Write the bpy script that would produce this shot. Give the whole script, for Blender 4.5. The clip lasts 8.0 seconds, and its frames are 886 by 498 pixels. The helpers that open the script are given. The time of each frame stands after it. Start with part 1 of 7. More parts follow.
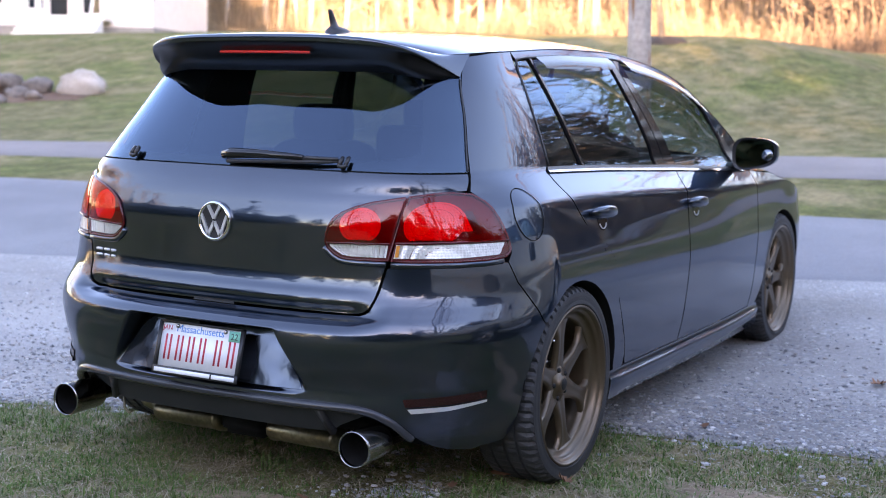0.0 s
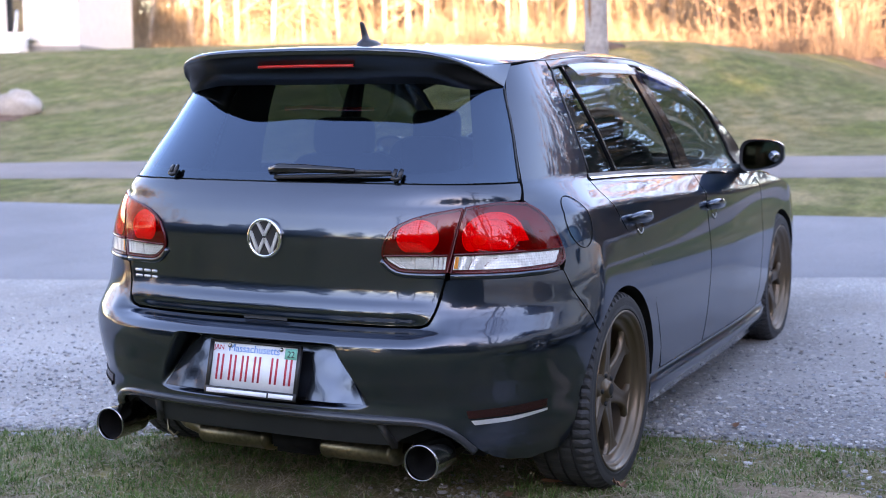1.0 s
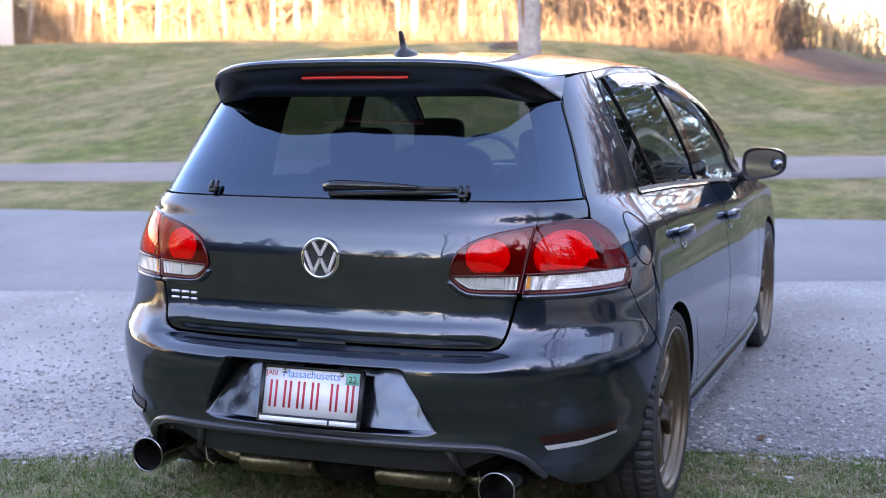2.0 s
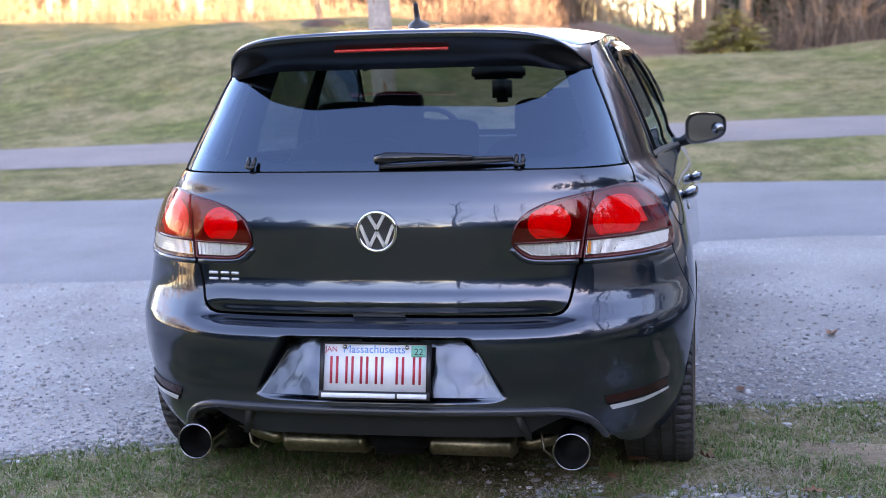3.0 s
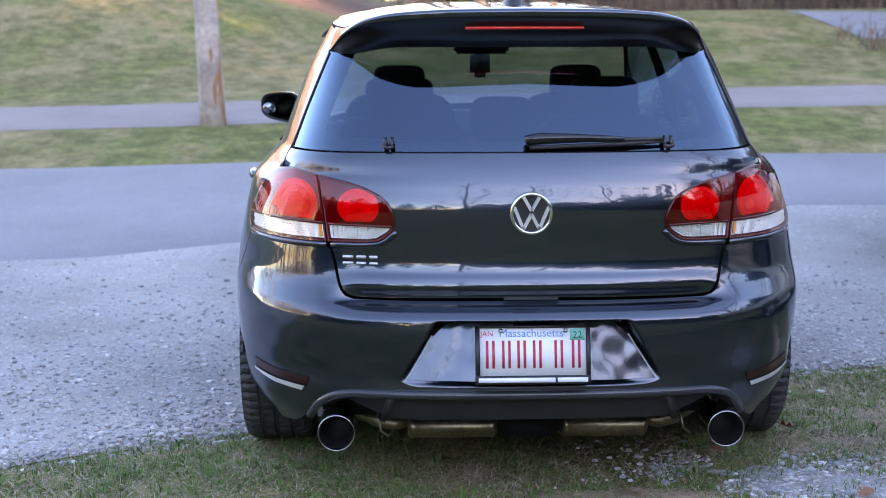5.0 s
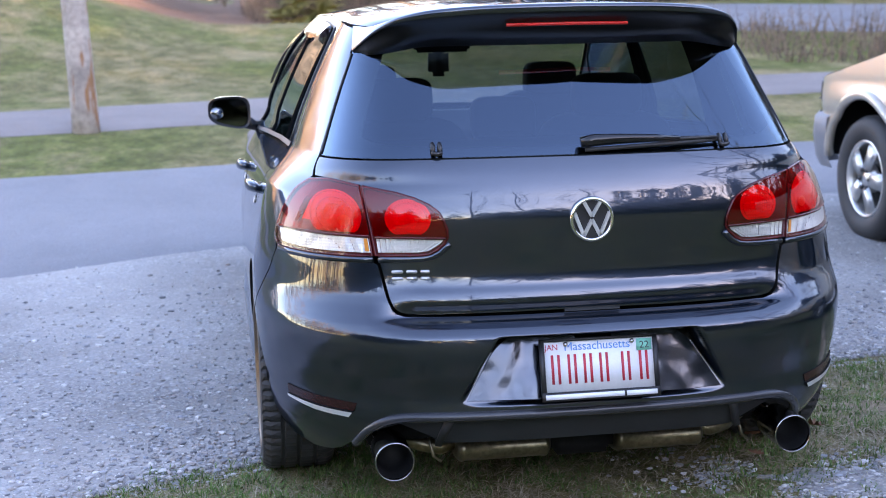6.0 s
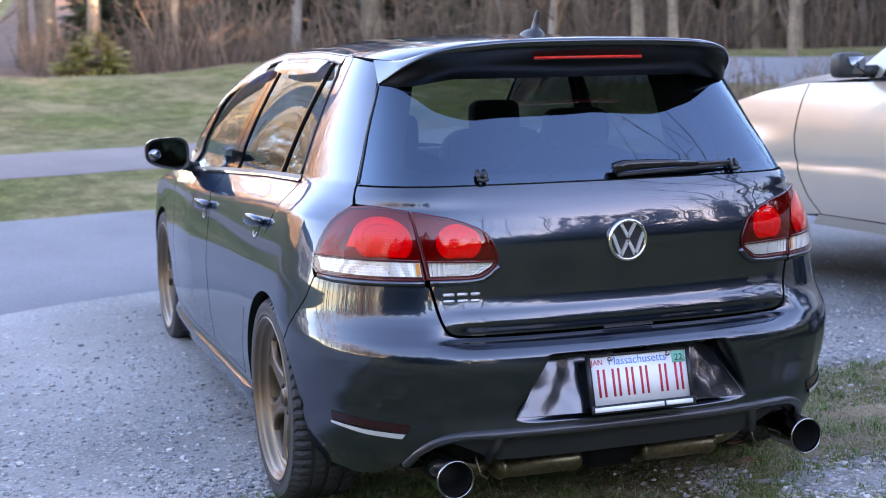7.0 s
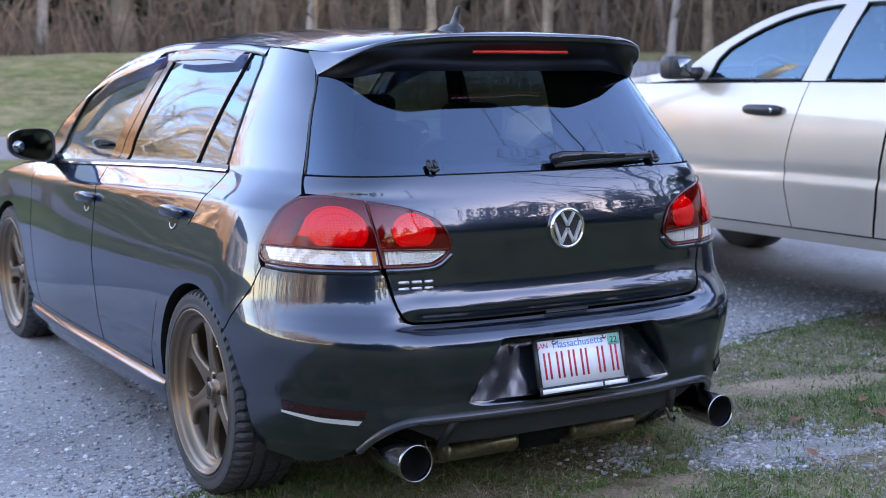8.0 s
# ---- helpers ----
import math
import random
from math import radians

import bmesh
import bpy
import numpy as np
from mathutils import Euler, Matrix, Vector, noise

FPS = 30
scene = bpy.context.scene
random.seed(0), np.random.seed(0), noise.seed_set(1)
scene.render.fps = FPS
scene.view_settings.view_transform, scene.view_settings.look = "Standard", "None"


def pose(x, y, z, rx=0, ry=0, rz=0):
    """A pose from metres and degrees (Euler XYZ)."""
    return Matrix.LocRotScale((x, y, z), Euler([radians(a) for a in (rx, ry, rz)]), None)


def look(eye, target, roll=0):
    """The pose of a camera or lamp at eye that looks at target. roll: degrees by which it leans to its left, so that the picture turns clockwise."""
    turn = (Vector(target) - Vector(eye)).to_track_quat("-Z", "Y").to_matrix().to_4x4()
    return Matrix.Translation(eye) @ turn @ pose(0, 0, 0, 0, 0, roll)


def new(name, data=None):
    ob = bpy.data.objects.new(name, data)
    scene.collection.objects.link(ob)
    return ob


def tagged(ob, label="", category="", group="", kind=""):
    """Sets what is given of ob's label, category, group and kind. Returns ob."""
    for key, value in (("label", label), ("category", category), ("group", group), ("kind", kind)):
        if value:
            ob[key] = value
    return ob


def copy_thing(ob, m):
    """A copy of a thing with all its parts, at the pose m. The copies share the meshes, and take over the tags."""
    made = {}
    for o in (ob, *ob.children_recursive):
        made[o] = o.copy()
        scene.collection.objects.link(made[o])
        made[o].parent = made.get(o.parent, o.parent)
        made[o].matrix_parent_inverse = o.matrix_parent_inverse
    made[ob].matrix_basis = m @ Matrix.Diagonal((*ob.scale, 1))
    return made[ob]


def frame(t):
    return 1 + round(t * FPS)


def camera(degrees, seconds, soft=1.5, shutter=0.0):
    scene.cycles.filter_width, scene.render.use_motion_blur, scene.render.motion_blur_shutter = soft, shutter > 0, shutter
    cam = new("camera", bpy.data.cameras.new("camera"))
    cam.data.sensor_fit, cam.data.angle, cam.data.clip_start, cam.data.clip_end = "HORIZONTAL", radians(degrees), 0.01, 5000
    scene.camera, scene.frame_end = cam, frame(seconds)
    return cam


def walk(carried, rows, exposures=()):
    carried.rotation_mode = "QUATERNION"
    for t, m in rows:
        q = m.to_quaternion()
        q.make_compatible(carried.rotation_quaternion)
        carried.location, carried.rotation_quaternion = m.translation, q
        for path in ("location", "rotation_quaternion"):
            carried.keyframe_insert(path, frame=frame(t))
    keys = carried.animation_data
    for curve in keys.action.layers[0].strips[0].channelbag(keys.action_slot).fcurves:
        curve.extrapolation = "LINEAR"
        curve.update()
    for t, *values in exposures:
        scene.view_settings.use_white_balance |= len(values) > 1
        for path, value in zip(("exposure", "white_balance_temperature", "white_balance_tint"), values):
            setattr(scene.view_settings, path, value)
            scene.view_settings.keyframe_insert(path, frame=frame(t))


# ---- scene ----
K = 1.025  # metres per plan unit; every place below is in plan units

cam = camera(36.3, 8.0, 1.0)
cam.data.dof.use_dof, cam.data.dof.focus_distance, cam.data.dof.aperture_fstop = True, 3.9, 4.4
PATH = [
    (0, (2.522, -3.072, 1.244), (1.56, -1.336, 1.005), 1.2),
    (0.5, (2.351, -3.198, 1.23), (1.521, -1.389, 1.028), 0.9),
    (1, (2.188, -3.239, 1.243), (1.322, -1.45, 1.019), -0.3),
    (1.5, (1.919, -3.238, 1.253), (1.164, -1.4, 1.027), -0.5),
    (1.7, (1.818, -3.260, 1.271), (1.072, -1.417, 1.054), -0.2),
    (2.8, (1.065, -3.498, 1.307), (0.625, -1.568, 1.026), -1.3),
    (3, (0.904, -3.553, 1.282), (0.52, -1.608, 1.016), -1.5),
    (3.5, (0.544, -3.705, 1.251), (0.261, -1.735, 1.052), -1.4),
    (4, (0.279, -3.728, 1.276), (0.065, -1.75, 1.073), -1.0),
    (4.5, (-0.023, -3.667, 1.302), (-0.089, -1.688, 1.017), -0.9),
    (4.7, (-0.155, -3.642, 1.338), (-0.177, -1.667, 1.018), -0.6),
    (5.8, (-0.848, -3.354, 1.336), (-0.563, -1.401, 1.011), -0.6),
    (6, (-0.953, -3.294, 1.344), (-0.631, -1.348, 1.015), -1.1),
    (6.5, (-1.378, -3.252, 1.333), (-0.785, -1.362, 1.057), -0.8),
    (7, (-1.708, -3.235, 1.296), (-1.049, -1.364, 1.04), -1.2),
    (7.5, (-1.994, -3.194, 1.286), (-1.14, -1.403, 1.041), -1.1),
    (8, (-2.276, -3.054, 1.28), (-1.264, -1.349, 1.02), -0.2),
]
walk(cam, [(t, look(Vector(eye) * K, Vector(target) * K, roll)) for t, eye, target, roll in PATH], [(0, 3.58, 7200, 38), (3, 3.54, 7200, 39), (4.5, 3.52, 6900, 36), (6.2, 3.63, 6900, 37), (7.2, 3.53, 6850, 37), (8.0, 3.47, 6850, 36)])

# ---- light ----
SUN_EL, SUN_AZ = radians(8), math.atan2(0.55, -0.80)  # the sun stands behind, over the +x shoulder
world = bpy.data.worlds.new("sky")
scene.world = world
world.use_nodes = True
wn = world.node_tree.nodes
sky = wn.new("ShaderNodeTexSky")
sky.sky_type = "NISHITA"
sky.sun_disc = False
sky.sun_elevation = SUN_EL
sky.sun_rotation = SUN_AZ
sky.air_density, sky.dust_density, sky.ozone_density = 1.0, 0.5, 1.5
wn["Background"].inputs["Strength"].default_value = 0.15
world.node_tree.links.new(sky.outputs[0], wn["Background"].inputs["Color"])
sun = new("sun", bpy.data.lights.new("sun", "SUN"))
sun.data.energy, sun.data.angle, sun.data.color = 5.0, radians(0.5), (1.0, 0.77, 0.46)
SUN_DIR = Vector((math.sin(SUN_AZ) * math.cos(SUN_EL), math.cos(SUN_AZ) * math.cos(SUN_EL), math.sin(SUN_EL)))
sun.matrix_world = look((0, 0, 0), -SUN_DIR)


# ---- building tools ----
BASE = {}


class Rim(tuple):
    """A face of a panel's turned-in edge."""


def thing(name, x, y, z, label, category, group="", kind=""):
    ob = new(name)
    ob.empty_display_size = 0.2
    ob.location = (x * K, y * K, z * K)
    BASE[ob.name] = Vector(ob.location)
    return tagged(ob, label, category, group, kind)


def put_mesh(name, geo, mat, smooth=True):
    me = bpy.data.meshes.new(name)
    if isinstance(geo, bmesh.types.BMesh):
        geo.to_mesh(me)
        geo.free()
    else:
        me.from_pydata([tuple(v) for v in geo[0]], [], [tuple(f) for f in geo[1]])
        me.polygons.foreach_set("material_index", [1 if isinstance(f, Rim) else 0 for f in geo[1]])
    if smooth:
        me.polygons.foreach_set("use_smooth", [True] * len(me.polygons))
    me.materials.append(mat)
    if any(p.material_index for p in me.polygons):
        me.materials.append(GAP)
        bm = bmesh.new()
        bm.from_mesh(me)
        for e in bm.edges:
            if len({f.material_index for f in e.link_faces}) > 1:
                e.smooth = False
        bm.to_mesh(me)
        bm.free()
    return me


def part(name, geo, mat, parent, label="", smooth=True):
    """One mesh, given in plan units in the world, under a thing or a part of it."""
    me = put_mesh(name, geo, mat, smooth)
    base = BASE[parent.name]
    me.transform(Matrix.Translation(-base) @ Matrix.Diagonal((K, K, K, 1)))
    ob = new(name, me)
    ob.parent = parent
    BASE[ob.name] = base
    return tagged(ob, label)


def solo(name, geo, mat, label, category="", kind="", group="", smooth=True):
    me = put_mesh(name, geo, mat, smooth)
    me.transform(Matrix.Diagonal((K, K, K, 1)))
    ob = new(name, me)
    BASE[ob.name] = Vector((0, 0, 0))
    return tagged(ob, label, category, group, kind)


def join(*geos):
    vs, fs = [], []
    for v, f in geos:
        n = len(vs)
        vs += [tuple(p) for p in v]
        fs += [type(q)(i + n for i in q) for q in f]
    return vs, fs


def mirror(geo):
    return [(-x, y, z) for x, y, z in geo[0]], [type(f)(reversed(f)) for f in geo[1]]


def move(geo, m):
    return [tuple(m @ Vector(v)) for v in geo[0]], geo[1]


def box(x0, x1, y0, y1, z0, z1, b=0.0):
    """A box with bevelled edges."""
    bm = bmesh.new()
    bmesh.ops.create_cube(bm, size=1.0)
    for v in bm.verts:
        v.co = Vector(((x0 + x1) / 2 + v.co.x * (x1 - x0), (y0 + y1) / 2 + v.co.y * (y1 - y0), (z0 + z1) / 2 + v.co.z * (z1 - z0)))
    if b:
        bmesh.ops.bevel(bm, geom=bm.edges[:], offset=b, segments=2, affect="EDGES", clamp_overlap=True)
    geo = [tuple(v.co) for v in bm.verts], [tuple(v.index for v in f.verts) for f in bm.faces]
    bm.free()
    return geo


def tube(points, radii, n=10, caps=True):
    """A round tube along points; radii: one number or one a point."""
    pts = [Vector(p) for p in points]
    if not isinstance(radii, (list, tuple)):
        radii = [radii] * len(pts)
    vs, fs = [], []
    up = Vector((0.13, 0.21, 0.97))
    for i, p in enumerate(pts):
        d = (pts[min(i + 1, len(pts) - 1)] - pts[max(i - 1, 0)]).normalized()
        a = d.cross(up)
        if a.length < 0.05:
            a = d.cross(Vector((1, 0, 0)))
        a.normalize()
        b = d.cross(a)
        for k in range(n):
            t = 2 * math.pi * k / n
            vs.append(tuple(p + radii[i] * (math.cos(t) * a + math.sin(t) * b)))
    for i in range(len(pts) - 1):
        for k in range(n):
            fs.append((i * n + k, i * n + (k + 1) % n, (i + 1) * n + (k + 1) % n, (i + 1) * n + k))
    if caps:
        fs.append(tuple(range(n))[::-1])
        fs.append(tuple(range((len(pts) - 1) * n, len(pts) * n)))
    return vs, fs


def lathe(profile, n=48, axis="y", centre=(0, 0, 0), a0=0.0, a1=2 * math.pi):
    """Turns a profile of (radius, along) about an axis."""
    full = abs(a1 - a0 - 2 * math.pi) < 1e-6
    m = n if full else n + 1
    vs, fs = [], []
    for r, h in profile:
        for k in range(m):
            t = a0 + (a1 - a0) * k / n
            c, s = r * math.cos(t), r * math.sin(t)
            p = {"y": (c, h, s), "x": (h, c, s), "z": (c, s, h)}[axis]
            vs.append((p[0] + centre[0], p[1] + centre[1], p[2] + centre[2]))
    for i in range(len(profile) - 1):
        for k in range(n):
            k2 = (k + 1) % m
            fs.append((i * m + k, i * m + k2, (i + 1) * m + k2, (i + 1) * m + k))
    return vs, fs


def curve(knots):
    """A smooth curve through (at, value) knots that does not overshoot."""
    xs = np.array([k[0] for k in knots], float)
    ys = np.array([k[1] for k in knots], float)
    h, d = np.diff(xs), np.diff(ys) / np.diff(xs)
    m = np.zeros(len(xs))
    m[0], m[-1] = d[0], d[-1]
    for i in range(1, len(xs) - 1):
        if d[i - 1] * d[i] > 0:
            w1, w2 = 2 * h[i] + h[i - 1], h[i] + 2 * h[i - 1]
            m[i] = (w1 + w2) / (w1 / d[i - 1] + w2 / d[i])

    def f(x):
        x = min(max(x, xs[0]), xs[-1])
        i = min(int(np.searchsorted(xs, x, side="right")) - 1, len(xs) - 2)
        t = (x - xs[i]) / h[i]
        return float((2 * t**3 - 3 * t**2 + 1) * ys[i] + (t**3 - 2 * t**2 + t) * h[i] * m[i] + (-2 * t**3 + 3 * t**2) * ys[i + 1] + (t**3 - t**2) * h[i] * m[i + 1])

    return f


def smoothstep(a, b, x):
    t = min(max((x - a) / (b - a), 0.0), 1.0)
    return t * t * (3 - 2 * t)


def resample(pts, n, e0=0.0, e1=0.0):
    """n + 1 points at even steps along a polyline, drawn in by e0 and e1 at its ends."""
    p = np.array(pts, float)
    s = np.concatenate([[0], np.cumsum(np.linalg.norm(np.diff(p, axis=0), axis=1))])
    t = np.linspace(e0, s[-1] - e1, n + 1)
    return np.stack([np.interp(t, s, p[:, k]) for k in range(p.shape[1])], axis=1)


def rounded(pts, passes=2):
    """Corner cutting of an open polyline; its ends stay."""
    for _ in range(passes):
        out = [pts[0]]
        for a, b in zip(pts[:-1], pts[1:]):
            out += [tuple(0.75 * x + 0.25 * y for x, y in zip(a, b)), tuple(0.25 * x + 0.75 * y for x, y in zip(a, b))]
        pts = out + [pts[-1]]
    return pts


def coons(low, high, left, right, nu, nv, surf, gap=0.0, skirt=0.015, shut=""):
    """A sheet between four border lines, laid on a surface, with its rim turned in, but for the sides in shut (L, R, B, T).
    surf(a, b) gives a place and the normal there."""
    lo, hi = resample(low, nu), resample(high, nu)
    le, ri = resample(left, nv), resample(right, nv)
    su, sv = np.linspace(0, 1, nu + 1), np.linspace(0, 1, nv + 1)
    grid = np.zeros((nv + 1, nu + 1, 2))
    for j, v in enumerate(sv):
        for i, u in enumerate(su):
            grid[j, i] = ((1 - v) * lo[i] + v * hi[i] + (1 - u) * le[j] + u * ri[j]
                          - (1 - u) * (1 - v) * lo[0] - u * (1 - v) * lo[-1] - (1 - u) * v * hi[0] - u * v * hi[-1])
    vs, fs = [], []
    ids = {}
    for j in range(nv + 1):
        for i in range(nu + 1):
            ids[j, i] = len(vs)
            vs.append(Vector(surf(*grid[j, i])[0]))
    for j in range(nv):
        for i in range(nu):
            fs.append((ids[j, i], ids[j, i + 1], ids[j + 1, i + 1], ids[j + 1, i]))
    runs = {"B": [(0, i) for i in range(nu + 1)], "R": [(j, nu) for j in range(nv + 1)], "T": [(nv, i) for i in range(nu, -1, -1)], "L": [(j, 0) for j in range(nv, -1, -1)]}
    if gap:
        pulled = {}
        for key, run in runs.items():
            if key in shut:
                continue
            for j, i in run:
                dj, di = {"B": (1, 0), "T": (-1, 0), "L": (0, 1), "R": (0, -1)}[key]
                p, q = vs[ids[j, i]], vs[ids[j + dj, i + di]]
                if (q - p).length > 1e-6:
                    pulled[j, i] = pulled.get((j, i), Vector()) + (q - p) * min(gap / (q - p).length, 0.5)
        for k, d in pulled.items():
            vs[ids[k]] = vs[ids[k]] + d
    if skirt:
        for key, run in runs.items():
            if key in shut:
                continue
            top, rim = [], []
            for j, i in run:
                top.append(ids[j, i])
                rim.append(len(vs))
                vs.append(vs[ids[j, i]] - Vector(surf(*grid[j, i])[1]) * skirt)
            for k in range(len(run) - 1):
                fs.append(Rim((top[k + 1], top[k], rim[k], rim[k + 1])))
    # faces look the way the surface does
    j, i = nv // 2, nu // 2
    a, b, c = vs[ids[j, i]], vs[ids[j, min(i + 1, nu)]], vs[ids[min(j + 1, nv), i]]
    if (b - a).cross(c - a).dot(Vector(surf(*grid[j, i])[1])) < 0:
        fs = [type(f)(reversed(f)) for f in fs]
    return [tuple(v) for v in vs], fs


# ---- materials ----
def nodes(name):
    m = bpy.data.materials.new(name)
    m.use_nodes = True
    t = m.node_tree
    return m, t, t.nodes["Principled BSDF"]


def noise_tex(t, scale, detail=4.0, rough=0.55, vec=None):
    n = t.nodes.new("ShaderNodeTexNoise")
    n.inputs["Scale"].default_value, n.inputs["Detail"].default_value, n.inputs["Roughness"].default_value = scale, detail, rough
    if vec:
        t.links.new(vec, n.inputs["Vector"])
    return n


def ramp(t, fac, stops):
    r = t.nodes.new("ShaderNodeValToRGB")
    while len(r.color_ramp.elements) < len(stops):
        r.color_ramp.elements.new(0.5)
    for e, (p, c) in zip(r.color_ramp.elements, stops):
        e.position, e.color = p, (*c, 1)
    t.links.new(fac, r.inputs[0])
    return r.outputs[0]


def mixed(t, fac, a, b, mode="MIX"):
    m = t.nodes.new("ShaderNodeMix")
    m.data_type, m.blend_type = "RGBA", mode
    for sock, v in ((m.inputs[0], fac), (m.inputs[6], a), (m.inputs[7], b)):
        if isinstance(v, (int, float)):
            sock.default_value = v
        elif isinstance(v, tuple):
            sock.default_value = (*v, 1)
        else:
            t.links.new(v, sock)
    return m.outputs[2]


def where(t):
    return t.nodes.new("ShaderNodeTexCoord").outputs["Object"]


def bump(t, b, height, strength, dist):
    n = t.nodes.new("ShaderNodeBump")
    n.inputs["Strength"].default_value, n.inputs["Distance"].default_value = strength, dist
    t.links.new(height, n.inputs["Height"])
    t.links.new(n.outputs[0], b.inputs["Normal"])


def plain(name, color, rough=0.5, metal=0.0, grain=120.0, vary=0.15, coat=0.0, relief=0.1, spec=0.5, patch=4.0):
    """A surface with variation at two scales: grain and patches."""
    m, t, b = nodes(name)
    vec = where(t)
    big, small = noise_tex(t, patch, 3, vec=vec), noise_tex(t, grain, 3, vec=vec)
    lo, hi = tuple(c * (1 - vary) for c in color), tuple(min(c * (1 + vary), 1) for c in color)
    c1 = ramp(t, big.outputs[0], [(0.3, lo), (0.7, hi)])
    c2 = ramp(t, small.outputs[0], [(0.3, (1 - vary,) * 3), (0.7, (1.0,) * 3)])
    t.links.new(mixed(t, 1.0, c1, c2, "MULTIPLY"), b.inputs["Base Color"])
    b.inputs["Roughness"].default_value, b.inputs["Metallic"].default_value = rough, metal
    b.inputs["Coat Weight"].default_value, b.inputs["Coat Roughness"].default_value = coat, 0.03
    b.inputs["Specular IOR Level"].default_value = spec
    if relief:
        bump(t, b, small.outputs[0], relief, 0.002)
    return m


def see_through(name, tint, ior=1.5, rough=0.0, film=(1.0, 1.0, 1.0)):
    """Thin coloured glass: it lets light straight through and reflects by Fresnel."""
    m, t, b = nodes(name)
    out = t.nodes["Material Output"]
    t.nodes.remove(b)
    clear, gloss, mix, face, power, scale = (t.nodes.new(k) for k in ("ShaderNodeBsdfTransparent", "ShaderNodeBsdfGlossy", "ShaderNodeMixShader", "ShaderNodeLayerWeight", "ShaderNodeMath", "ShaderNodeMath"))
    clear.inputs[0].default_value = (*tint, 1)
    gloss.inputs["Roughness"].default_value = rough
    gloss.inputs["Color"].default_value = (*film, 1)
    least = ((ior - 1) / (ior + 1)) ** 2
    face.inputs["Blend"].default_value = 0.5
    power.operation, power.inputs[1].default_value = "POWER", 5.0
    scale.operation, scale.inputs[1].default_value, scale.inputs[2].default_value = "MULTIPLY_ADD", 1 - least, least
    t.links.new(face.outputs["Facing"], power.inputs[0])
    t.links.new(power.outputs[0], scale.inputs[0])
    t.links.new(scale.outputs[0], mix.inputs[0])
    t.links.new(clear.outputs[0], mix.inputs[1])
    t.links.new(gloss.outputs[0], mix.inputs[2])
    t.links.new(mix.outputs[0], out.inputs[0])
    return m


PAINT = plain("grey_car_paint", (0.025, 0.037, 0.057), 0.30, 0.9, 900, 0.10, 1.0, 0.0, spec=0.12, patch=2.0)
PAINT.node_tree.nodes["Principled BSDF"].inputs["Specular Tint"].default_value = (0.30, 0.41, 0.54, 1)
PAINT.node_tree.nodes["Principled BSDF"].inputs["Coat IOR"].default_value = 1.72
PAINT.node_tree.nodes["Principled BSDF"].inputs["Coat Roughness"].default_value = 0.012
BLACK = plain("black_plastic", (0.018, 0.018, 0.02), 0.42, 0, 300, 0.2)
MATTE = plain("dark_grey_plastic", (0.024, 0.025, 0.028), 0.5, 0, 500, 0.15)
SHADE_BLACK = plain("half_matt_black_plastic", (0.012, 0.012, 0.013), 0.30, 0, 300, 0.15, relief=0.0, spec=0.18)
SATIN = plain("satin_black_plastic", (0.032, 0.034, 0.039), 0.24, 0, 500, 0.15, relief=0.0)
VALANCE = plain("matt_black_plastic", (0.028, 0.030, 0.031), 0.55, 0, 500, 0.2, spec=0.2)
BLACK_GLOSS = plain("gloss_black_trim", (0.010, 0.010, 0.012), 0.08, 0, 300, 0.1, relief=0.0)
FILM = plain("bright_grey_film", (0.068, 0.081, 0.103), 0.17, 0.9, 22, 0.3, 0.5, relief=0.0)
REFLECTOR = plain("dark_red_reflector_plastic", (0.022, 0.004, 0.005), 0.2, 0, 300, 0.15, relief=0.0)
RED_DEEP = plain("deep_red_reflector_plastic", (0.72, 0.03, 0.022), 0.25, 0.0, 500, 0.1, relief=0.0)
OLDPIPE = plain("yellowed_steel_pipe", (0.24, 0.205, 0.13), 0.36, 0.9, 60, 0.45)
GAP = plain("black_inside", (0.012, 0.012, 0.012), 0.9, 0, 100, 0.2, spec=0.1)
CLOTH = plain("dark_seat_cloth", (0.02, 0.021, 0.024), 0.9, 0, 400, 0.25)
CHROME = plain("chrome", (0.75, 0.76, 0.78), 0.08, 1.0, 60, 0.05, relief=0.0)
STEEL = plain("polished_steel", (0.38, 0.375, 0.37), 0.13, 1.0, 80, 0.15, relief=0.02)
SOOT = plain("sooty_steel", (0.02, 0.02, 0.02), 0.6, 0.4, 80, 0.3)
BRONZE = plain("bronze_wheel_paint", (0.140, 0.100, 0.064), 0.40, 0.75, 500, 0.12, 0.3, 0.02)
RUBBER = plain("tyre_rubber", (0.030, 0.030, 0.031), 0.66, 0, 220, 0.3, relief=0.3)
RED_BOWL = plain("red_reflector_plastic", (0.80, 0.040, 0.016), 0.25, 0.0, 500, 0.1, relief=0.0)
LAMP_DARK = plain("dark_red_lamp_body", (0.085, 0.005, 0.007), 0.25, 0, 200, 0.2)
LAMP_WHITE = plain("silver_lamp_reflector", (0.80, 0.79, 0.77), 0.25, 0.3, 200, 0.2)
AMBER = plain("amber_bulb_cover", (0.8, 0.28, 0.04), 0.3, 0, 200, 0.1)
RED_GLASS = see_through("red_lamp_glass", (0.97, 0.11, 0.09), 1.55)
CLEAR = see_through("clear_lamp_glass", (0.97, 0.97, 0.97), 1.5)
TINT = see_through("tinted_car_glass", (0.29, 0.34, 0.32), 2.1, 0.0, (0.54, 0.74, 1.0))
TINT_T = see_through("blue_tinted_truck_glass", (0.40, 0.52, 0.58), 2.3, 0.0, (0.48, 0.74, 0.92))
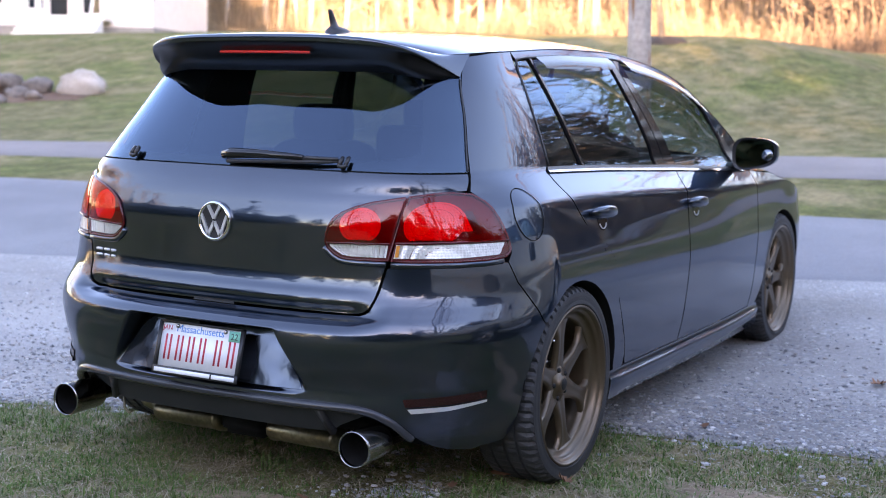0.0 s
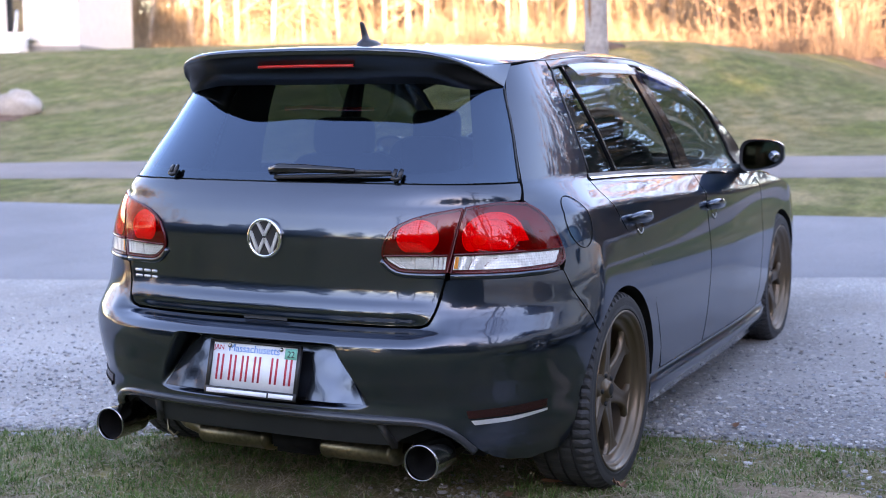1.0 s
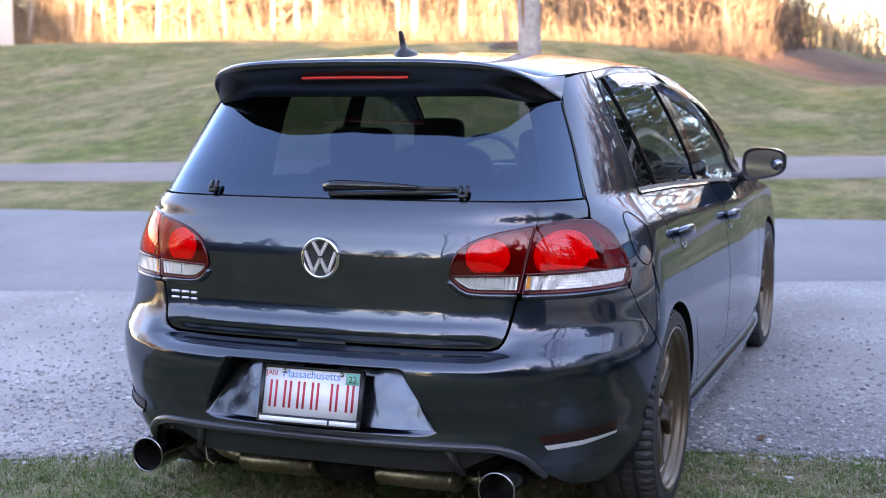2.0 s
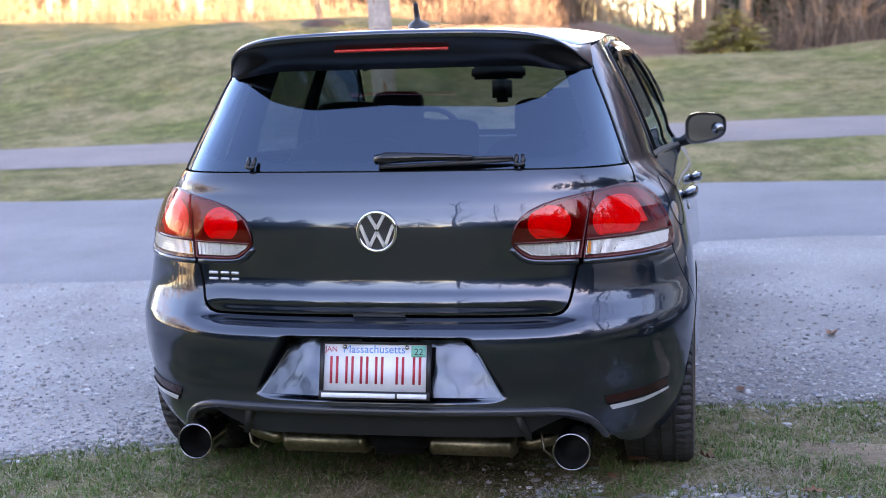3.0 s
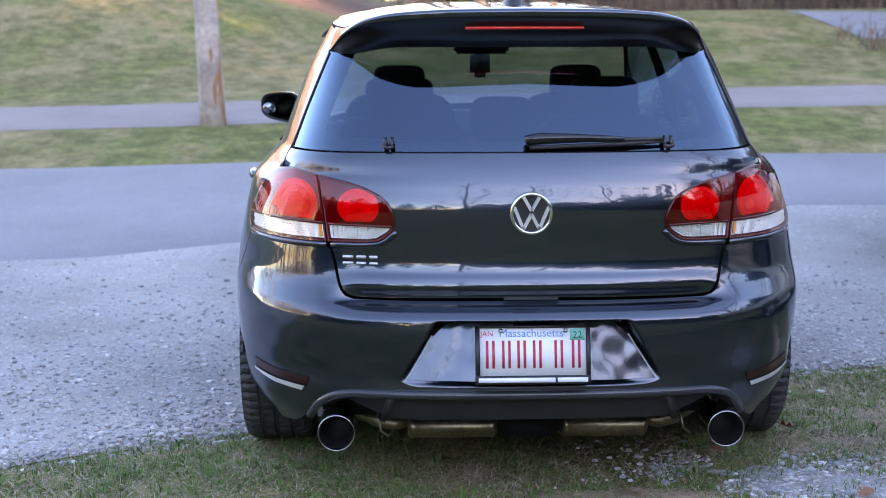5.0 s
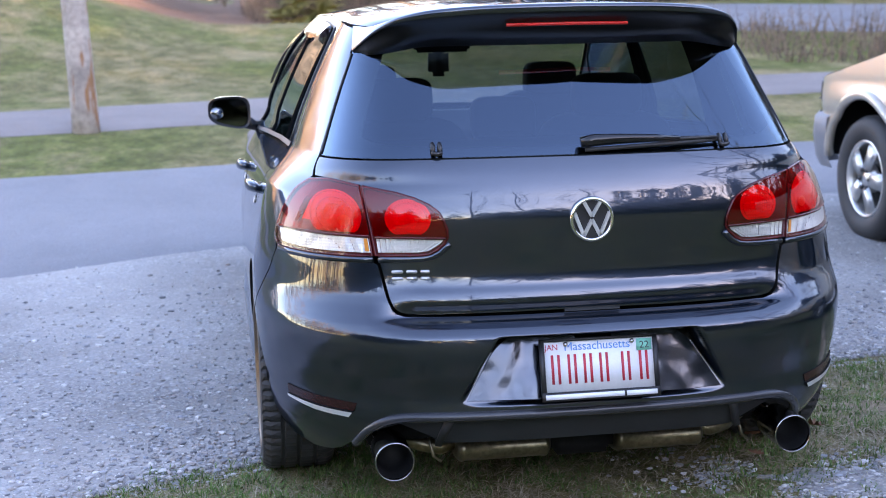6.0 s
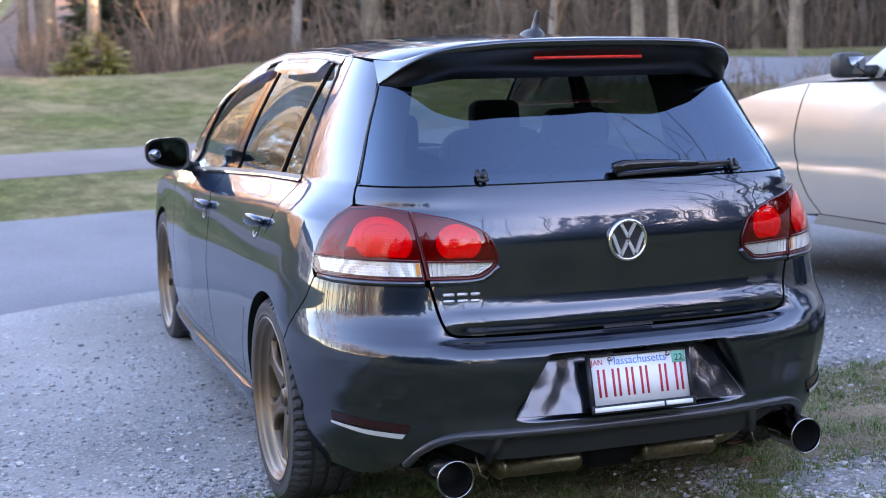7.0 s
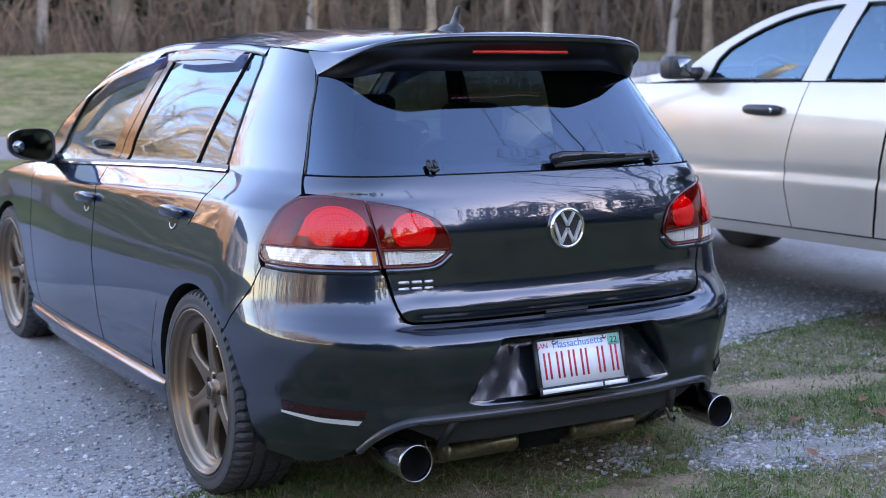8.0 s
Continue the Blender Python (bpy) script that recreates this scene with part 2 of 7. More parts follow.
WINDSCREEN = see_through("windscreen_glass", (0.80, 0.86, 0.84))
VISOR = see_through("smoked_visor_plastic", (0.10, 0.09, 0.16), 1.28)
SILVER = plain("bright_silver", (0.72, 0.72, 0.73), 0.3, 0.6, 200, 0.06, relief=0.0)
MIRROR = plain("mirror_glass", (0.24, 0.26, 0.28), 0.02, 1.0, 50, 0.02, relief=0.0)
WHITE = plain("white_plate_paint", (0.78, 0.79, 0.8), 0.4, 0, 200, 0.06)
REDPAINT = plain("red_plate_paint", (0.55, 0.03, 0.05), 0.45, 0, 200, 0.1)
BLUEPAINT = plain("blue_plate_paint", (0.06, 0.25, 0.6), 0.45, 0, 200, 0.1)
GREENTAG = plain("green_sticker", (0.16, 0.55, 0.42), 0.45, 0, 200, 0.1)
TRUCKPAINT = plain("champagne_truck_paint", (0.44, 0.385, 0.315), 0.32, 0.35, 700, 0.06, 0.8, 0.0, patch=1.5)
TRUCKGREY = plain("grey_bumper_plastic", (0.16, 0.17, 0.19), 0.5, 0, 200, 0.15)
ALLOY = plain("silver_alloy", (0.62, 0.61, 0.59), 0.3, 0.8, 200, 0.12)
BARK = plain("grey_brown_bark", (0.29, 0.225, 0.155), 0.9, 0, 14, 0.45, relief=0.8, patch=1.2)
POLEMAT = plain("weathered_pole_timber", (0.42, 0.36, 0.31), 0.9, 0, 22, 0.35, relief=0.6, patch=2.5)
tp = POLEMAT.node_tree  # rust-brown streaks down the shaft
mp = tp.nodes.new("ShaderNodeMapping")
mp.inputs["Scale"].default_value = (9.0, 9.0, 1.1)
tp.links.new(where(tp), mp.inputs["Vector"])
streak = ramp(tp, noise_tex(tp, 1.0, 4, 0.6, mp.outputs[0]).outputs[0], [(0.56, (0, 0, 0)), (0.61, (1, 1, 1))])
pb = tp.nodes["Principled BSDF"]
tp.links.new(mixed(tp, streak, pb.inputs["Base Color"].links[0].from_socket, (0.26, 0.12, 0.05)), pb.inputs["Base Color"])
BARK_PALE = plain("pale_grey_bark", (0.33, 0.29, 0.25), 0.85, 0, 12, 0.35, relief=0.6, patch=1.0)
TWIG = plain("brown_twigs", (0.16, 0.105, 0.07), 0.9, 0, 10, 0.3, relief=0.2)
# golden copy of the twigs: low sunlight put into the colour
SUNLIT_TWIG = plain("golden_twigs", (0.38, 0.28, 0.165), 0.9, 0, 10, 0.3, relief=0.2)
NEEDLES = plain("pine_needles", (0.035, 0.06, 0.022), 0.7, 0, 8, 0.4, relief=0.2)
BUDS = plain("yellow_green_leaves", (0.30, 0.27, 0.07), 0.7, 0, 8, 0.4, relief=0.2)
DEADLEAF = plain("dry_oak_leaf", (0.30, 0.13, 0.06), 0.8, 0, 40, 0.4)
ROCK = plain("pale_boulder_stone", (0.42, 0.36, 0.30), 0.85, 0, 25, 0.3, relief=0.8, patch=2.0)
ROCK_DARK = plain("brown_boulder_stone", (0.20, 0.165, 0.14), 0.9, 0, 18, 0.4, relief=0.9, patch=2.5)
SIDING = plain("white_house_siding", (0.78, 0.77, 0.74), 0.6, 0, 30, 0.05)
HOUSE_GREY = plain("grey_house_siding", (0.12, 0.125, 0.135), 0.7, 0, 30, 0.12)
ROOFING = plain("dark_roof_shingles", (0.07, 0.07, 0.075), 0.9, 0, 20, 0.3, relief=0.5)
CONCRETE = plain("grey_concrete", (0.30, 0.29, 0.28), 0.9, 0, 30, 0.15)
DARKGLASS = plain("dark_window_glass", (0.02, 0.025, 0.03), 0.06, 0, 20, 0.1, relief=0.0)


for m in (RED_BOWL, LAMP_WHITE):  # small moulded facets
    t = m.node_tree
    b = t.nodes["Principled BSDF"]
    ch = t.nodes.new("ShaderNodeTexVoronoi")
    ch.inputs["Scale"].default_value, ch.inputs["Randomness"].default_value = 130.0, 0.15
    t.links.new(where(t), ch.inputs["Vector"])
    bump(t, b, ch.outputs["Distance"], 0.4, 0.003)


def ground_mat(name, stops, scales, relief, dist, rough=0.95, tint=None, dry=None, lie=1.0):
    m, t, b = nodes(name)
    mp = t.nodes.new("ShaderNodeMapping")  # lie: drawn out along y
    mp.inputs["Scale"].default_value = (1.0, lie, 1.0)
    t.links.new(where(t), mp.inputs["Vector"])
    vec = mp.outputs[0]
    big, mid, small = (noise_tex(t, s, 5, 0.6, vec) for s in scales)
    c = ramp(t, mid.outputs[0], stops)
    dark = ramp(t, small.outputs[0], [(0.25, (0.55,) * 3), (0.75, (1.25,) * 3)])
    c = mixed(t, 1.0, c, dark, "MULTIPLY")
    if tint:
        f = ramp(t, big.outputs[0], [(0.42, (0, 0, 0)), (0.62, (1, 1, 1))])
        c = mixed(t, f, c, mixed(t, 1.0, c, tint, "MULTIPLY"))
    if dry:
        f = ramp(t, noise_tex(t, 0.9, 6, 0.7, vec).outputs[0], [(0.50, (0, 0, 0)), (0.66, (0.85,) * 3)])
        c = mixed(t, f, c, mixed(t, 1.0, dark, dry, "MULTIPLY"))
    t.links.new(c, b.inputs["Base Color"])
    b.inputs["Roughness"].default_value = rough
    b.inputs["Specular IOR Level"].default_value = 0.25
    bump(t, b, small.outputs[0], relief, dist)
    return m


GRASS = ground_mat("spring_grass", [(0.32, (0.092, 0.088, 0.024)), (0.46, (0.142, 0.124, 0.042)), (0.56, (0.192, 0.160, 0.064)), (0.70, (0.27, 0.215, 0.10))], (0.5, 4.5, 22.0), 0.9, 0.04, tint=(0.70, 0.92, 0.50), dry=(0.31, 0.24, 0.115), lie=0.65)


def gravel_mat():
    """Crushed stone: cells of many greys at two sizes, over dust."""
    m, t, b = nodes("grey_gravel")
    vec = where(t)
    cells = []
    for sc in (62.0, 135.0):
        v = t.nodes.new("ShaderNodeTexVoronoi")
        v.inputs["Scale"].default_value = sc
        v.inputs["Randomness"].default_value = 1.0
        t.links.new(vec, v.inputs["Vector"])
        cells.append(v)
    tone = [ramp(t, v.outputs["Color"], [(0.0, (0.20, 0.20, 0.205)), (0.30, (0.28, 0.275, 0.27)), (0.5, (0.35, 0.33, 0.305)), (0.62, (0.30, 0.315, 0.335)), (0.82, (0.47, 0.455, 0.43)), (1.0, (0.66, 0.645, 0.62))]) for v in cells]
    pick = ramp(t, noise_tex(t, 5.0, 4, 0.6, vec).outputs[0], [(0.42, (0, 0, 0)), (0.60, (1, 1, 1))])
    stone = mixed(t, pick, tone[1], tone[0])
    dust = ramp(t, noise_tex(t, 60, 4, 0.6, vec).outputs[0], [(0.3, (0.27, 0.255, 0.235)), (0.7, (0.39, 0.37, 0.345))])
    worn = ramp(t, noise_tex(t, 0.8, 6, 0.65, vec).outputs[0], [(0.40, (0.0, 0.0, 0.0)), (0.66, (0.8, 0.8, 0.8))])
    c = mixed(t, worn, stone, dust)
    patch = ramp(t, noise_tex(t, 0.9, 3, 0.5, vec).outputs[0], [(0.35, (0.66, 0.65, 0.64)), (0.65, (1.02, 1.015, 1.01))])
    t.links.new(mixed(t, 1.0, c, patch, "MULTIPLY"), b.inputs["Base Color"])
    b.inputs["Roughness"].default_value, b.inputs["Specular IOR Level"].default_value = 0.95, 0.2
    bump(t, b, mixed(t, pick, cells[1].outputs["Distance"], cells[0].outputs["Distance"]), 0.45, 0.009)
    return m


GRAVEL = gravel_mat()


def island_mat(name, stops, rough=0.85):
    """Many small pieces in one mesh, each with a colour of its own."""
    m, t, b = nodes(name)
    g = t.nodes.new("ShaderNodeNewGeometry")
    c = ramp(t, g.outputs["Random Per Island"], stops)
    n = ramp(t, noise_tex(t, 40, 3, 0.6, where(t)).outputs[0], [(0.3, (0.75,) * 3), (0.7, (1.1,) * 3)])
    t.links.new(mixed(t, 1.0, c, n, "MULTIPLY"), b.inputs["Base Color"])
    b.inputs["Roughness"].default_value, b.inputs["Specular IOR Level"].default_value = rough, 0.25
    return m


BLADES = island_mat("grass_blades", [(0.0, (0.046, 0.108, 0.021)), (0.5, (0.080, 0.168, 0.034)), (0.85, (0.136, 0.205, 0.054)), (1.0, (0.30, 0.27, 0.13))])
STRAW = island_mat("dry_straw", [(0.0, (0.17, 0.13, 0.085)), (0.5, (0.31, 0.255, 0.17)), (1.0, (0.52, 0.45, 0.33))])
STONES = island_mat("loose_gravel_stones", [(0.0, (0.17, 0.17, 0.175)), (0.22, (0.27, 0.275, 0.29)), (0.42, (0.36, 0.325, 0.295)), (0.55, (0.30, 0.325, 0.36)), (0.72, (0.42, 0.40, 0.375)), (0.9, (0.50, 0.49, 0.48)), (1.0, (0.66, 0.65, 0.63))])
# two tones of one brush: sunlight put into the first, shade into the second
LIT_BRUSH = island_mat("lit_brush_tone", [(0.0, (0.12, 0.088, 0.058)), (0.5, (0.235, 0.180, 0.118)), (1.0, (0.42, 0.330, 0.215))])
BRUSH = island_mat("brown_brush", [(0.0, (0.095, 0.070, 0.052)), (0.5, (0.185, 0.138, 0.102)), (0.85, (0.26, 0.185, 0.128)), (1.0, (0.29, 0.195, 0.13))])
ASPHALT = ground_mat("grey_asphalt", [(0.3, (0.19, 0.192, 0.20)), (0.7, (0.26, 0.26, 0.265))], (0.3, 1.2, 140.0), 0.4, 0.006, 0.85, tint=(0.85, 0.85, 0.87))
PATHMAT = ground_mat("pale_tarmac_path", [(0.3, (0.205, 0.178, 0.165)), (0.7, (0.265, 0.232, 0.215))], (0.25, 0.9, 120.0), 0.3, 0.006, 0.9)
MULCH = plain("dark_bark_mulch", (0.05, 0.035, 0.025), 0.95, 0, 30, 0.4, relief=0.8)
BARE = ground_mat("bare_sandy_soil", [(0.3, (0.23, 0.165, 0.11)), (0.55, (0.35, 0.255, 0.17)), (0.75, (0.45, 0.345, 0.235))], (0.5, 3.0, 60.0), 0.7, 0.01)
SOIL = ground_mat("woodland_leaf_litter", [(0.3, (0.10, 0.06, 0.04)), (0.55, (0.2, 0.115, 0.075)), (0.75, (0.28, 0.18, 0.11))], (0.1, 0.8, 14.0), 0.8, 0.05)

# ---- ground ----
PATH_FAR = [(-60, -8), (-30, 3.0), (-18, 6.6), (-10.5, 9.0), (-6.6, 9.9), (-3.0, 10.55), (0.0, 11.15), (2.8, 11.65), (5.7, 12.0), (12, 12.6), (30, 13.5), (60, 14)]
PATH_NEAR = [(-60, -9.8), (-30, 1.4), (-18, 5.2), (-9.3, 7.85), (-5.8, 8.45), (-2.8, 8.9), (0.2, 9.5), (2.6, 10.0), (5.0, 10.2), (12, 10.8), (30, 11.7), (60, 12.2)]
DRIVE_FAR = [(-40, 1.5), (-14, 5.6), (-7.8, 6.4), (-4.9, 6.7), (-2.5, 6.85), (0.2, 7.2), (2.3, 7.35), (3.5, 7.3), (8, 7.2), (20, 7.0), (40, 6.5)]
DRIVE_NEAR = [(-40, -4.5), (-9, 2.2), (-5.5, 3.1), (-4.2, 3.42), (-3.2, 3.66), (-2.1, 3.8), (-0.84, 4.22), (1.0, 4.85), (2.0, 5.03), (2.8, 5.05), (8, 4.6), (20, 4.0), (40, 3.0)]
LOT_NEAR = [(-40, -12.0), (-6, -1.0), (-2.4, 0.1), (-1.59, 0.5), (-0.95, 0.76), (0.1, 1.15), (0.79, 1.4), (1.6, 1.53), (2.2, 1.66), (3.5, 1.93), (6, 2.3), (20, 2.0), (40, 1.5)]
far_edge = curve(PATH_FAR)


def height(x, y):
    """The lie of the land: a flat lot, a rise to the footpath and a grass bank beyond it."""
    yp = far_edge(x)
    z = 0.075 * (math.sqrt((min(y, yp) - 3.0) ** 2 + 0.16) + min(y, yp) - 3.0) / 2
    z += 0.035 * smoothstep(1.8, 3.0, y) * smoothstep(5.0, 3.6, y) * smoothstep(2.2, 1.2, abs(x))
    tall = 1.75 - 0.97 * smoothstep(-5.5, -0.3, x) + 0.22 * smoothstep(2.5, 5.5, x)
    z += tall * smoothstep(0, 12 + 6.5 * smoothstep(-8, -14, x), y - yp)
    z += 1.2 * smoothstep(18, 60, y - yp) + (7.0 + 3.0 * smoothstep(-10, 5, x)) * (1 - 0.85 * smoothstep(-16, -8, x) * smoothstep(5, -1, x)) * smoothstep(45, 130, y - yp)
    z += 0.7 * smoothstep(9, 24, y - yp) * smoothstep(-9, -18, x)
    return z + 0.03 * noise.noise((x * 0.25, y * 0.25, 0)) * smoothstep(0.5, 3, abs(y - yp))


def steps(*runs):
    out = []
    for a, b, n in runs:
        out += list(np.linspace(a, b, n, endpoint=False))
    return out + [runs[-1][1]]


def sheet(xs, ys, f):
    vs = [(x, y, f(x, y)) for y in ys for x in xs]
    n = len(xs)
    fs = [(j * n + i, j * n + i + 1, (j + 1) * n + i + 1, (j + 1) * n + i) for j in range(len(ys) - 1) for i in range(n - 1)]
    return vs, fs


GX = steps((-900, -120, 10), (-120, -30, 30), (-30, -6, 40), (-6, 8, 60), (8, 40, 40), (40, 120, 26), (120, 900, 10))
GY = steps((-900, -100, 10), (-100, -8, 24), (-8, 2, 30), (2, 30, 100), (30, 80, 50), (80, 900, 12))
solo("ground", sheet(GX, GY, lambda x, y: height(x, y)), GRASS, "patchy spring grass, green and straw coloured", kind="structure")


def ribbon(near, far, x0, x1, n, m, lift, grow_far=0.0, sink=0.4):
    a, b = curve(near), curve(far)
    vs, fs = [], []
    for i in range(n + 1):
        x = x0 + (x1 - x0) * i / n
        for j in range(m + 1):
            y = a(x) + (b(x) + grow_far - a(x)) * j / m
            if 0 < j < m:
                pass
            else:
                y += 0.06 * noise.noise((x * 2.3, j * 7.0, 3)) + 0.05 * noise.noise((x * 0.6, j * 7.0, 5))
            vs.append((x, y, height(x, y) + (lift if 0 < j < m else lift * sink) + 0.003 * noise.noise((x * 1.7, y * 1.7, 6))))
    for i in range(n):
        for j in range(m):
            k = i * (m + 1) + j
            fs.append((k, k + m + 1, k + m + 2, k + 1))
    return vs, fs


solo("gravel_lot", ribbon(LOT_NEAR, DRIVE_NEAR, -34, 34, 400, 26, 0.012, 0.30, 0.3), GRAVEL, "grey crushed stone parking lot, loose and worn", kind="structure")
solo("road", ribbon(DRIVE_NEAR, DRIVE_FAR, -34, 34, 300, 20, 0.020, 0.0, 0.1), ASPHALT, "grey worn asphalt driveway", kind="structure")
FAR_ROAD = [(6.5, 18.0), (9.5, 17.4), (11.65, 16.9), (20, 16.4), (40, 16.6)]
solo("far_road", ribbon(FAR_ROAD, [(x, y + 4.5) for x, y in FAR_ROAD], 7, 34, 80, 6, 0.02), ASPHALT, "grey lane seen between the trees", kind="structure")
solo("pavement", ribbon(PATH_NEAR, PATH_FAR, -50, 50, 300, 12, 0.022, 0.0, 0.15), PATHMAT, "pale grey tarmac footpath across the grass", kind="structure")


# ---- the grey hatchback ----
LOW_W = curve([(0.10, 0.75), (0.20, 0.815), (0.30, 0.852), (0.45, 0.867), (0.58, 0.870), (0.70, 0.860), (0.79, 0.842), (0.86, 0.817), (0.92, 0.785), (0.96, 0.757), (0.995, 0.732)])


def W(z):
    """Half the car's width at height z: a swelling body, and a cabin that leans in."""
    if z <= 0.995:
        return LOW_W(z)
    d = min(z, 1.42) - 0.995
    return 0.732 - 0.33 * d - 0.33 * d * d


HATCH_Y = curve([(0.10, 0.13), (0.20, 0.09), (0.25, 0.055), (0.34, 0.022), (0.376, 0.024), (0.45, 0.006), (0.52, -0.004), (0.545, -0.002), (0.565, 0.012), (0.58, 0.04), (0.592, 0.075), (0.60, 0.078), (0.632, 0.069), (0.648, 0.0735), (0.672, 0.086), (0.70, 0.091), (0.76, 0.089), (0.838, 0.086), (0.90, 0.099), (0.95, 0.118), (1.0, 0.146), (1.05, 0.187), (1.1, 0.230), (1.2, 0.318), (1.3, 0.408), (1.42, 0.52)])
CORNER_Y = curve([(0.10, 0.16), (0.20, 0.09), (0.25, 0.055), (0.34, 0.022), (0.376, 0.024), (0.45, 0.006), (0.52, -0.004), (0.55, -0.001), (0.575, 0.010), (0.60, 0.030), (0.63, 0.053), (0.655, 0.065), (0.69, 0.071), (0.72, 0.074), (0.76, 0.078), (0.838, 0.082), (0.90, 0.092), (0.95, 0.112), (1.0, 0.146), (1.05, 0.187), (1.1, 0.230), (1.2, 0.318), (1.3, 0.408), (1.42, 0.52)])
BOW = curve([(0.1, 0.05), (0.5, 0.05), (0.7, 0.07), (0.85, 0.08), (1.0, 0.09), (1.42, 0.09)])
DEEP = curve([(0.1, 0.56), (0.5, 0.56), (0.7, 0.52), (0.95, 0.52), (1.0, 0.55), (1.12, 0.48), (1.27, 0.30), (1.42, 0.24)])
EXPO = curve([(0.1, 3.6), (0.55, 3.9), (0.75, 4.3), (0.93, 5.5), (0.99, 8.0), (1.2, 9.0), (1.42, 13.0)])


def flank(y):
    """How the side draws in towards the nose."""
    s = 1.0 - 0.045 * smoothstep(2.2, 3.4, y)
    if y > 3.45:
        s *= max(1 - ((y - 3.45) / 0.72) ** 2.6, 0.0) ** (1 / 2.6)
    return s


crease_z = curve([(0.3, 0.888), (0.6, 0.902), (0.85, 0.902), (1.05, 0.899), (1.56, 0.88), (2.17, 0.857), (2.9, 0.838), (3.6, 0.83)])


def crease(y, z):
    """The pressed line along the shoulder: how far it stands out."""
    d = z - crease_z(y)
    k = max(0.0, 1 - d / 0.11) if d > 0 else max(0.0, 1 + d / 0.16)
    return 0.018 * k * k * smoothstep(0.36, 0.56, y) * smoothstep(3.9, 3.2, y)


def outline(u, z):
    """The car's skin at height z: u from 0 at the rear's middle to 1 past the corner, then along the side."""
    s = 1 if u >= 0 else -1
    u = abs(u)
    w, n = W(z), EXPO(z)
    if u < 1:
        t = u * math.pi / 2
        r = math.sin(t) ** (2 / n)
        k = smoothstep(0.45, 0.60, w * r)
        back = HATCH_Y(z) * (1 - k) + CORNER_Y(z) * k
        y = back + BOW(z) * r * r + DEEP(z) * (1 - math.cos(t))
        return s * (w * r + crease(y, z)), y, z
    y = CORNER_Y(z) + BOW(z) + DEEP(z) + (u - 1)
    bulge = 0.014 * smoothstep(0.95, 1.05, z) * smoothstep(0.9, 1.8, y)
    return s * (w + bulge + crease(y, z)) * flank(y), y, z


def skin(u, z):
    e = 0.004
    p = Vector(outline(u, z))
    a = Vector(outline(u + e, z)) - Vector(outline(u - e, z))
    b = Vector(outline(u, z + e)) - Vector(outline(u, z - e))
    n = a.cross(b)
    return p, n.normalized() if n.length > 1e-9 else Vector((0, -1, 0))


def ux(x, z):
    """u of the skin at the rear, from x."""
    s, r = (1 if x >= 0 else -1), min(abs(x) / W(z), 1.0)
    return s * math.asin(r ** (EXPO(z) / 2)) / (math.pi / 2), z


def uy(y, z, s=1):
    """u of the skin at the corner and side, from y."""
    end = CORNER_Y(z) + BOW(z) + DEEP(z)
    if y >= end:
        return s * (1 + y - end), z
    lo, hi = 0.0, 1.0
    for _ in range(30):
        m = (lo + hi) / 2
        if outline(m, z)[1] < y:
            lo = m
        else:
            hi = m
    return s * lo, z


def proud(d):
    """The skin, lifted by d."""
    def f(u, z):
        p, n = skin(u, z)
        return p + n * d, n
    return f


def fine(pts, step=0.03):
    """The polyline with points at short steps, so that it stays straight on the skin."""
    out = [tuple(pts[0])]
    for a, b in zip(pts[:-1], pts[1:]):
        n = max(1, int(math.hypot(b[0] - a[0], b[1] - a[1]) / step))
        out += [(a[0] + (b[0] - a[0]) * i / n, a[1] + (b[1] - a[1]) * i / n) for i in range(1, n + 1)]
    return out


def ribbed(d, deep, pitch):
    """The skin, lifted by d and corrugated along its width."""
    def f(u, z):
        p, n = skin(u, z)
        return p + n * (d + deep * math.sin(2 * math.pi * (p.x - p.y) / pitch)), n
    return f


def rear(pts):
    return [ux(x, z) for x, z in fine(pts)]


def side(pts):
    return [uy(y, z) for y, z in fine(pts)]


def both(geo):
    return join(geo, mirror(geo))


def welded(geo):
    """Both halves of a symmetric part as one sheet, closed along the middle."""
    bm = bmesh.new()
    v, f = both(geo)
    vs = [bm.verts.new(p) for p in v]
    for q in f:
        try:
            bm.faces.new([vs[i] for i in q]).material_index = 1 if isinstance(q, Rim) else 0
        except ValueError:
            pass
    bmesh.ops.remove_doubles(bm, verts=[x for x in bm.verts if abs(x.co.x) < 1e-4], dist=2e-4)
    bmesh.ops.delete(bm, geom=[q for q in bm.faces if all(abs(x.co.x) < 1e-4 for x in q.verts)], context="FACES")
    return bm


def closed(geo, dist=3e-4):
    """Joined sheets, welded where their borders meet."""
    bm = bmesh.new()
    vs = [bm.verts.new(p) for p in geo[0]]
    for q in geo[1]:
        try:
            bm.faces.new([vs[i] for i in q]).material_index = 1 if isinstance(q, Rim) else 0
        except ValueError:
            pass
    bmesh.ops.remove_doubles(bm, verts=bm.verts[:], dist=dist)
    return bm


def sided(geo, s):
    return geo if s > 0 else mirror(geo)


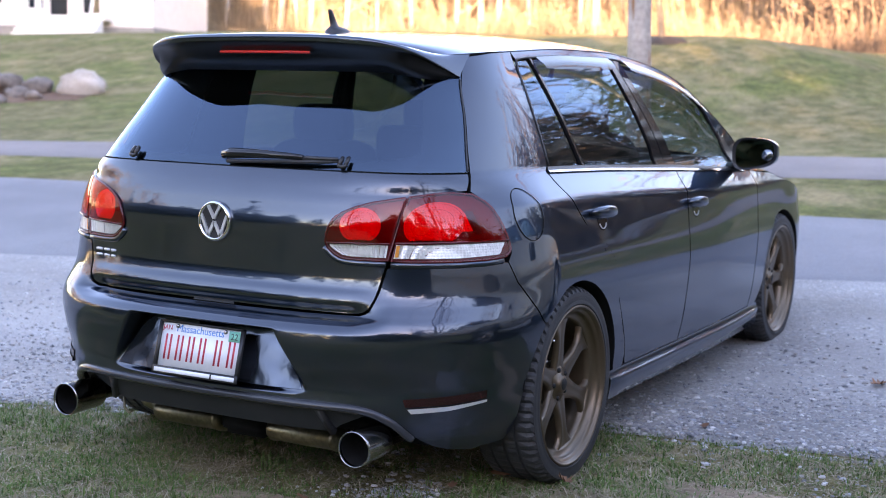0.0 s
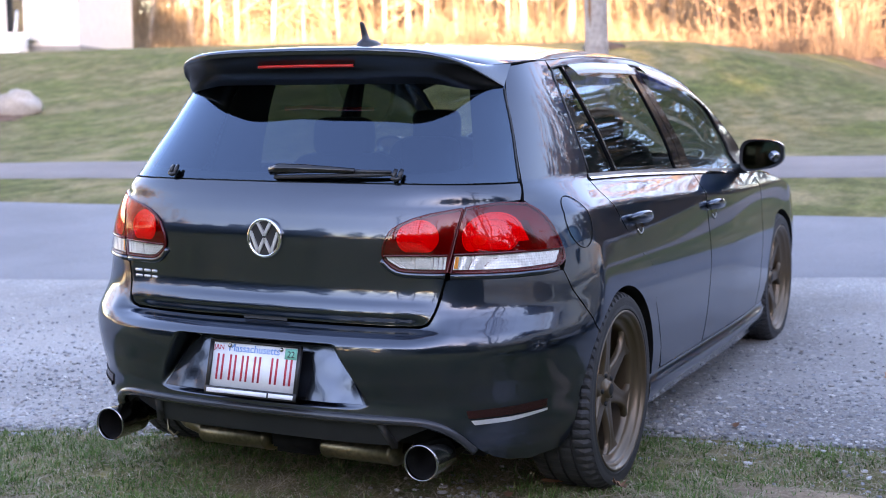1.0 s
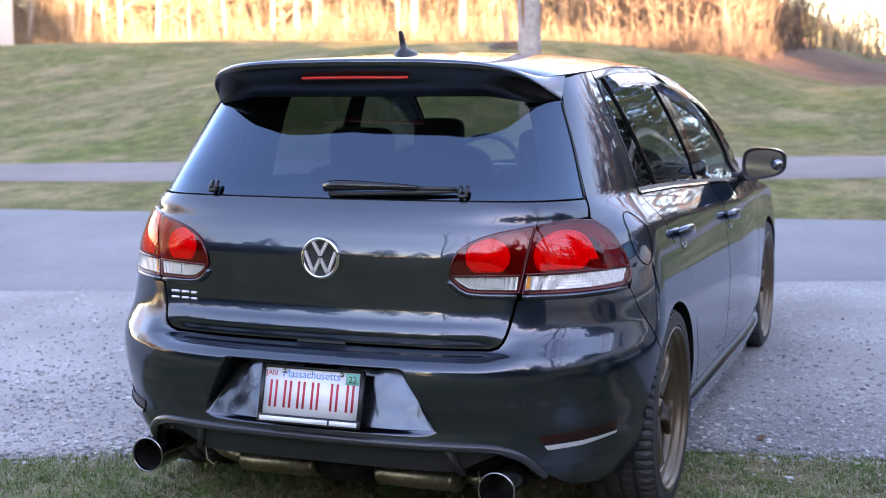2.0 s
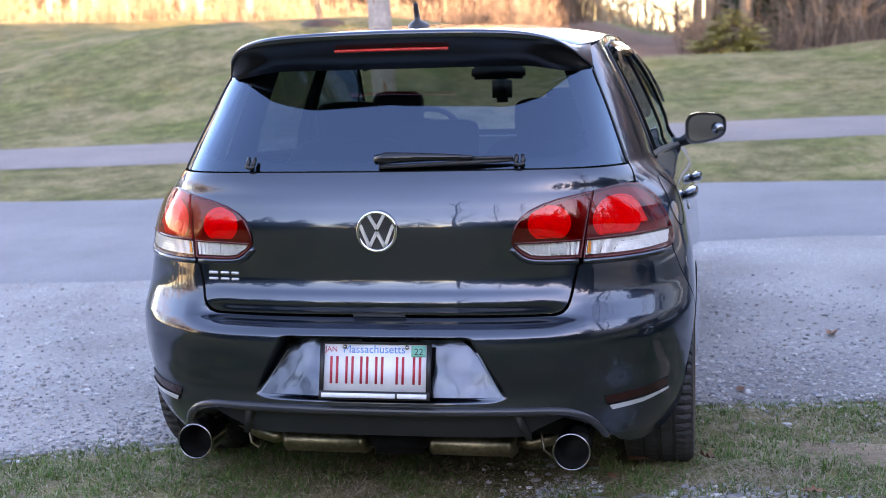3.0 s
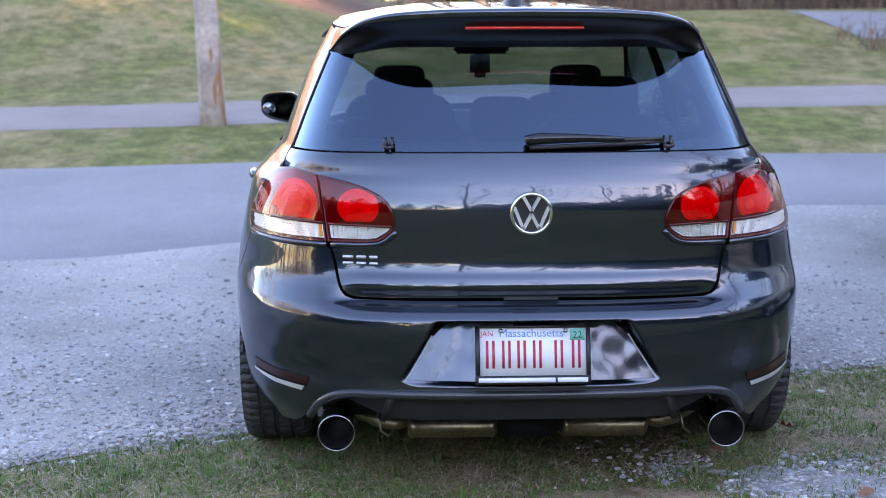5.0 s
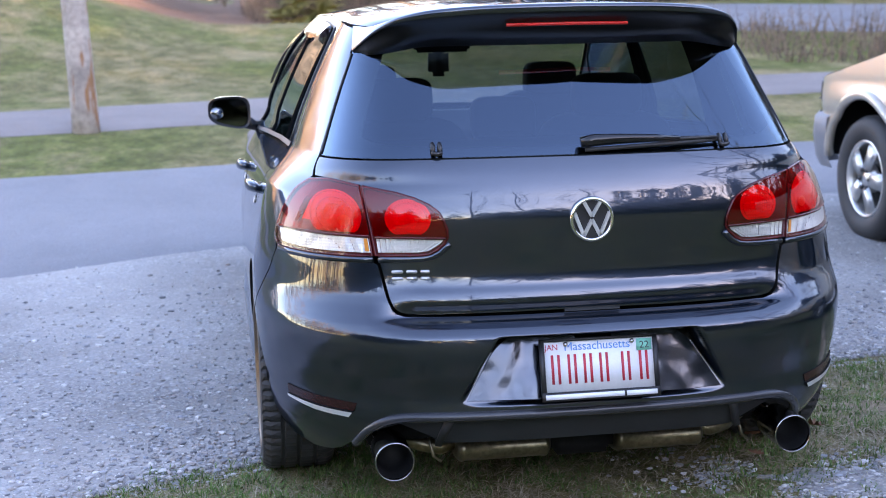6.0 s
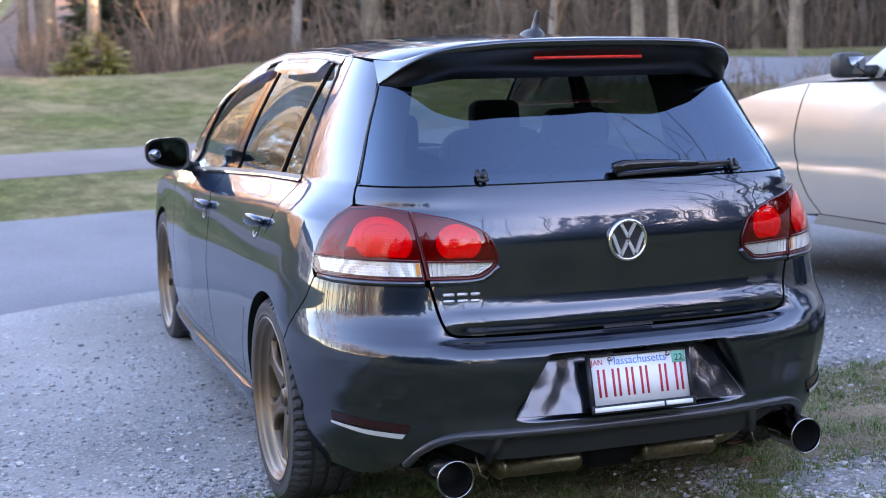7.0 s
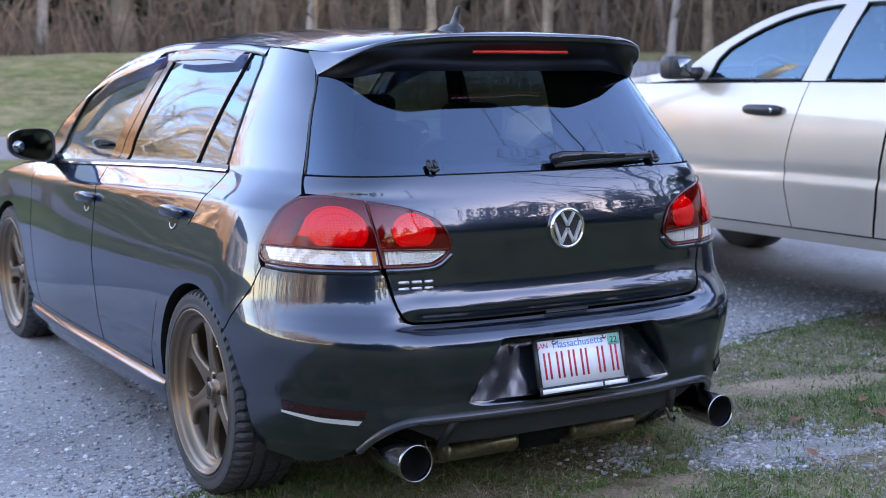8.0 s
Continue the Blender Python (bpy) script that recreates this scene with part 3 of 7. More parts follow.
def cushion(cx, cy, cz, rx, ry, rz, e=0.45):
    """A padded block with round edges."""
    vs, m, n = [], 12, 24
    for j in range(m + 1):
        p = -math.pi / 2 + math.pi * j / m
        cp, sp2 = abs(math.cos(p)) ** e, math.copysign(abs(math.sin(p)) ** e, math.sin(p))
        for k in range(n):
            a = 2 * math.pi * k / n
            vs.append((cx + rx * cp * math.copysign(abs(math.cos(a)) ** e, math.cos(a)), cy + ry * cp * math.copysign(abs(math.sin(a)) ** e, math.sin(a)), cz + rz * sp2))
    return vs, [(j * n + k, j * n + (k + 1) % n, (j + 1) * n + (k + 1) % n, (j + 1) * n + k) for j in range(m) for k in range(n)]


def on_skin(x, z, d):
    p, n = skin(*ux(x, z))
    return p + n * d


def patch_disc(cx, cz, rx, rz, d, floor=None, n=32, m=6, dome=0.0):
    """A round sheet on the rear skin, cut off flat below floor."""
    vs, fs = [], []
    for j in range(m + 1):
        f = j / m
        for k in range(n):
            a = 2 * math.pi * k / n
            x, z = cx + rx * f * math.cos(a), cz + rz * f * math.sin(a)
            if floor is not None:
                z = max(z, floor)
            vs.append(tuple(on_skin(x, z, d - dome * (1 - f * f))))
    for j in range(m):
        for k in range(n):
            k2 = (k + 1) % n
            fs.append((j * n + k, (j + 1) * n + k, (j + 1) * n + k2, j * n + k2))
    return vs, fs


def ring(cy, cz, r, a0, a1, n=24):
    return [(cy + r * math.cos(radians(a0 + (a1 - a0) * i / n)), cz + r * math.sin(radians(a0 + (a1 - a0) * i / n))) for i in range(n + 1)]


car = thing("hatchback_car", 0, 1.9, 0, "dark grey five-door hatchback parked half on grass and gravel", "car")
RW, FW, WZ, FZ, TYRE = 0.80, 3.32, 0.313, 0.362, 0.314  # wheel centres and size
ARCH = 0.334

rail_z = curve([(0.40, 1.325), (0.7, 1.352), (0.95, 1.367), (1.3, 1.383), (1.64, 1.384), (2.0, 1.355), (2.3, 1.296), (2.55, 1.188), (2.9, 1.0), (3.05, 0.90)])
mid_z = curve([(0.40, 1.392), (0.72, 1.414), (1.1, 1.430), (1.5, 1.436), (2.0, 1.42), (2.35, 1.378), (2.6, 1.27), (2.95, 1.09), (3.25, 0.955)])

# inner shell, seen only in the gaps
shell = coons(rear([(0, 0.26), (0.6, 0.26)]) + side([(0.42, 0.3), (0.46, 0.66), (1.14, 0.66), (1.2, 0.3), (2.86, 0.3), (2.9, 0.66), (3.6, 0.66), (4.0, 0.4)]),
              rear([(0, 0.985), (0.66, 0.985)]) + side([(0.5, 0.975), (1.0, 0.965), (2.6, 0.90), (3.2, 0.86), (4.0, 0.62)]),
              rear([(0, 0.26), (0, 0.985)]), side([(4.0, 0.4), (4.0, 0.62)]), 160, 24, proud(-0.095), 0, 0)
part("inner_shell", welded(shell), GAP, car)

# tailgate below its glass
WING_X = abs(outline(*uy(0.368, 0.943))[0])  # where the wing meets the tailgate over the lamp
gate_side = rear(rounded([(0.44, 0.598), (0.502, 0.600), (0.528, 0.625), (0.541, 0.69), (0.556, 0.75), (0.582, 0.925)], 1))
gate = coons(rear([(0, 0.598), (0.44, 0.598)]), rear([(0, 0.996), (0.4, 0.996), (0.679, 0.993)]), rear([(0, 0.598), (0, 0.7), (0, 0.996)]), gate_side + rear([(0.60, 0.933), (0.648, 0.943), (WING_X - 0.006, 0.9465), (0.6935, 0.966), (0.679, 0.993)]), 60, 110, skin, 0.002, 0.02, "L")
tailgate = part("tailgate", welded(gate), PAINT, car, "dark grey metallic tailgate")
release = coons(rear([(-0.075, 0.5935), (0.075, 0.5935)]), rear([(-0.075, 0.604), (0.075, 0.604)]), rear([(-0.075, 0.5935), (-0.075, 0.604)]), rear([(0.075, 0.5935), (0.075, 0.604)]), 12, 3, proud(0.0012))
part("release_button", release, VALANCE, tailgate)

# rear bumper, with the sunk field for the number plate
NICHE = ((0.352, 0.371), (0.255, 0.535))  # outer low and high corners


def niche_floor(z):
    return 0.024 + (z - 0.374) * 0.42


def bumper_skin(u, z):
    p, n = skin(u, z)
    a = abs(p.x)
    f = (z - NICHE[0][1]) / (NICHE[1][1] - NICHE[0][1])
    edge_x = NICHE[0][0] + (NICHE[1][0] - NICHE[0][0]) * f
    k = smoothstep(edge_x + 0.020, edge_x + 0.001, a) * smoothstep(NICHE[1][1] + 0.016, NICHE[1][1] + 0.001, z) * smoothstep(NICHE[0][1] - 0.012, NICHE[0][1] - 0.001, z)
    if k > 0:
        y = niche_floor(z) + 0.02
        p = Vector((p.x, p.y + (max(y, p.y) - p.y) * k, p.z))
    return p, n


bump_low = rear(rounded([(0, 0.346), (0.444, 0.346), (0.54, 0.338), (0.598, 0.305), (0.628, 0.245), (0.665, 0.195), (0.72, 0.182)], 1)) + side([(0.40, 0.19), (0.47, 0.20)])
bump_top = rear(rounded([(0, 0.592), (0.44, 0.592), (0.508, 0.594), (0.535, 0.625), (0.548, 0.69), (0.560, 0.742), (0.65, 0.742), (0.70, 0.741)], 1)) + side([(0.32, 0.743), (0.39, 0.747), (0.418, 0.742), (0.442, 0.682), (0.49, 0.62), (0.52, 0.586), (0.556, 0.545)])
bump_out = side([(0.47, 0.20)] + ring(RW, WZ, ARCH, 194, 137)[:-1] + [(0.556, 0.545)])
bumper = part("rear_bumper", welded(coons(bump_low, bump_top, rear([(0, 0.346), (0, 0.592)]), bump_out, 330, 140, bumper_skin, 0.002, 0.03, "L")), PAINT, car, "dark grey metallic rear bumper")
for s in (1, -1):
    nv, nf = [], []
    for j in range(21):
        z = 0.376 + 0.153 * j / 20
        xo = NICHE[0][0] - 0.006 + (NICHE[1][0] - NICHE[0][0]) * (j / 20)
        if j > 14:
            xo -= 0.02 * ((j - 14) / 6) ** 2
        for i in range(17):
            x = 0.05 + (xo - 0.05) * i / 16
            nv.append((x, 0.022 + (z - 0.374) * 0.34 + 0.020 * (x / 0.35) ** 2 + 0.0040 * noise.noise((x * 13 + s, z * 9, 2)) + 0.0030 * noise.noise((x * 34 + s, z * 16, 2)), z))
    nf = [(j * 17 + i, j * 17 + i + 1, (j + 1) * 17 + i + 1, (j + 1) * 17 + i) for j in range(20) for i in range(16)]
    part("plate_panel", sided((nv, nf), s), FILM, bumper, "mirror-bright grey panel beside the plate")
    # reflector with a bright strip under it
    red = coons(rear([(0.628, 0.342), (0.72, 0.346)]) + side([(0.33, 0.356)]), rear([(0.622, 0.364), (0.72, 0.370)]) + side([(0.33, 0.379)]), rear([(0.628, 0.342), (0.622, 0.364)]), side([(0.33, 0.356), (0.33, 0.379)]), 20, 4, proud(0.003), 0, 0.008)
    part("reflector", sided(red, s), REFLECTOR, bumper, "dark red reflector")
    lip = coons(rear([(0.640, 0.325), (0.72, 0.330)]) + side([(0.33, 0.346)]), rear([(0.632, 0.337), (0.72, 0.342)]) + side([(0.33, 0.353)]), rear([(0.640, 0.325), (0.632, 0.338)]), side([(0.33, 0.346), (0.33, 0.353)]), 20, 2, proud(0.007), 0, 0.01)
    part("bright_strip", sided(lip, s), SILVER, bumper)

# quarter panels with the rear pillars
MIDQ = [(0.368, 0.943), (0.5, 0.960), (0.70, 0.979), (0.80, 0.986)]
for s in (1, -1):
    low = side([(0.419, 0.743), (0.443, 0.683), (0.491, 0.621), (0.521, 0.587), (0.5575, 0.5465)]) + side(ring(RW, WZ, ARCH, 135, 3)) + side([(1.16, 0.27)])
    seam = side(rounded([(1.16, 0.27), (1.240, 0.30), (1.21, 0.40), (1.105, 0.60), (0.957, 0.754), (0.837, 0.895), (0.801, 0.986)], 1))
    q1 = coons(low, side(MIDQ), side(rounded([(0.419, 0.743), (0.440, 0.775), (0.437, 0.81), (0.427, 0.858), (0.410, 0.911), (0.368, 0.943)], 1)), seam, 60, 50, skin, 0.002, 0.03, "T")
    q2 = coons(side(MIDQ), side([(y, rail_z(y)) for y in (0.50, 0.6, 0.7, 0.8, 0.87)]), rear(rounded([(WING_X, 0.943), (0.697, 0.966), (0.679, 1.0), (0.622, 1.15), (0.572, 1.267), (0.55, rail_z(0.5))], 1)), side(rounded([(0.80, 0.986), (0.828, 1.0), (0.835, 1.10), (0.848, 1.25), (0.855, 1.32), (0.87, rail_z(0.87))], 1)), 60, 44, skin, 0.0, 0.02, "B")
    part("quarter_panel", closed(sided(join(q1, q2), s)), PAINT, car, "dark grey metallic rear wing with pillar")
# fuel flap, on one side only
fl = [uy(0.543 + 0.066 * math.cos(a) + 0.004 * math.sin(a), 0.871 + 0.075 * math.sin(a)) for a in np.linspace(0, 2 * math.pi, 49)]
flap_pts = [skin(*q)[0] + skin(*q)[1] * 0.0015 for q in fl]
flap = part("fuel_flap", tube(flap_pts, 0.0011, 6, False), GAP, car, "round fuel flap outline")

# doors
def door(low, high, left, right):
    return coons(side(low), side(high), side(left), side(right), 50, 50, skin, 0.0022, 0.03)


SEAM_B = rounded([(1.79, 0.305), (1.822, 0.43), (1.865, 0.67), (1.87, 0.78), (1.91, 0.92), (1.925, 0.945)], 1)
SEAM_R = rounded([(1.245, 0.305), (1.215, 0.40), (1.11, 0.60), (0.962, 0.754), (0.842, 0.895), (0.806, 0.985)], 1)
SEAM_F = rounded([(2.76, 0.305), (2.79, 0.36), (2.84, 0.60), (2.87, 0.80), (2.88, 0.90)], 1)
BELT = [(0.776, 0.985), (1.25, 0.974), (1.925, 0.945), (2.88, 0.90)]
belt = curve([(-1, 0.99), (0.3, 0.992)] + BELT + [(3.4, 0.87)])
for s in (1, -1):
    for nm, lo, hi, le, ri in (("rear_door", [(1.245, 0.305), (1.79, 0.305)], [(0.806, 0.985), (1.25, 0.974), (1.925, 0.945)], SEAM_R, SEAM_B),
                               ("front_door", [(1.796, 0.305), (2.76, 0.305)], [(1.928, 0.945), (2.88, 0.90)], [(a + 0.005, b) for a, b in SEAM_B], SEAM_F)):
        d = part(nm, sided(door(lo, hi, le, ri), s), PAINT, car, "dark grey metallic door")
        hy, hz = (1.04, 0.836) if nm == "rear_door" else (1.965, 0.813)
        p0, n0 = skin(*uy(hy, hz))
        tilt = Vector((0, -1, 0.06)).normalized()
        hg = cushion(0, 0, 0, 0.024, 0.096, 0.021, 0.72)
        hg = [tuple(p0 + n0 * (0.019 + v[0] - 0.10 * v[1] * v[1] / 0.094) + tilt * v[1] + Vector((0, 0, 0.006 + v[2] * (1 - 0.25 * (v[1] / 0.094) ** 2)))) for v in hg[0]], hg[1]
        part("handle", sided(hg, s), PAINT, d, "dark grey door handle")
        # flat dark disc on the skin: the hollow's shade given as colour
        cup = []
        for j, rr in enumerate((0.0, 0.5, 0.85, 1.0)):
            for a in np.linspace(0, 2 * math.pi, 24, endpoint=False):
                p, n = skin(*uy(hy - 0.002 + 0.040 * rr * math.cos(a), hz - 0.018 + 0.032 * rr * math.sin(a)))
                cup.append(tuple(p + n * 0.0012))
        cg = (cup, [(j * 24 + k, j * 24 + (k + 1) % 24, (j + 1) * 24 + (k + 1) % 24, (j + 1) * 24 + k) for j in range(3) for k in range(24)])
        part("recess_shade", sided(cg, s), BLACK_GLOSS, d)
        # silver arc standing in for the bright reflection on the hollow's lower edge
        arc = []
        for a in np.linspace(math.pi * 1.1, math.pi * 1.9, 15):
            p, n = skin(*uy(hy - 0.002 + 0.028 * math.cos(a), hz - 0.020 + 0.024 * math.sin(a)))
            arc.append(p + n * 0.002)
        part("recess_glint", sided(tube(arc, 0.0022, 6), s), SILVER, d)

# front wings and nose
for s in (1, -1):
    g = coons(side([(2.77, 0.305), (2.86, 0.27)] + ring(FW, FZ, ARCH, 178, 20) + [(3.62, 0.24), (4.05, 0.30)]), side([(2.89, 0.90), (3.2, 0.875), (3.6, 0.80), (4.05, 0.66)]), side([(a + 0.006, b) for a, b in SEAM_F]), side([(4.05, 0.30), (4.05, 0.66)]), 70, 30, skin, 0.002, 0.03)
    part("front_wing", sided(g, s), PAINT, car)
    for wy, wz in ((RW, WZ), (FW, FZ)):
        edge_x = 0.845 if wy < 2 else 0.80
        liner = lathe([(ARCH + 0.004, edge_x), (ARCH + 0.006, 0.60), (0.02, 0.59)], 40, "x", (0, wy, wz), radians(4), radians(172))
        part("wheel_arch_liner", sided(liner, s), GAP, car)
hood_z = curve([(2.9, 0.985), (3.2, 0.95), (3.6, 0.87), (4.05, 0.70), (4.17, 0.55)])
rows = []
for y in np.linspace(2.92, 4.15, 24):
    zedge = max(belt(y) if y < 3.2 else np.interp(y, [3.2, 3.6, 4.05, 4.2], [0.875, 0.80, 0.66, 0.5]), 0.3)
    xe = abs(outline(*uy(y, zedge))[0])
    rows.append([(xe * q, y, zedge + (hood_z(y) - zedge) * (1 - abs(q) ** 3)) for q in np.linspace(-1, 1, 25)])
hv = [p for r in rows for p in r]
part("bonnet", (hv, [(j * 25 + i, j * 25 + i + 1, (j + 1) * 25 + i + 1, (j + 1) * 25 + i) for j in range(23) for i in range(24)]), PAINT, car)
part("front_bumper", ([(x, y, z) for z in (0.2, 0.4, 0.66) for x, y in [(0.72 * math.sin(a), 3.95 + 0.22 * math.cos(a)) for a in np.linspace(-1.5, 1.5, 21)]], [(j * 21 + i, j * 21 + i + 1, (j + 1) * 21 + i + 1, (j + 1) * 21 + i) for j in range(2) for i in range(20)]), PAINT, car)

# roof and windscreen
ROOF_FRONT = 2.28


def roof_at(q, y):
    zr = rail_z(y)
    x = abs(outline(*uy(y, zr))[0])
    return q * x, y, zr + (mid_z(y) - zr) * (1 - abs(q) ** 2.6)


ys = list(np.linspace(0.47, ROOF_FRONT, 40))
qs = list(np.linspace(-1, 1, 41))
part("roof", ([roof_at(q, y) for y in ys for q in qs], [(j * 41 + i, j * 41 + i + 1, (j + 1) * 41 + i + 1, (j + 1) * 41 + i) for j in range(39) for i in range(40)]), PAINT, car, "dark grey metallic roof")
part("headlining", ([(0.95 * x, y, z - 0.03) for x, y, z in [roof_at(q, y) for y in ys for q in qs]], [(j * 41 + i, (j + 1) * 41 + i, (j + 1) * 41 + i + 1, j * 41 + i + 1) for j in range(39) for i in range(40)]), CLOTH, car)


def screen_at(q, v):
    yr, ym = ROOF_FRONT + 0.02 + v * 0.70, ROOF_FRONT + 0.07 + v * 0.93
    zr = rail_z(yr)
    x = abs(outline(*uy(yr, zr))[0]) - 0.012
    return q * x, yr + (ym - yr) * (1 - q * q), zr + (mid_z(ym) - zr) * (1 - q * q)


part("windscreen", ([screen_at(q, v) for v in np.linspace(0, 1, 16) for q in np.linspace(-1, 1, 21)], [(j * 21 + i, j * 21 + i + 1, (j + 1) * 21 + i + 1, (j + 1) * 21 + i) for j in range(15) for i in range(20)]), WINDSCREEN, car).visible_shadow = False

# side glass, from the belt to the roof rail
def pane(low, high, left, right, d=-0.006):
    return coons(side(low), side(high), side(left), side(right), 16, 20, proud(d), 0.0, 0.0)


def rail_line(a, b, n=12, drop=0.024):
    return [(y, rail_z(y) - drop) for y in np.linspace(a, b, n)]


def flared(u, z):
    """The skin under the roof rail, kicked out towards a free lower edge."""
    p, n = skin(u, z)
    return p + n * (0.004 + 0.019 * smoothstep(-0.012, 0.042, rail_z(p.y) - 0.026 - z)), n


WINDOWS = {
    "quarter_window": ([(0.842, 0.997), (1.093, 0.987)], rail_line(0.885, 0.985, 4), rounded([(0.842, 0.997), (0.850, 1.15), (0.866, 1.29), (0.885, rail_z(0.885) - 0.024)], 1), [(1.093, 0.987), (0.985, rail_z(0.985) - 0.024)]),
    "rear_door_window": ([(1.115, 0.986), (1.775, 0.962)], rail_line(1.005, 1.65), [(1.115, 0.986), (1.005, rail_z(1.005) - 0.024)], [(1.775, 0.962), (1.65, rail_z(1.65) - 0.024)]),
    "front_door_window": ([(1.975, 0.955), (2.72, 0.918)], rail_line(1.745, 2.50), [(1.975, 0.955), (1.745, rail_z(1.745) - 0.024)], [(2.72, 0.918), (2.60, 1.05), (2.50, rail_z(2.50) - 0.024)]),
}
for s in (1, -1):
    for nm, (lo, hi, le, ri) in WINDOWS.items():
        part(nm, sided(pane(lo, hi, le, ri), s), TINT, car).visible_shadow = False
    # dark sheet added inside, behind the quarter window, to make the pane look dark
    dark_backing = coons(side([(0.80, 0.99), (1.13, 0.985)]), side([(0.80, 1.33), (1.03, 1.335)]), side([(0.80, 0.99), (0.80, 1.33)]), side([(1.13, 0.985), (1.03, 1.335)]), 8, 10, proud(-0.035), 0, 0)
    part("quarter_window_backing", sided(dark_backing, s), CLOTH, car)
    # smoked wind deflectors under the rail
    for a, b, e in ((1.03, 1.645, 0.0), (1.77, 2.66, 1.0)):
        top = [(y, rail_z(y) - 0.028) for y in np.linspace(a, b, 16)]
        low2 = [(y, rail_z(y) - 0.022 - 0.066 * min(1.0, 0.75 + 0.25 * math.sin(math.pi * i / 15)) * (1 - 0.45 * e * (i / 15) ** 3)) for i, y in enumerate(np.linspace(a + 0.012, b - 0.02 * e, 16))]
        g = coons(side(low2), side(top), side([low2[0], top[0]]), side([low2[-1], top[-1]]), 24, 6, flared, 0, 0)
        part("wind_deflector", sided(g, s), VISOR, car, "dark smoked plastic wind deflector")
    g1 = coons(side([(1.097, 0.985), (1.113, 0.984)]), side([(0.989, rail_z(0.985) - 0.02), (1.003, rail_z(1.005) - 0.02)]), side([(1.097, 0.985), (0.989, rail_z(0.985) - 0.02)]), side([(1.113, 0.984), (1.003, rail_z(1.005) - 0.02)]), 3, 12, proud(0.001), 0, 0.012)
    part("window_divider", sided(g1, s), BLACK_GLOSS, car)
    g2 = coons(side([(1.770, 0.960), (1.868, 0.956)]), side([(1.645, rail_z(1.65) - 0.02), (1.690, rail_z(1.70) - 0.02)]), side([(1.770, 0.960), (1.645, rail_z(1.65) - 0.02)]), side([(1.868, 0.956), (1.690, rail_z(1.70) - 0.02)]), 4, 14, proud(0.0), 0.001, 0.012)
    g3 = coons(side([(1.874, 0.956), (1.980, 0.952)]), side([(1.696, rail_z(1.70) - 0.02), (1.75, rail_z(1.75) - 0.02)]), side([(1.874, 0.956), (1.696, rail_z(1.70) - 0.02)]), side([(1.980, 0.952), (1.75, rail_z(1.75) - 0.02)]), 4, 14, proud(0.0), 0.001, 0.012)
    for g in (g2, g3):
        part("centre_pillar", sided(g, s), BLACK_GLOSS, car)
    g = coons(side([(0.885, rail_z(0.885) - 0.028)] + [(y, rail_z(y) - 0.028) for y in np.linspace(0.98, 2.5, 20)] + [(2.62, 1.045), (2.73, 0.915)]), side([(0.87, rail_z(0.87))] + [(y, rail_z(y)) for y in np.linspace(0.98, 2.95, 30)]), side([(0.885, rail_z(0.885) - 0.028), (0.87, rail_z(0.87))]), side([(2.73, 0.915), (2.95, rail_z(2.95))]), 60, 4, skin, 0, 0.01)
    part("roof_rail", sided(g, s), PAINT, car)
    seal = [(2.70, 0.93), (2.60, 1.05), (2.50, rail_z(2.50) - 0.026)] + [(y, rail_z(y) - 0.026) for y in np.linspace(2.4, 0.95, 24)] + [(0.885, rail_z(0.885) - 0.03), (0.864, 1.30), (0.846, 1.15), (0.838, 1.0)]
    part("window_seal", sided(tube([skin(*q)[0] + skin(*q)[1] * 0.001 for q in side(seal)], 0.0042, 6), s), BLACK, car)
    part("drip_groove", sided(tube([skin(*uy(y, rail_z(y) - 0.004))[0] for y in np.linspace(0.52, 2.9, 50)], 0.0016, 5), s), GAP, car)
    tri = coons(side([(2.725, 0.915), (2.90, 0.905)]), side([(2.61, 1.06), (2.62, 1.075)]), side([(2.725, 0.915), (2.61, 1.06)]), side([(2.90, 0.905), (2.62, 1.075)]), 6, 8, proud(0.003), 0, 0.01)
    part("mirror_sail", sided(tri, s), BLACK, car)
    strip = coons(side([(0.812, 0.979), (1.25, 0.9675), (1.925, 0.939), (2.80, 0.898)]), side([(0.812, 0.985), (1.25, 0.974), (1.925, 0.946), (2.80, 0.905)]), side([(0.812, 0.979), (0.812, 0.985)]), side([(2.80, 0.898), (2.80, 0.905)]), 50, 2, proud(0.006), 0, 0.012)
    part("belt_moulding", sided(strip, s), CHROME, car, "bright chrome belt strip")
    rub = coons(side([(0.815, 0.986), (1.25, 0.975), (1.925, 0.947), (2.74, 0.909)]), side([(0.83, 0.998), (1.25, 0.987), (1.925, 0.960), (2.74, 0.920)]), side([(0.815, 0.986), (0.83, 0.998)]), side([(2.74, 0.909), (2.74, 0.920)]), 50, 2, proud(0.002), 0, 0.012)
    part("belt_seal", sided(rub, s), BLACK, car)
    # sill with a flared edge
    sv, sec = [], [(0.0, 0.303), (0.001, 0.292), (0.014, 0.279), (0.020, 0.273), (0.018, 0.260), (-0.002, 0.205), (-0.06, 0.185)]
    for y in np.linspace(1.11, 2.93, 40):
        dz = 0.006 * (y - 1.1)
        x0 = outline(*uy(y, 0.30))[0]
        k = smoothstep(1.08, 1.22, y) * smoothstep(2.95, 2.80, y)
        sv += [(x0 + o * (0.4 + 0.6 * k), y, z) for o, z in sec]
    part("side_sill", sided((sv, [(i * 7 + k, (i + 1) * 7 + k, (i + 1) * 7 + k + 1, i * 7 + k + 1) for i in range(39) for k in range(6)]), s), PAINT, car, "dark grey side skirt with a flared edge")
    # mirror
    mc = (0.897, 2.545, 0.990)

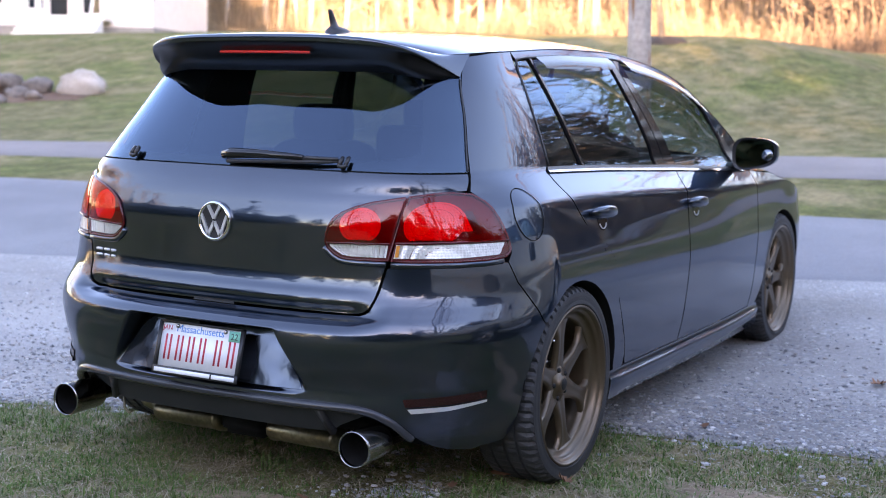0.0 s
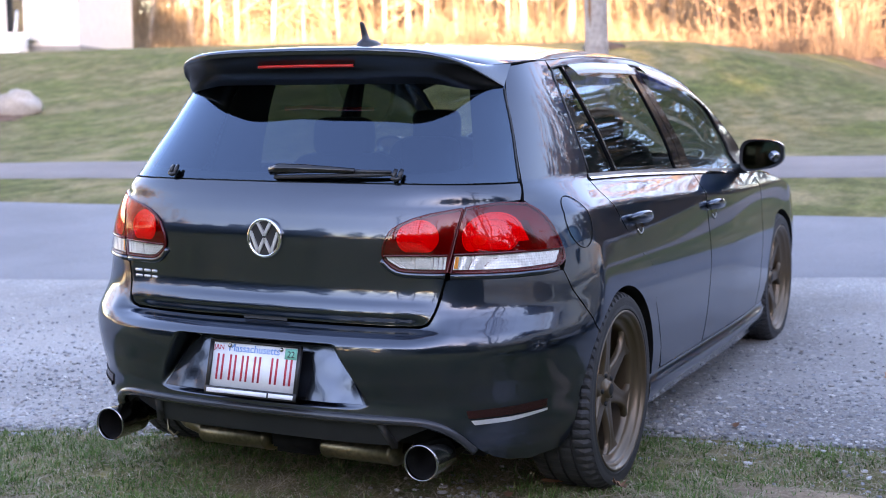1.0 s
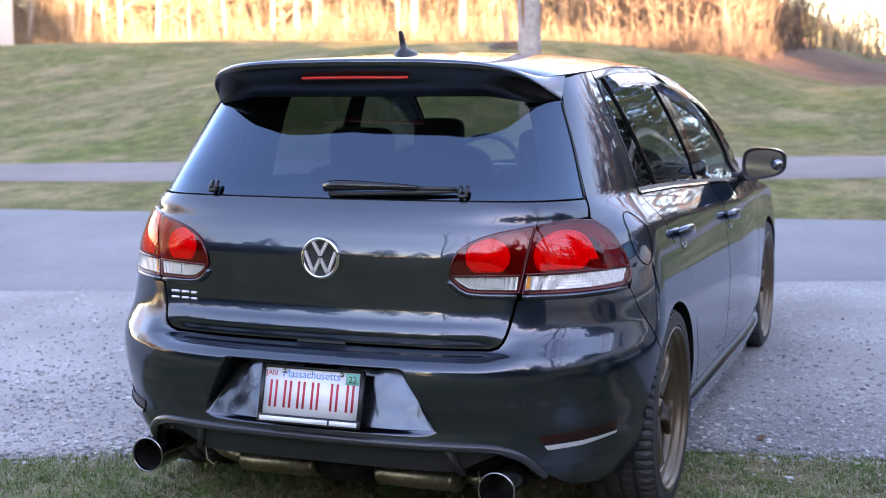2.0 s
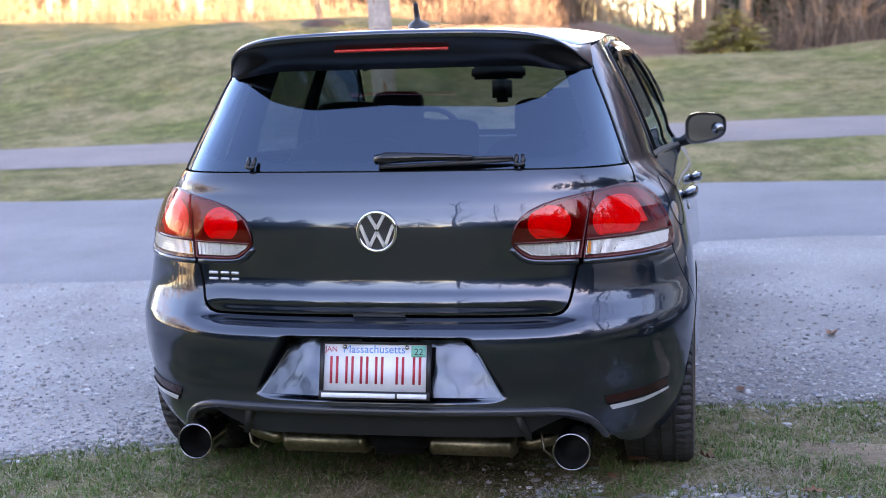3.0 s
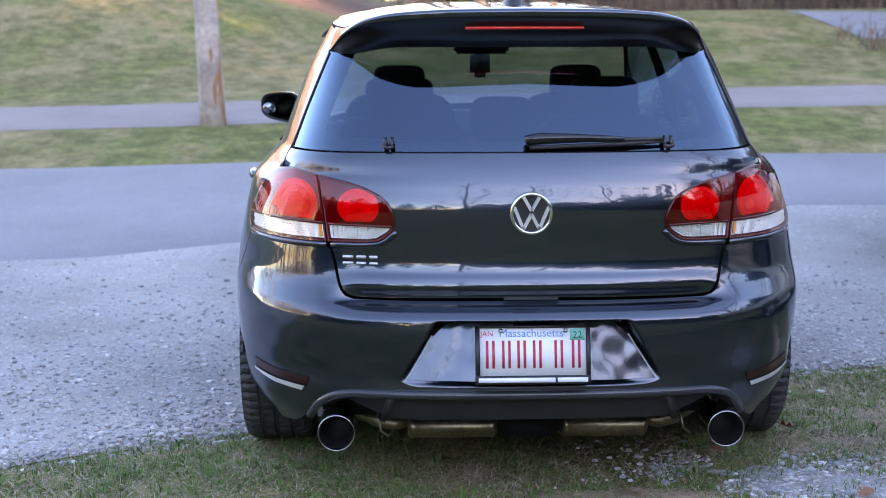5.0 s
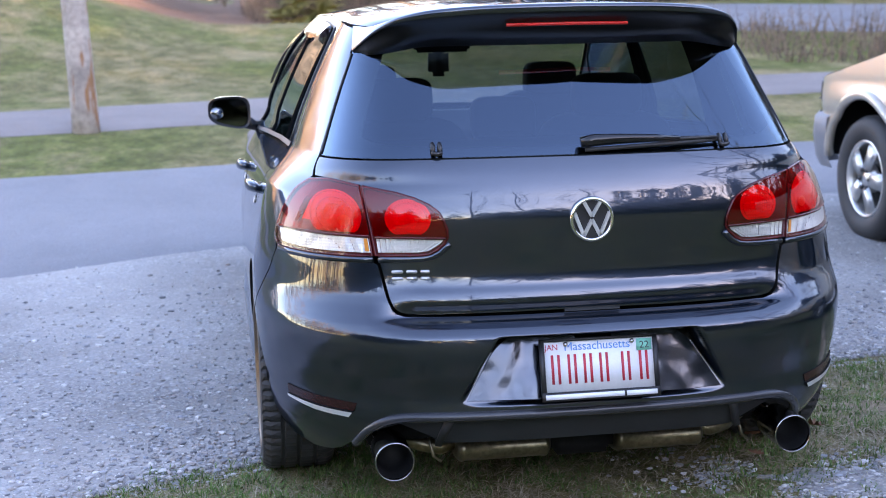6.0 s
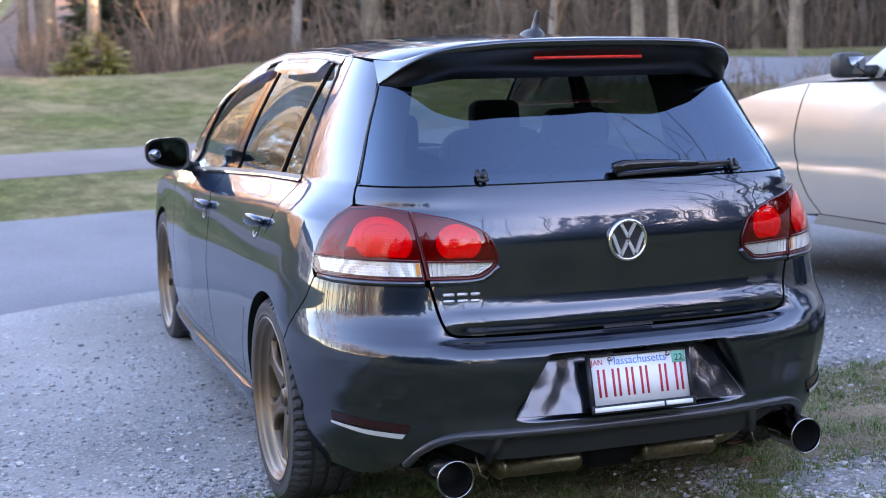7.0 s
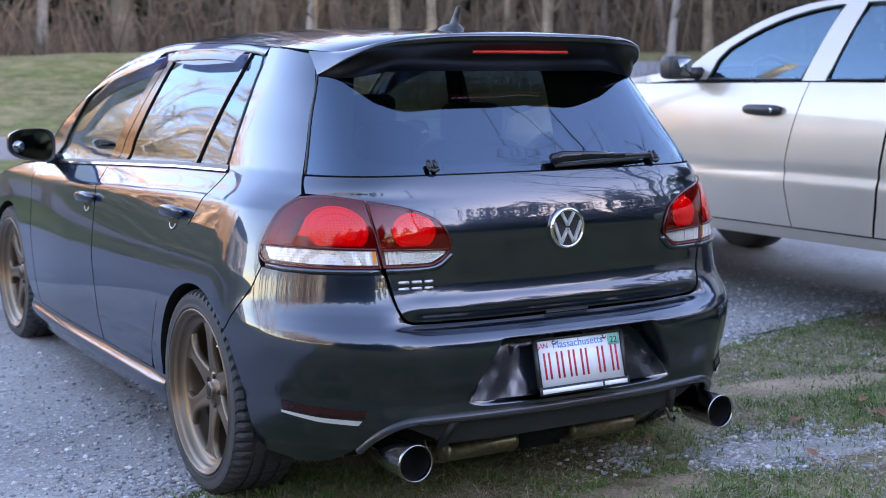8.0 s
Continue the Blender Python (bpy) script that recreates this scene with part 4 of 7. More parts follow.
    def mirror_rim(a, k):
        """The housing's outline, a rounded box that narrows outwards."""
        ca, sa = math.cos(a), math.sin(a)
        x = math.copysign(abs(ca) ** 0.62, ca)
        z = math.copysign(abs(sa) ** 0.62, sa) * (1 - 0.16 * x)
        return mc[0] + 0.090 * k * x, mc[2] + 0.066 * k * z + 0.006 * x

    mv, nr = [], 40
    for th in (-0.25, -0.1, 0.0, 0.25, 0.5, 0.75, 1.0, 1.25, 1.45, 1.57):
        k = max(math.cos(max(th, 0)), 0.02) ** 0.55 if th >= 0 else 1.0 + 0.04 * th
        for q in range(nr):
            x, z = mirror_rim(2 * math.pi * q / nr, k)
            mv.append((x, mc[1] + (0.085 * math.sin(th) if th > 0 else 0.07 * th) + 0.045 * (x - 0.80) / 0.185, z))
    mr = part("door_mirror", sided((mv, [(i * nr + q, i * nr + (q + 1) % nr, (i + 1) * nr + (q + 1) % nr, (i + 1) * nr + q) for i in range(9) for q in range(nr)]), s), PAINT, car, "dark grey door mirror on a black stalk")
    part("mirror_stalk", sided(tube([(0.73, 2.66, 0.915), (0.79, 2.63, 0.925), (0.83, 2.60, 0.945)], [0.03, 0.022, 0.03], 10), s), BLACK, mr)
    mg = []
    for q in range(nr):
        x, z = mirror_rim(2 * math.pi * q / nr, 0.84)
        mg.append((x, mc[1] - 0.010 + 0.045 * (x - 0.80) / 0.185 + 0.05 * (x - mc[0]), z))
    part("mirror_glass", sided((mg, [tuple(range(nr))]), s), MIRROR, mr)
    bz = []
    for kk, dy in ((0.84, -0.008), (0.99, -0.019)):
        for q in range(nr):
            x, z = mirror_rim(2 * math.pi * q / nr, kk)
            bz.append((x, mc[1] + dy + 0.045 * (x - 0.80) / 0.185, z))
    part("mirror_bezel", sided((bz, [(q, (q + 1) % nr, nr + (q + 1) % nr, nr + q) for q in range(nr)]), s), BLACK, mr)
    part("round_spot_mirror", sided(lathe([(0.0, -0.006), (0.02, -0.006), (0.024, 0.0)], 20, "y", (mc[0] + 0.055, mc[1] + 0.006, 0.985)), s), MIRROR, mr)

# rear glass with its black border
GE = [(0.6785, 0.998), (0.6225, 1.15), (0.5725, 1.267), (0.5505, 1.335)]
glass = coons(rear([(0, 1.0), (0.4, 1.0), (0.6735, 0.998)]), rear([(0, 1.34), (0.5465, 1.335)]), rear([(0, 1.0), (0, 1.34)]), rear(GE), 30, 24, proud(-0.003), 0, 0)
rg = part("rear_window", welded(glass), TINT, car, "dark tinted rear window")
rg.visible_shadow = False
frit_side = coons(rear([(0.580, 1.0), (0.674, 0.998)]), rear([(0.465, 1.335), (0.540, 1.335)]), rear(rounded([(0.580, 1.0), (0.578, 1.06), (0.50, 1.25), (0.465, 1.335)], 1)), rear(GE), 6, 20, proud(-0.006), 0, 0)
frit_low = coons(rear([(0, 1.0), (0.580, 1.0)]), rear(rounded([(0, 1.024), (0.50, 1.026), (0.575, 1.05), (0.578, 1.06)], 1)), rear([(0, 1.0), (0, 1.024)]), rear([(0.580, 1.0), (0.578, 1.06)]), 24, 4, proud(-0.006), 0, 0)
for s in (1, -1):
    part("glass_seal", sided(tube([on_skin(x, z, -0.001) for x, z in rounded([(0.6765, 1.0), (0.6205, 1.15), (0.5705, 1.267)], 2)], 0.0028, 6), s), BLACK, rg)
part("glass_border", join(both(frit_side), both(frit_low)), BLACK_GLOSS, rg)
# wiper and washer clips
warm = [on_skin(x, z, d) for x, z, d in ((-0.012, 1.016, 0.02), (0.02, 1.018, 0.026), (0.10, 1.019, 0.026), (0.18, 1.019, 0.024), (0.26, 1.019, 0.018))]
wp = part("wiper", tube(warm, [0.015, 0.0165, 0.0135, 0.0105, 0.008], 12), BLACK_GLOSS, car, "black rear wiper with a moulded cover")
part("wiper_blade", tube([on_skin(x, 1.004 + 0.012 * (x / 0.37), 0.010) for x in np.linspace(0.0, 0.375, 9)], [0.006] * 8 + [0.004], 8), RUBBER, wp)
part("wiper_arm", tube([on_skin(x, 1.019, 0.016) for x in (0.25, 0.31, 0.372)], [0.007, 0.006, 0.005], 8), BLACK, wp)
for s in (1, -1):
    cl = []
    for dx in (-0.009, 0.009):
        cl.append(tube([on_skin(s * 0.39 + dx, z, 0.012) for z in (1.006, 1.017, 1.028)], [0.0062, 0.0072, 0.0055], 10))
    cl.append(tube([on_skin(s * 0.39 + dx, 1.006 - 0.004 * math.cos(dx * 130), 0.012) for dx in (-0.013, -0.006, 0, 0.006, 0.013)], 0.0062, 10))
    part("glass_clip", join(*cl), BLACK, rg)

# roof spoiler
tr_y = curve([(0, 0.27), (0.3, 0.28), (0.45, 0.335), (0.53, 0.43), (0.566, 0.53)])
tr_z = curve([(0, 1.391), (0.2, 1.389), (0.36, 1.381), (0.46, 1.362), (0.53, 1.322), (0.566, 1.274)])


def spoiler_rib(a):
    """Top and underside of the spoiler at a distance from the middle."""
    ty, tz = tr_y(a), tr_z(a)
    e = smoothstep(0.36, 0.53, a)
    ry = 0.48 + 0.05 * e
    rz = roof_at(min(a / abs(outline(*uy(ry, rail_z(ry)))[0]), 1), ry)[2]
    gz = 1.262 + 0.020 * (1 - e)
    gy = outline(*ux(min(a, 0.555), gz))[1]
    thin = 1 - 0.55 * e
    top = [(ry, rz + 0.0012), (ry + (ty - ry) * 0.33, rz + (tz - rz) * 0.33 + 0.004), (ry + (ty - ry) * 0.66, rz + (tz - rz) * 0.66 + 0.0045), (ty + 0.010, tz + 0.001), (ty + 0.002, tz - 0.003), (ty, tz - 0.009 * thin), (ty + 0.004, tz - 0.020 * thin)]
    low = [(ty + 0.004, tz - 0.020 * thin), (ty + 0.012, tz - 0.027 * thin), (ty + 0.035, tz - 0.036 * thin), (ty + (gy - ty) * 0.55, tz + (gz - tz) * 0.60), (gy - 0.004, gz), (gy + 0.05, gz + 0.02)]
    return [Vector((a, *q)) for q in top], [Vector((a, *q)) for q in low]


def spoiler_end():
    """Its end, laid on the pillar from the roof down to the tip."""
    line = [on_skin(x, z, 0.003) for x, z in ((0.552, rail_z(0.58) - 0.001), (0.557, 1.318), (0.562, 1.297), (0.566, 1.2775), (0.5665, 1.2755), (0.5665, 1.274), (0.566, 1.272))]
    tip = line[-1]
    return line, [tip, tip, tip + Vector((0, 0.004, -0.002)), tip + Vector((-0.003, 0.008, -0.004)), tip + Vector((-0.006, 0.012, -0.006)), tip + Vector((-0.008, 0.03, 0.0))]


ribs = [spoiler_rib(a) for a in np.linspace(0, 0.53, 37)]
ends = spoiler_end()
for f in (0.2, 0.4, 0.6, 0.8, 0.93, 1.0):
    ribs.append(tuple([p.lerp(q, f) for p, q in zip(u, v)] for u, v in zip(ribs[36], ends)))
ribs = [tuple([Vector((-p.x, p.y, p.z)) for p in run] for run in r) for r in reversed(ribs[1:])] + ribs
nx, nt, nu2 = len(ribs), 7, 6
sv, under = [tuple(p) for r in ribs for p in r[0]], [tuple(p) for r in ribs for p in r[1]]
sf = [(i * nt + k, i * nt + k + 1, (i + 1) * nt + k + 1, (i + 1) * nt + k) for i in range(nx - 1) for k in range(nt - 1)]
uf = [(i * nu2 + k, i * nu2 + k + 1, (i + 1) * nu2 + k + 1, (i + 1) * nu2 + k) for i in range(nx - 1) for k in range(nu2 - 1)]
sp = part("roof_spoiler", (sv, sf), PAINT, car, "dark grey roof spoiler over the rear window")
part("spoiler_underside", (under, uf), SHADE_BLACK, sp, "half-matt black underside of the spoiler")
bl, bn = [], 17
for k, (f, d) in enumerate(((0.42, 0.0), (0.46, 0.006), (0.62, 0.006), (0.66, 0.0))):
    for x in np.linspace(-0.17, 0.17, bn):
        a = abs(x)
        ty, tz = tr_y(a), tr_z(a)
        p0 = Vector((x, ty + 0.035, tz - 0.036))
        gy = outline(*ux(a, 1.282))[1]
        p1 = Vector((x, ty + (gy - ty) * 0.55, tz + (1.282 - tz) * 0.60))
        q = p0.lerp(p1, f)
        bl.append((q.x, q.y - d - 0.001, q.z - d * 0.6))
part("brake_lamp", (bl, [(j * bn + i, j * bn + i + 1, (j + 1) * bn + i + 1, (j + 1) * bn + i) for j in range(3) for i in range(bn - 1)]), RED_DEEP, sp, "narrow red brake lamp")
# aerial
av, af = [], []
for j, (z, hw, y0, y1) in enumerate(((1.405, 0.036, 0.665, 0.79), (1.420, 0.033, 0.67, 0.785), (1.429, 0.022, 0.68, 0.765), (1.434, 0.010, 0.685, 0.728), (1.458, 0.0085, 0.678, 0.708), (1.482, 0.0075, 0.671, 0.690), (1.488, 0.004, 0.672, 0.683))):
    for a in np.linspace(0, 2 * math.pi, 20, endpoint=False):
        av.append((hw * math.cos(a), (y0 + y1) / 2 + (y1 - y0) / 2 * math.sin(a), z))
af = [(j * 20 + k, j * 20 + (k + 1) % 20, (j + 1) * 20 + (k + 1) % 20, (j + 1) * 20 + k) for j in range(6) for k in range(20)] + [tuple(range(120, 140))]
part("aerial", (av, af), BLACK, car, "black roof aerial fin")

# tail lamps: housing, bowls, red and clear lenses, dark rim
for s in (1, -1):
    lo_r, hi_r = [(0.559, 0.752), (0.448, 0.752), (0.415, 0.758)], rounded([(0.583, 0.926), (0.476, 0.906), (0.404, 0.872)], 1)
    ri_r = rounded([(0.415, 0.758), (0.376, 0.79), (0.380, 0.83), (0.404, 0.872)], 1)
    house = coons(rear(lo_r), rear(hi_r), rear([(0.559, 0.752), (0.583, 0.926)]), rear(ri_r), 20, 20, proud(0.0015), 0, 0.002)
    lamp = part("tail_lamp", sided(house, s), LAMP_DARK, tailgate, "red tail lamp with a clear lower band")
    part("lamp_bowl", sided(patch_disc(0.476, 0.848, 0.058, 0.050, 0.004, 0.808, dome=-0.002), s), RED_BOWL, lamp)
    part("lamp_core", sided(patch_disc(0.476, 0.842, 0.010, 0.009, 0.0065), s), RED_DEEP, lamp)
    for k in (0.5, 0.85):
        arc = [(0.476 + 0.056 * k * math.cos(a), 0.846 + 0.048 * k * math.sin(a)) for a in np.linspace(-0.25 * math.pi, 1.25 * math.pi, 33)]
        part("lamp_ring", sided(tube([on_skin(x, z, 0.0055) for x, z in arc if z > 0.809], 0.0011, 6), s), RED_BOWL, lamp)
    part("silver_band", sided(coons(rear([(0.552, 0.760), (0.452, 0.760), (0.424, 0.764)]), rear([(0.556, 0.796), (0.388, 0.793)]), rear([(0.552, 0.760), (0.556, 0.796)]), rear([(0.424, 0.764), (0.396, 0.782), (0.388, 0.793)]), 110, 4, ribbed(0.003, 0.0016, 0.009), 0, 0), s), LAMP_WHITE, lamp)
    part("reversing_bulb_cover", sided(coons(rear([(0.478, 0.765), (0.514, 0.765)]), rear([(0.478, 0.792), (0.514, 0.792)]), rear([(0.478, 0.765), (0.478, 0.792)]), rear([(0.514, 0.765), (0.514, 0.792)]), 6, 4, proud(0.006), 0, 0.002), s), LAMP_WHITE, lamp)
    part("red_lens", sided(coons(rear([(0.560, 0.802), (0.378, 0.799)]), rear(hi_r), rear([(0.560, 0.802), (0.583, 0.926)]), rear(rounded([(0.378, 0.799), (0.381, 0.83), (0.404, 0.872)], 1)), 18, 14, proud(0.010), 0, 0), s), RED_GLASS, lamp).visible_shadow = False
    part("clear_lens", sided(coons(rear([(0.558, 0.756), (0.450, 0.756), (0.420, 0.761)]), rear([(0.560, 0.800), (0.380, 0.797)]), rear([(0.558, 0.756), (0.560, 0.800)]), rear([(0.420, 0.761), (0.388, 0.784), (0.380, 0.797)]), 14, 6, proud(0.010), 0, 0), s), CLEAR, lamp).visible_shadow = False
    outl = rounded([(0.583, 0.926), (0.476, 0.906), (0.404, 0.872), (0.380, 0.83), (0.376, 0.79), (0.415, 0.757), (0.448, 0.752), (0.559, 0.752)], 1)
    part("lamp_rim", sided(join(tube([on_skin(x, z, 0.004) for x, z in outl + [outl[0]]], 0.0045, 8, False), tube([on_skin(x, z, 0.009) for x, z in ((0.558, 0.8), (0.47, 0.799), (0.382, 0.797))], 0.0035, 6)), s), LAMP_DARK, lamp)
    part("lamp_ledge", sided(tube([on_skin(x, z, 0.0) for x, z in rounded([(0.553, 0.742), (0.447, 0.742), (0.405, 0.750), (0.372, 0.782)], 1)], 0.0095, 10), s), PAINT, tailgate)

    olow = rear([(0.566, 0.750), (0.66, 0.750), (0.72, 0.751)]) + side([(0.345, 0.752), (0.405, 0.757)])
    ohigh = rear([(0.590, 0.927), (0.648, 0.938)]) + side([(0.30, 0.940), (0.365, 0.933)])
    oout = side(rounded([(0.405, 0.757), (0.432, 0.772), (0.429, 0.81), (0.419, 0.857), (0.402, 0.907), (0.365, 0.933)], 1))
    house = coons(olow, ohigh, rear([(0.566, 0.750), (0.590, 0.927)]), oout, 24, 20, proud(0.0015), 0, 0.01)
    lamp = part("tail_lamp", sided(house, s), LAMP_DARK, car, "red tail lamp with a clear lower band")
    part("lamp_bowl", sided(patch_disc(0.654, 0.852, 0.064, 0.064, 0.004, 0.810, dome=-0.002), s), RED_BOWL, lamp)
    part("amber_bulb", sided(patch_disc(0.632, 0.840, 0.016, 0.014, 0.0065), s), AMBER, lamp)
    for k in (0.45, 0.72, 0.96):
        arc = [(0.654 + 0.062 * k * math.cos(a), 0.852 + 0.062 * k * math.sin(a)) for a in np.linspace(-0.25 * math.pi, 1.25 * math.pi, 33)]
        part("lamp_ring", sided(tube([on_skin(x, z, 0.0055) for x, z in arc if z > 0.812], 0.0012, 6), s), RED_DEEP, lamp)
    part("side_bowl", sided(coons(side([(0.262, 0.832), (0.325, 0.834)]), side([(0.262, 0.888), (0.318, 0.885)]), side([(0.262, 0.832), (0.262, 0.888)]), side([(0.325, 0.834), (0.318, 0.885)]), 10, 8, proud(0.004), 0, 0), s), RED_BOWL, lamp)
    part("amber_bulb", sided(coons(rear([(0.574, 0.763), (0.584, 0.763)]), rear([(0.578, 0.796), (0.586, 0.796)]), rear([(0.574, 0.763), (0.578, 0.796)]), rear([(0.584, 0.763), (0.586, 0.796)]), 4, 4, proud(0.0062), 0, 0.002), s), AMBER, lamp)
    part("dark_divider", sided(coons(side([(0.335, 0.826), (0.350, 0.826)]), side([(0.322, 0.890), (0.340, 0.888)]), side([(0.335, 0.826), (0.322, 0.890)]), side([(0.350, 0.826), (0.340, 0.888)]), 3, 6, proud(0.005), 0, 0), s), BLACK, lamp)
    part("silver_band", sided(coons(rear([(0.572, 0.759), (0.66, 0.759), (0.72, 0.760)]) + side([(0.392, 0.766)]), rear([(0.577, 0.797), (0.66, 0.798), (0.72, 0.799)]) + side([(0.415, 0.799)]), rear([(0.572, 0.759), (0.577, 0.797)]), side([(0.392, 0.766), (0.415, 0.799)]), 150, 4, ribbed(0.003, 0.0016, 0.010), 0, 0), s), LAMP_WHITE, lamp)
    part("red_lens", sided(coons(rear([(0.572, 0.803), (0.66, 0.804), (0.72, 0.805)]) + side([(0.428, 0.805)]), ohigh, rear([(0.572, 0.803), (0.590, 0.927)]), side(rounded([(0.428, 0.805), (0.419, 0.857), (0.402, 0.907), (0.365, 0.933)], 1)), 22, 14, proud(0.010), 0, 0), s), RED_GLASS, lamp).visible_shadow = False
    part("clear_lens", sided(coons(olow, rear([(0.572, 0.801), (0.66, 0.802), (0.72, 0.803)]) + side([(0.428, 0.803)]), rear([(0.566, 0.750), (0.572, 0.801)]), side([(0.405, 0.757), (0.430, 0.772), (0.428, 0.803)]), 22, 6, proud(0.010), 0, 0), s), CLEAR, lamp).visible_shadow = False
    loop = ohigh + oout[::-1] + olow[::-1] + [ohigh[0]]
    part("lamp_rim", sided(join(tube([skin(*q)[0] + skin(*q)[1] * 0.004 for q in loop], 0.0045, 8, False), tube([skin(*q)[0] + skin(*q)[1] * 0.009 for q in rear([(0.573, 0.802), (0.66, 0.803), (0.72, 0.804)]) + side([(0.426, 0.804)])], 0.0035, 6)), s), LAMP_DARK, lamp)
    part("lamp_ledge", sided(tube([skin(*q)[0] for q in rear([(0.566, 0.7405), (0.66, 0.7405), (0.72, 0.741)]) + side([(0.345, 0.743), (0.40, 0.748)])], 0.0095, 10), s), PAINT, bumper)

# lower valance with its moulding and fins
arch_line = rounded([(0, 0.341), (0.444, 0.341), (0.535, 0.334), (0.592, 0.302), (0.622, 0.245)], 2)
val = coons(rear([(0, 0.240), (0.40, 0.236), (0.44, 0.262), (0.52, 0.30), (0.58, 0.27), (0.615, 0.24)]), rear(arch_line), rear([(0, 0.240), (0, 0.341)]), rear([(0.615, 0.24), (0.622, 0.245)]), 60, 12, proud(-0.02), 0, 0.03, "L")
valance = part("valance", welded(val), VALANCE, bumper, "matt black lower valance")
line = [on_skin(x, z - 0.004, 0.002) for x, z in arch_line]
part("valance_moulding", tube([Vector((-p.x, p.y, p.z)) for p in reversed(line[1:])] + line, 0.013, 10), SATIN, valance, "satin black moulding")
for s in (1, -1):
    fin = [(0.372, 0.335), (0.398, 0.335), (0.425, 0.242), (0.408, 0.238)]
    fv = [tuple(on_skin(x, z, d)) for d in (-0.025, -0.004) for x, z in fin]
    part("valance_fin", sided((fv, [(4, 5, 6, 7), (0, 1, 5, 4), (1, 2, 6, 5), (2, 3, 7, 6), (3, 0, 4, 7)]), s), MATTE, valance)
    c = (s * 0.541, 0.012, 0.236)
    pipe = part("exhaust_tip", lathe([(0.030, 0.34), (0.030, 0.150), (0.040, 0.146), (0.0475, 0.136), (0.0495, 0.124), (0.0505, 0.06), (0.0515, 0.012), (0.0520, 0.004), (0.0505, 0.0), (0.0480, 0.002), (0.0470, 0.012)], 48, "y", c), STEEL, car, "polished steel exhaust tip, sooty inside")
    part("pipe_bore", lathe([(0.0472, 0.012), (0.0455, 0.05), (0.043, 0.125), (0.0, 0.13)], 32, "y", c), SOOT, pipe)
part("underfloor", join(box(-0.60, 0.60, 0.35, 3.9, 0.17, 0.27, 0.03), box(-0.52, 0.52, 0.18, 0.60, 0.235, 0.32, 0.02)), GAP, car)
for x0, x1 in ((-0.335, -0.09), (0.11, 0.35)):
    dr = lathe([(0.0, x0 - 0.008), (0.035, x0 - 0.008), (0.044, x0), (0.047, x0 + 0.006), (0.0445, x0 + 0.014), (0.0455, (x0 + x1) / 2), (0.0445, x1 - 0.014), (0.047, x1 - 0.006), (0.044, x1), (0.035, x1 + 0.008), (0.0, x1 + 0.008)], 32, "x")
    sil = part("silencer", move(dr, Matrix.Translation((0, 0.27, 0.192)) @ Matrix.Diagonal((1, 1.8, 1, 1))), OLDPIPE, car, "yellowed steel silencer")
    xo = x0 if x0 < 0 else x1
    sg = -1 if x0 < 0 else 1
    part("silencer_pipe", tube([(xo, 0.28, 0.195), (xo + sg * 0.05, 0.27, 0.185), (xo + sg * 0.10, 0.28, 0.195), (sg * 0.541, 0.33, 0.236)], 0.021, 10), OLDPIPE, sil)
part("heat_shield", box(-0.08, 0.10, 0.20, 0.42, 0.155, 0.24, 0.02), GAP, car)
for x in (-0.43, 0.44):
    part("exhaust_hanger", tube([(x, 0.16, 0.25), (x + 0.01, 0.15, 0.20), (x + 0.03, 0.15, 0.185), (x + 0.04, 0.16, 0.195)], 0.0045, 6), OLDPIPE, car)

# number plate in its frame; the characters are plain bars
PO, PUP = Vector((0, 0.011, 0.4525)), Vector((0, 0.254, 0.967)).normalized()
PN = Vector((0, -0.967, 0.254)).normalized()


def on_plate(a, b, d):
    return tuple(PO + Vector((a, 0, 0)) + PUP * b + PN * d)


def plate_bar(a0, a1, b0, b1, d0, d1):
    v, f = box(a0, a1, b0, b1, d0, d1, min(0.0008, (a1 - a0) / 4, (b1 - b0) / 4))
    return [on_plate(x, y, z) for x, y, z in v], f


def lettering(text, size, a, b, d, mat, parent, name):
    cu = bpy.data.curves.new("lettering", "FONT")
    cu.body, cu.size, cu.extrude = text, size, 0.0004
    tmp = bpy.data.objects.new("lettering", cu)
    scene.collection.objects.link(tmp)
    dg = bpy.context.evaluated_depsgraph_get()
    me = bpy.data.meshes.new_from_object(tmp.evaluated_get(dg))
    geo = [on_plate(a + v.co.x, b + v.co.y, d + v.co.z) for v in me.vertices], [tuple(p.vertices) for p in me.polygons]
    bpy.data.objects.remove(tmp)
    bpy.data.meshes.remove(me)
    return part(name, geo, mat, parent, "", False)


plate = part("number_plate", plate_bar(-0.150, 0.150, -0.058, 0.076, 0.003, 0.005), WHITE, bumper, "white plate with red and blue print")
frame_geo = join(plate_bar(-0.158, 0.158, -0.080, -0.056, 0.0, 0.012), plate_bar(-0.158, 0.158, 0.074, 0.081, 0.0, 0.010), plate_bar(-0.158, -0.146, -0.08, 0.081, 0.0, 0.010), plate_bar(0.146, 0.158, -0.08, 0.081, 0.0, 0.010))
pf = part("plate_frame", frame_geo, BLACK, plate, "black plate frame with white print")
for a in (-0.117, -0.073, -0.031, 0.012, 0.071, 0.119):
    for o in (-0.0085, 0.0085):
        part("red_bar", plate_bar(a + o - 0.0036, a + o + 0.0036, -0.036, 0.040, 0.005, 0.0056), REDPAINT, plate)
lettering("Massachusetts", 0.031, -0.093, 0.050, 0.0056, BLUEPAINT, plate, "state_name")
lettering("JAN", 0.021, -0.144, 0.0525, 0.0056, REDPAINT, plate, "month_print")
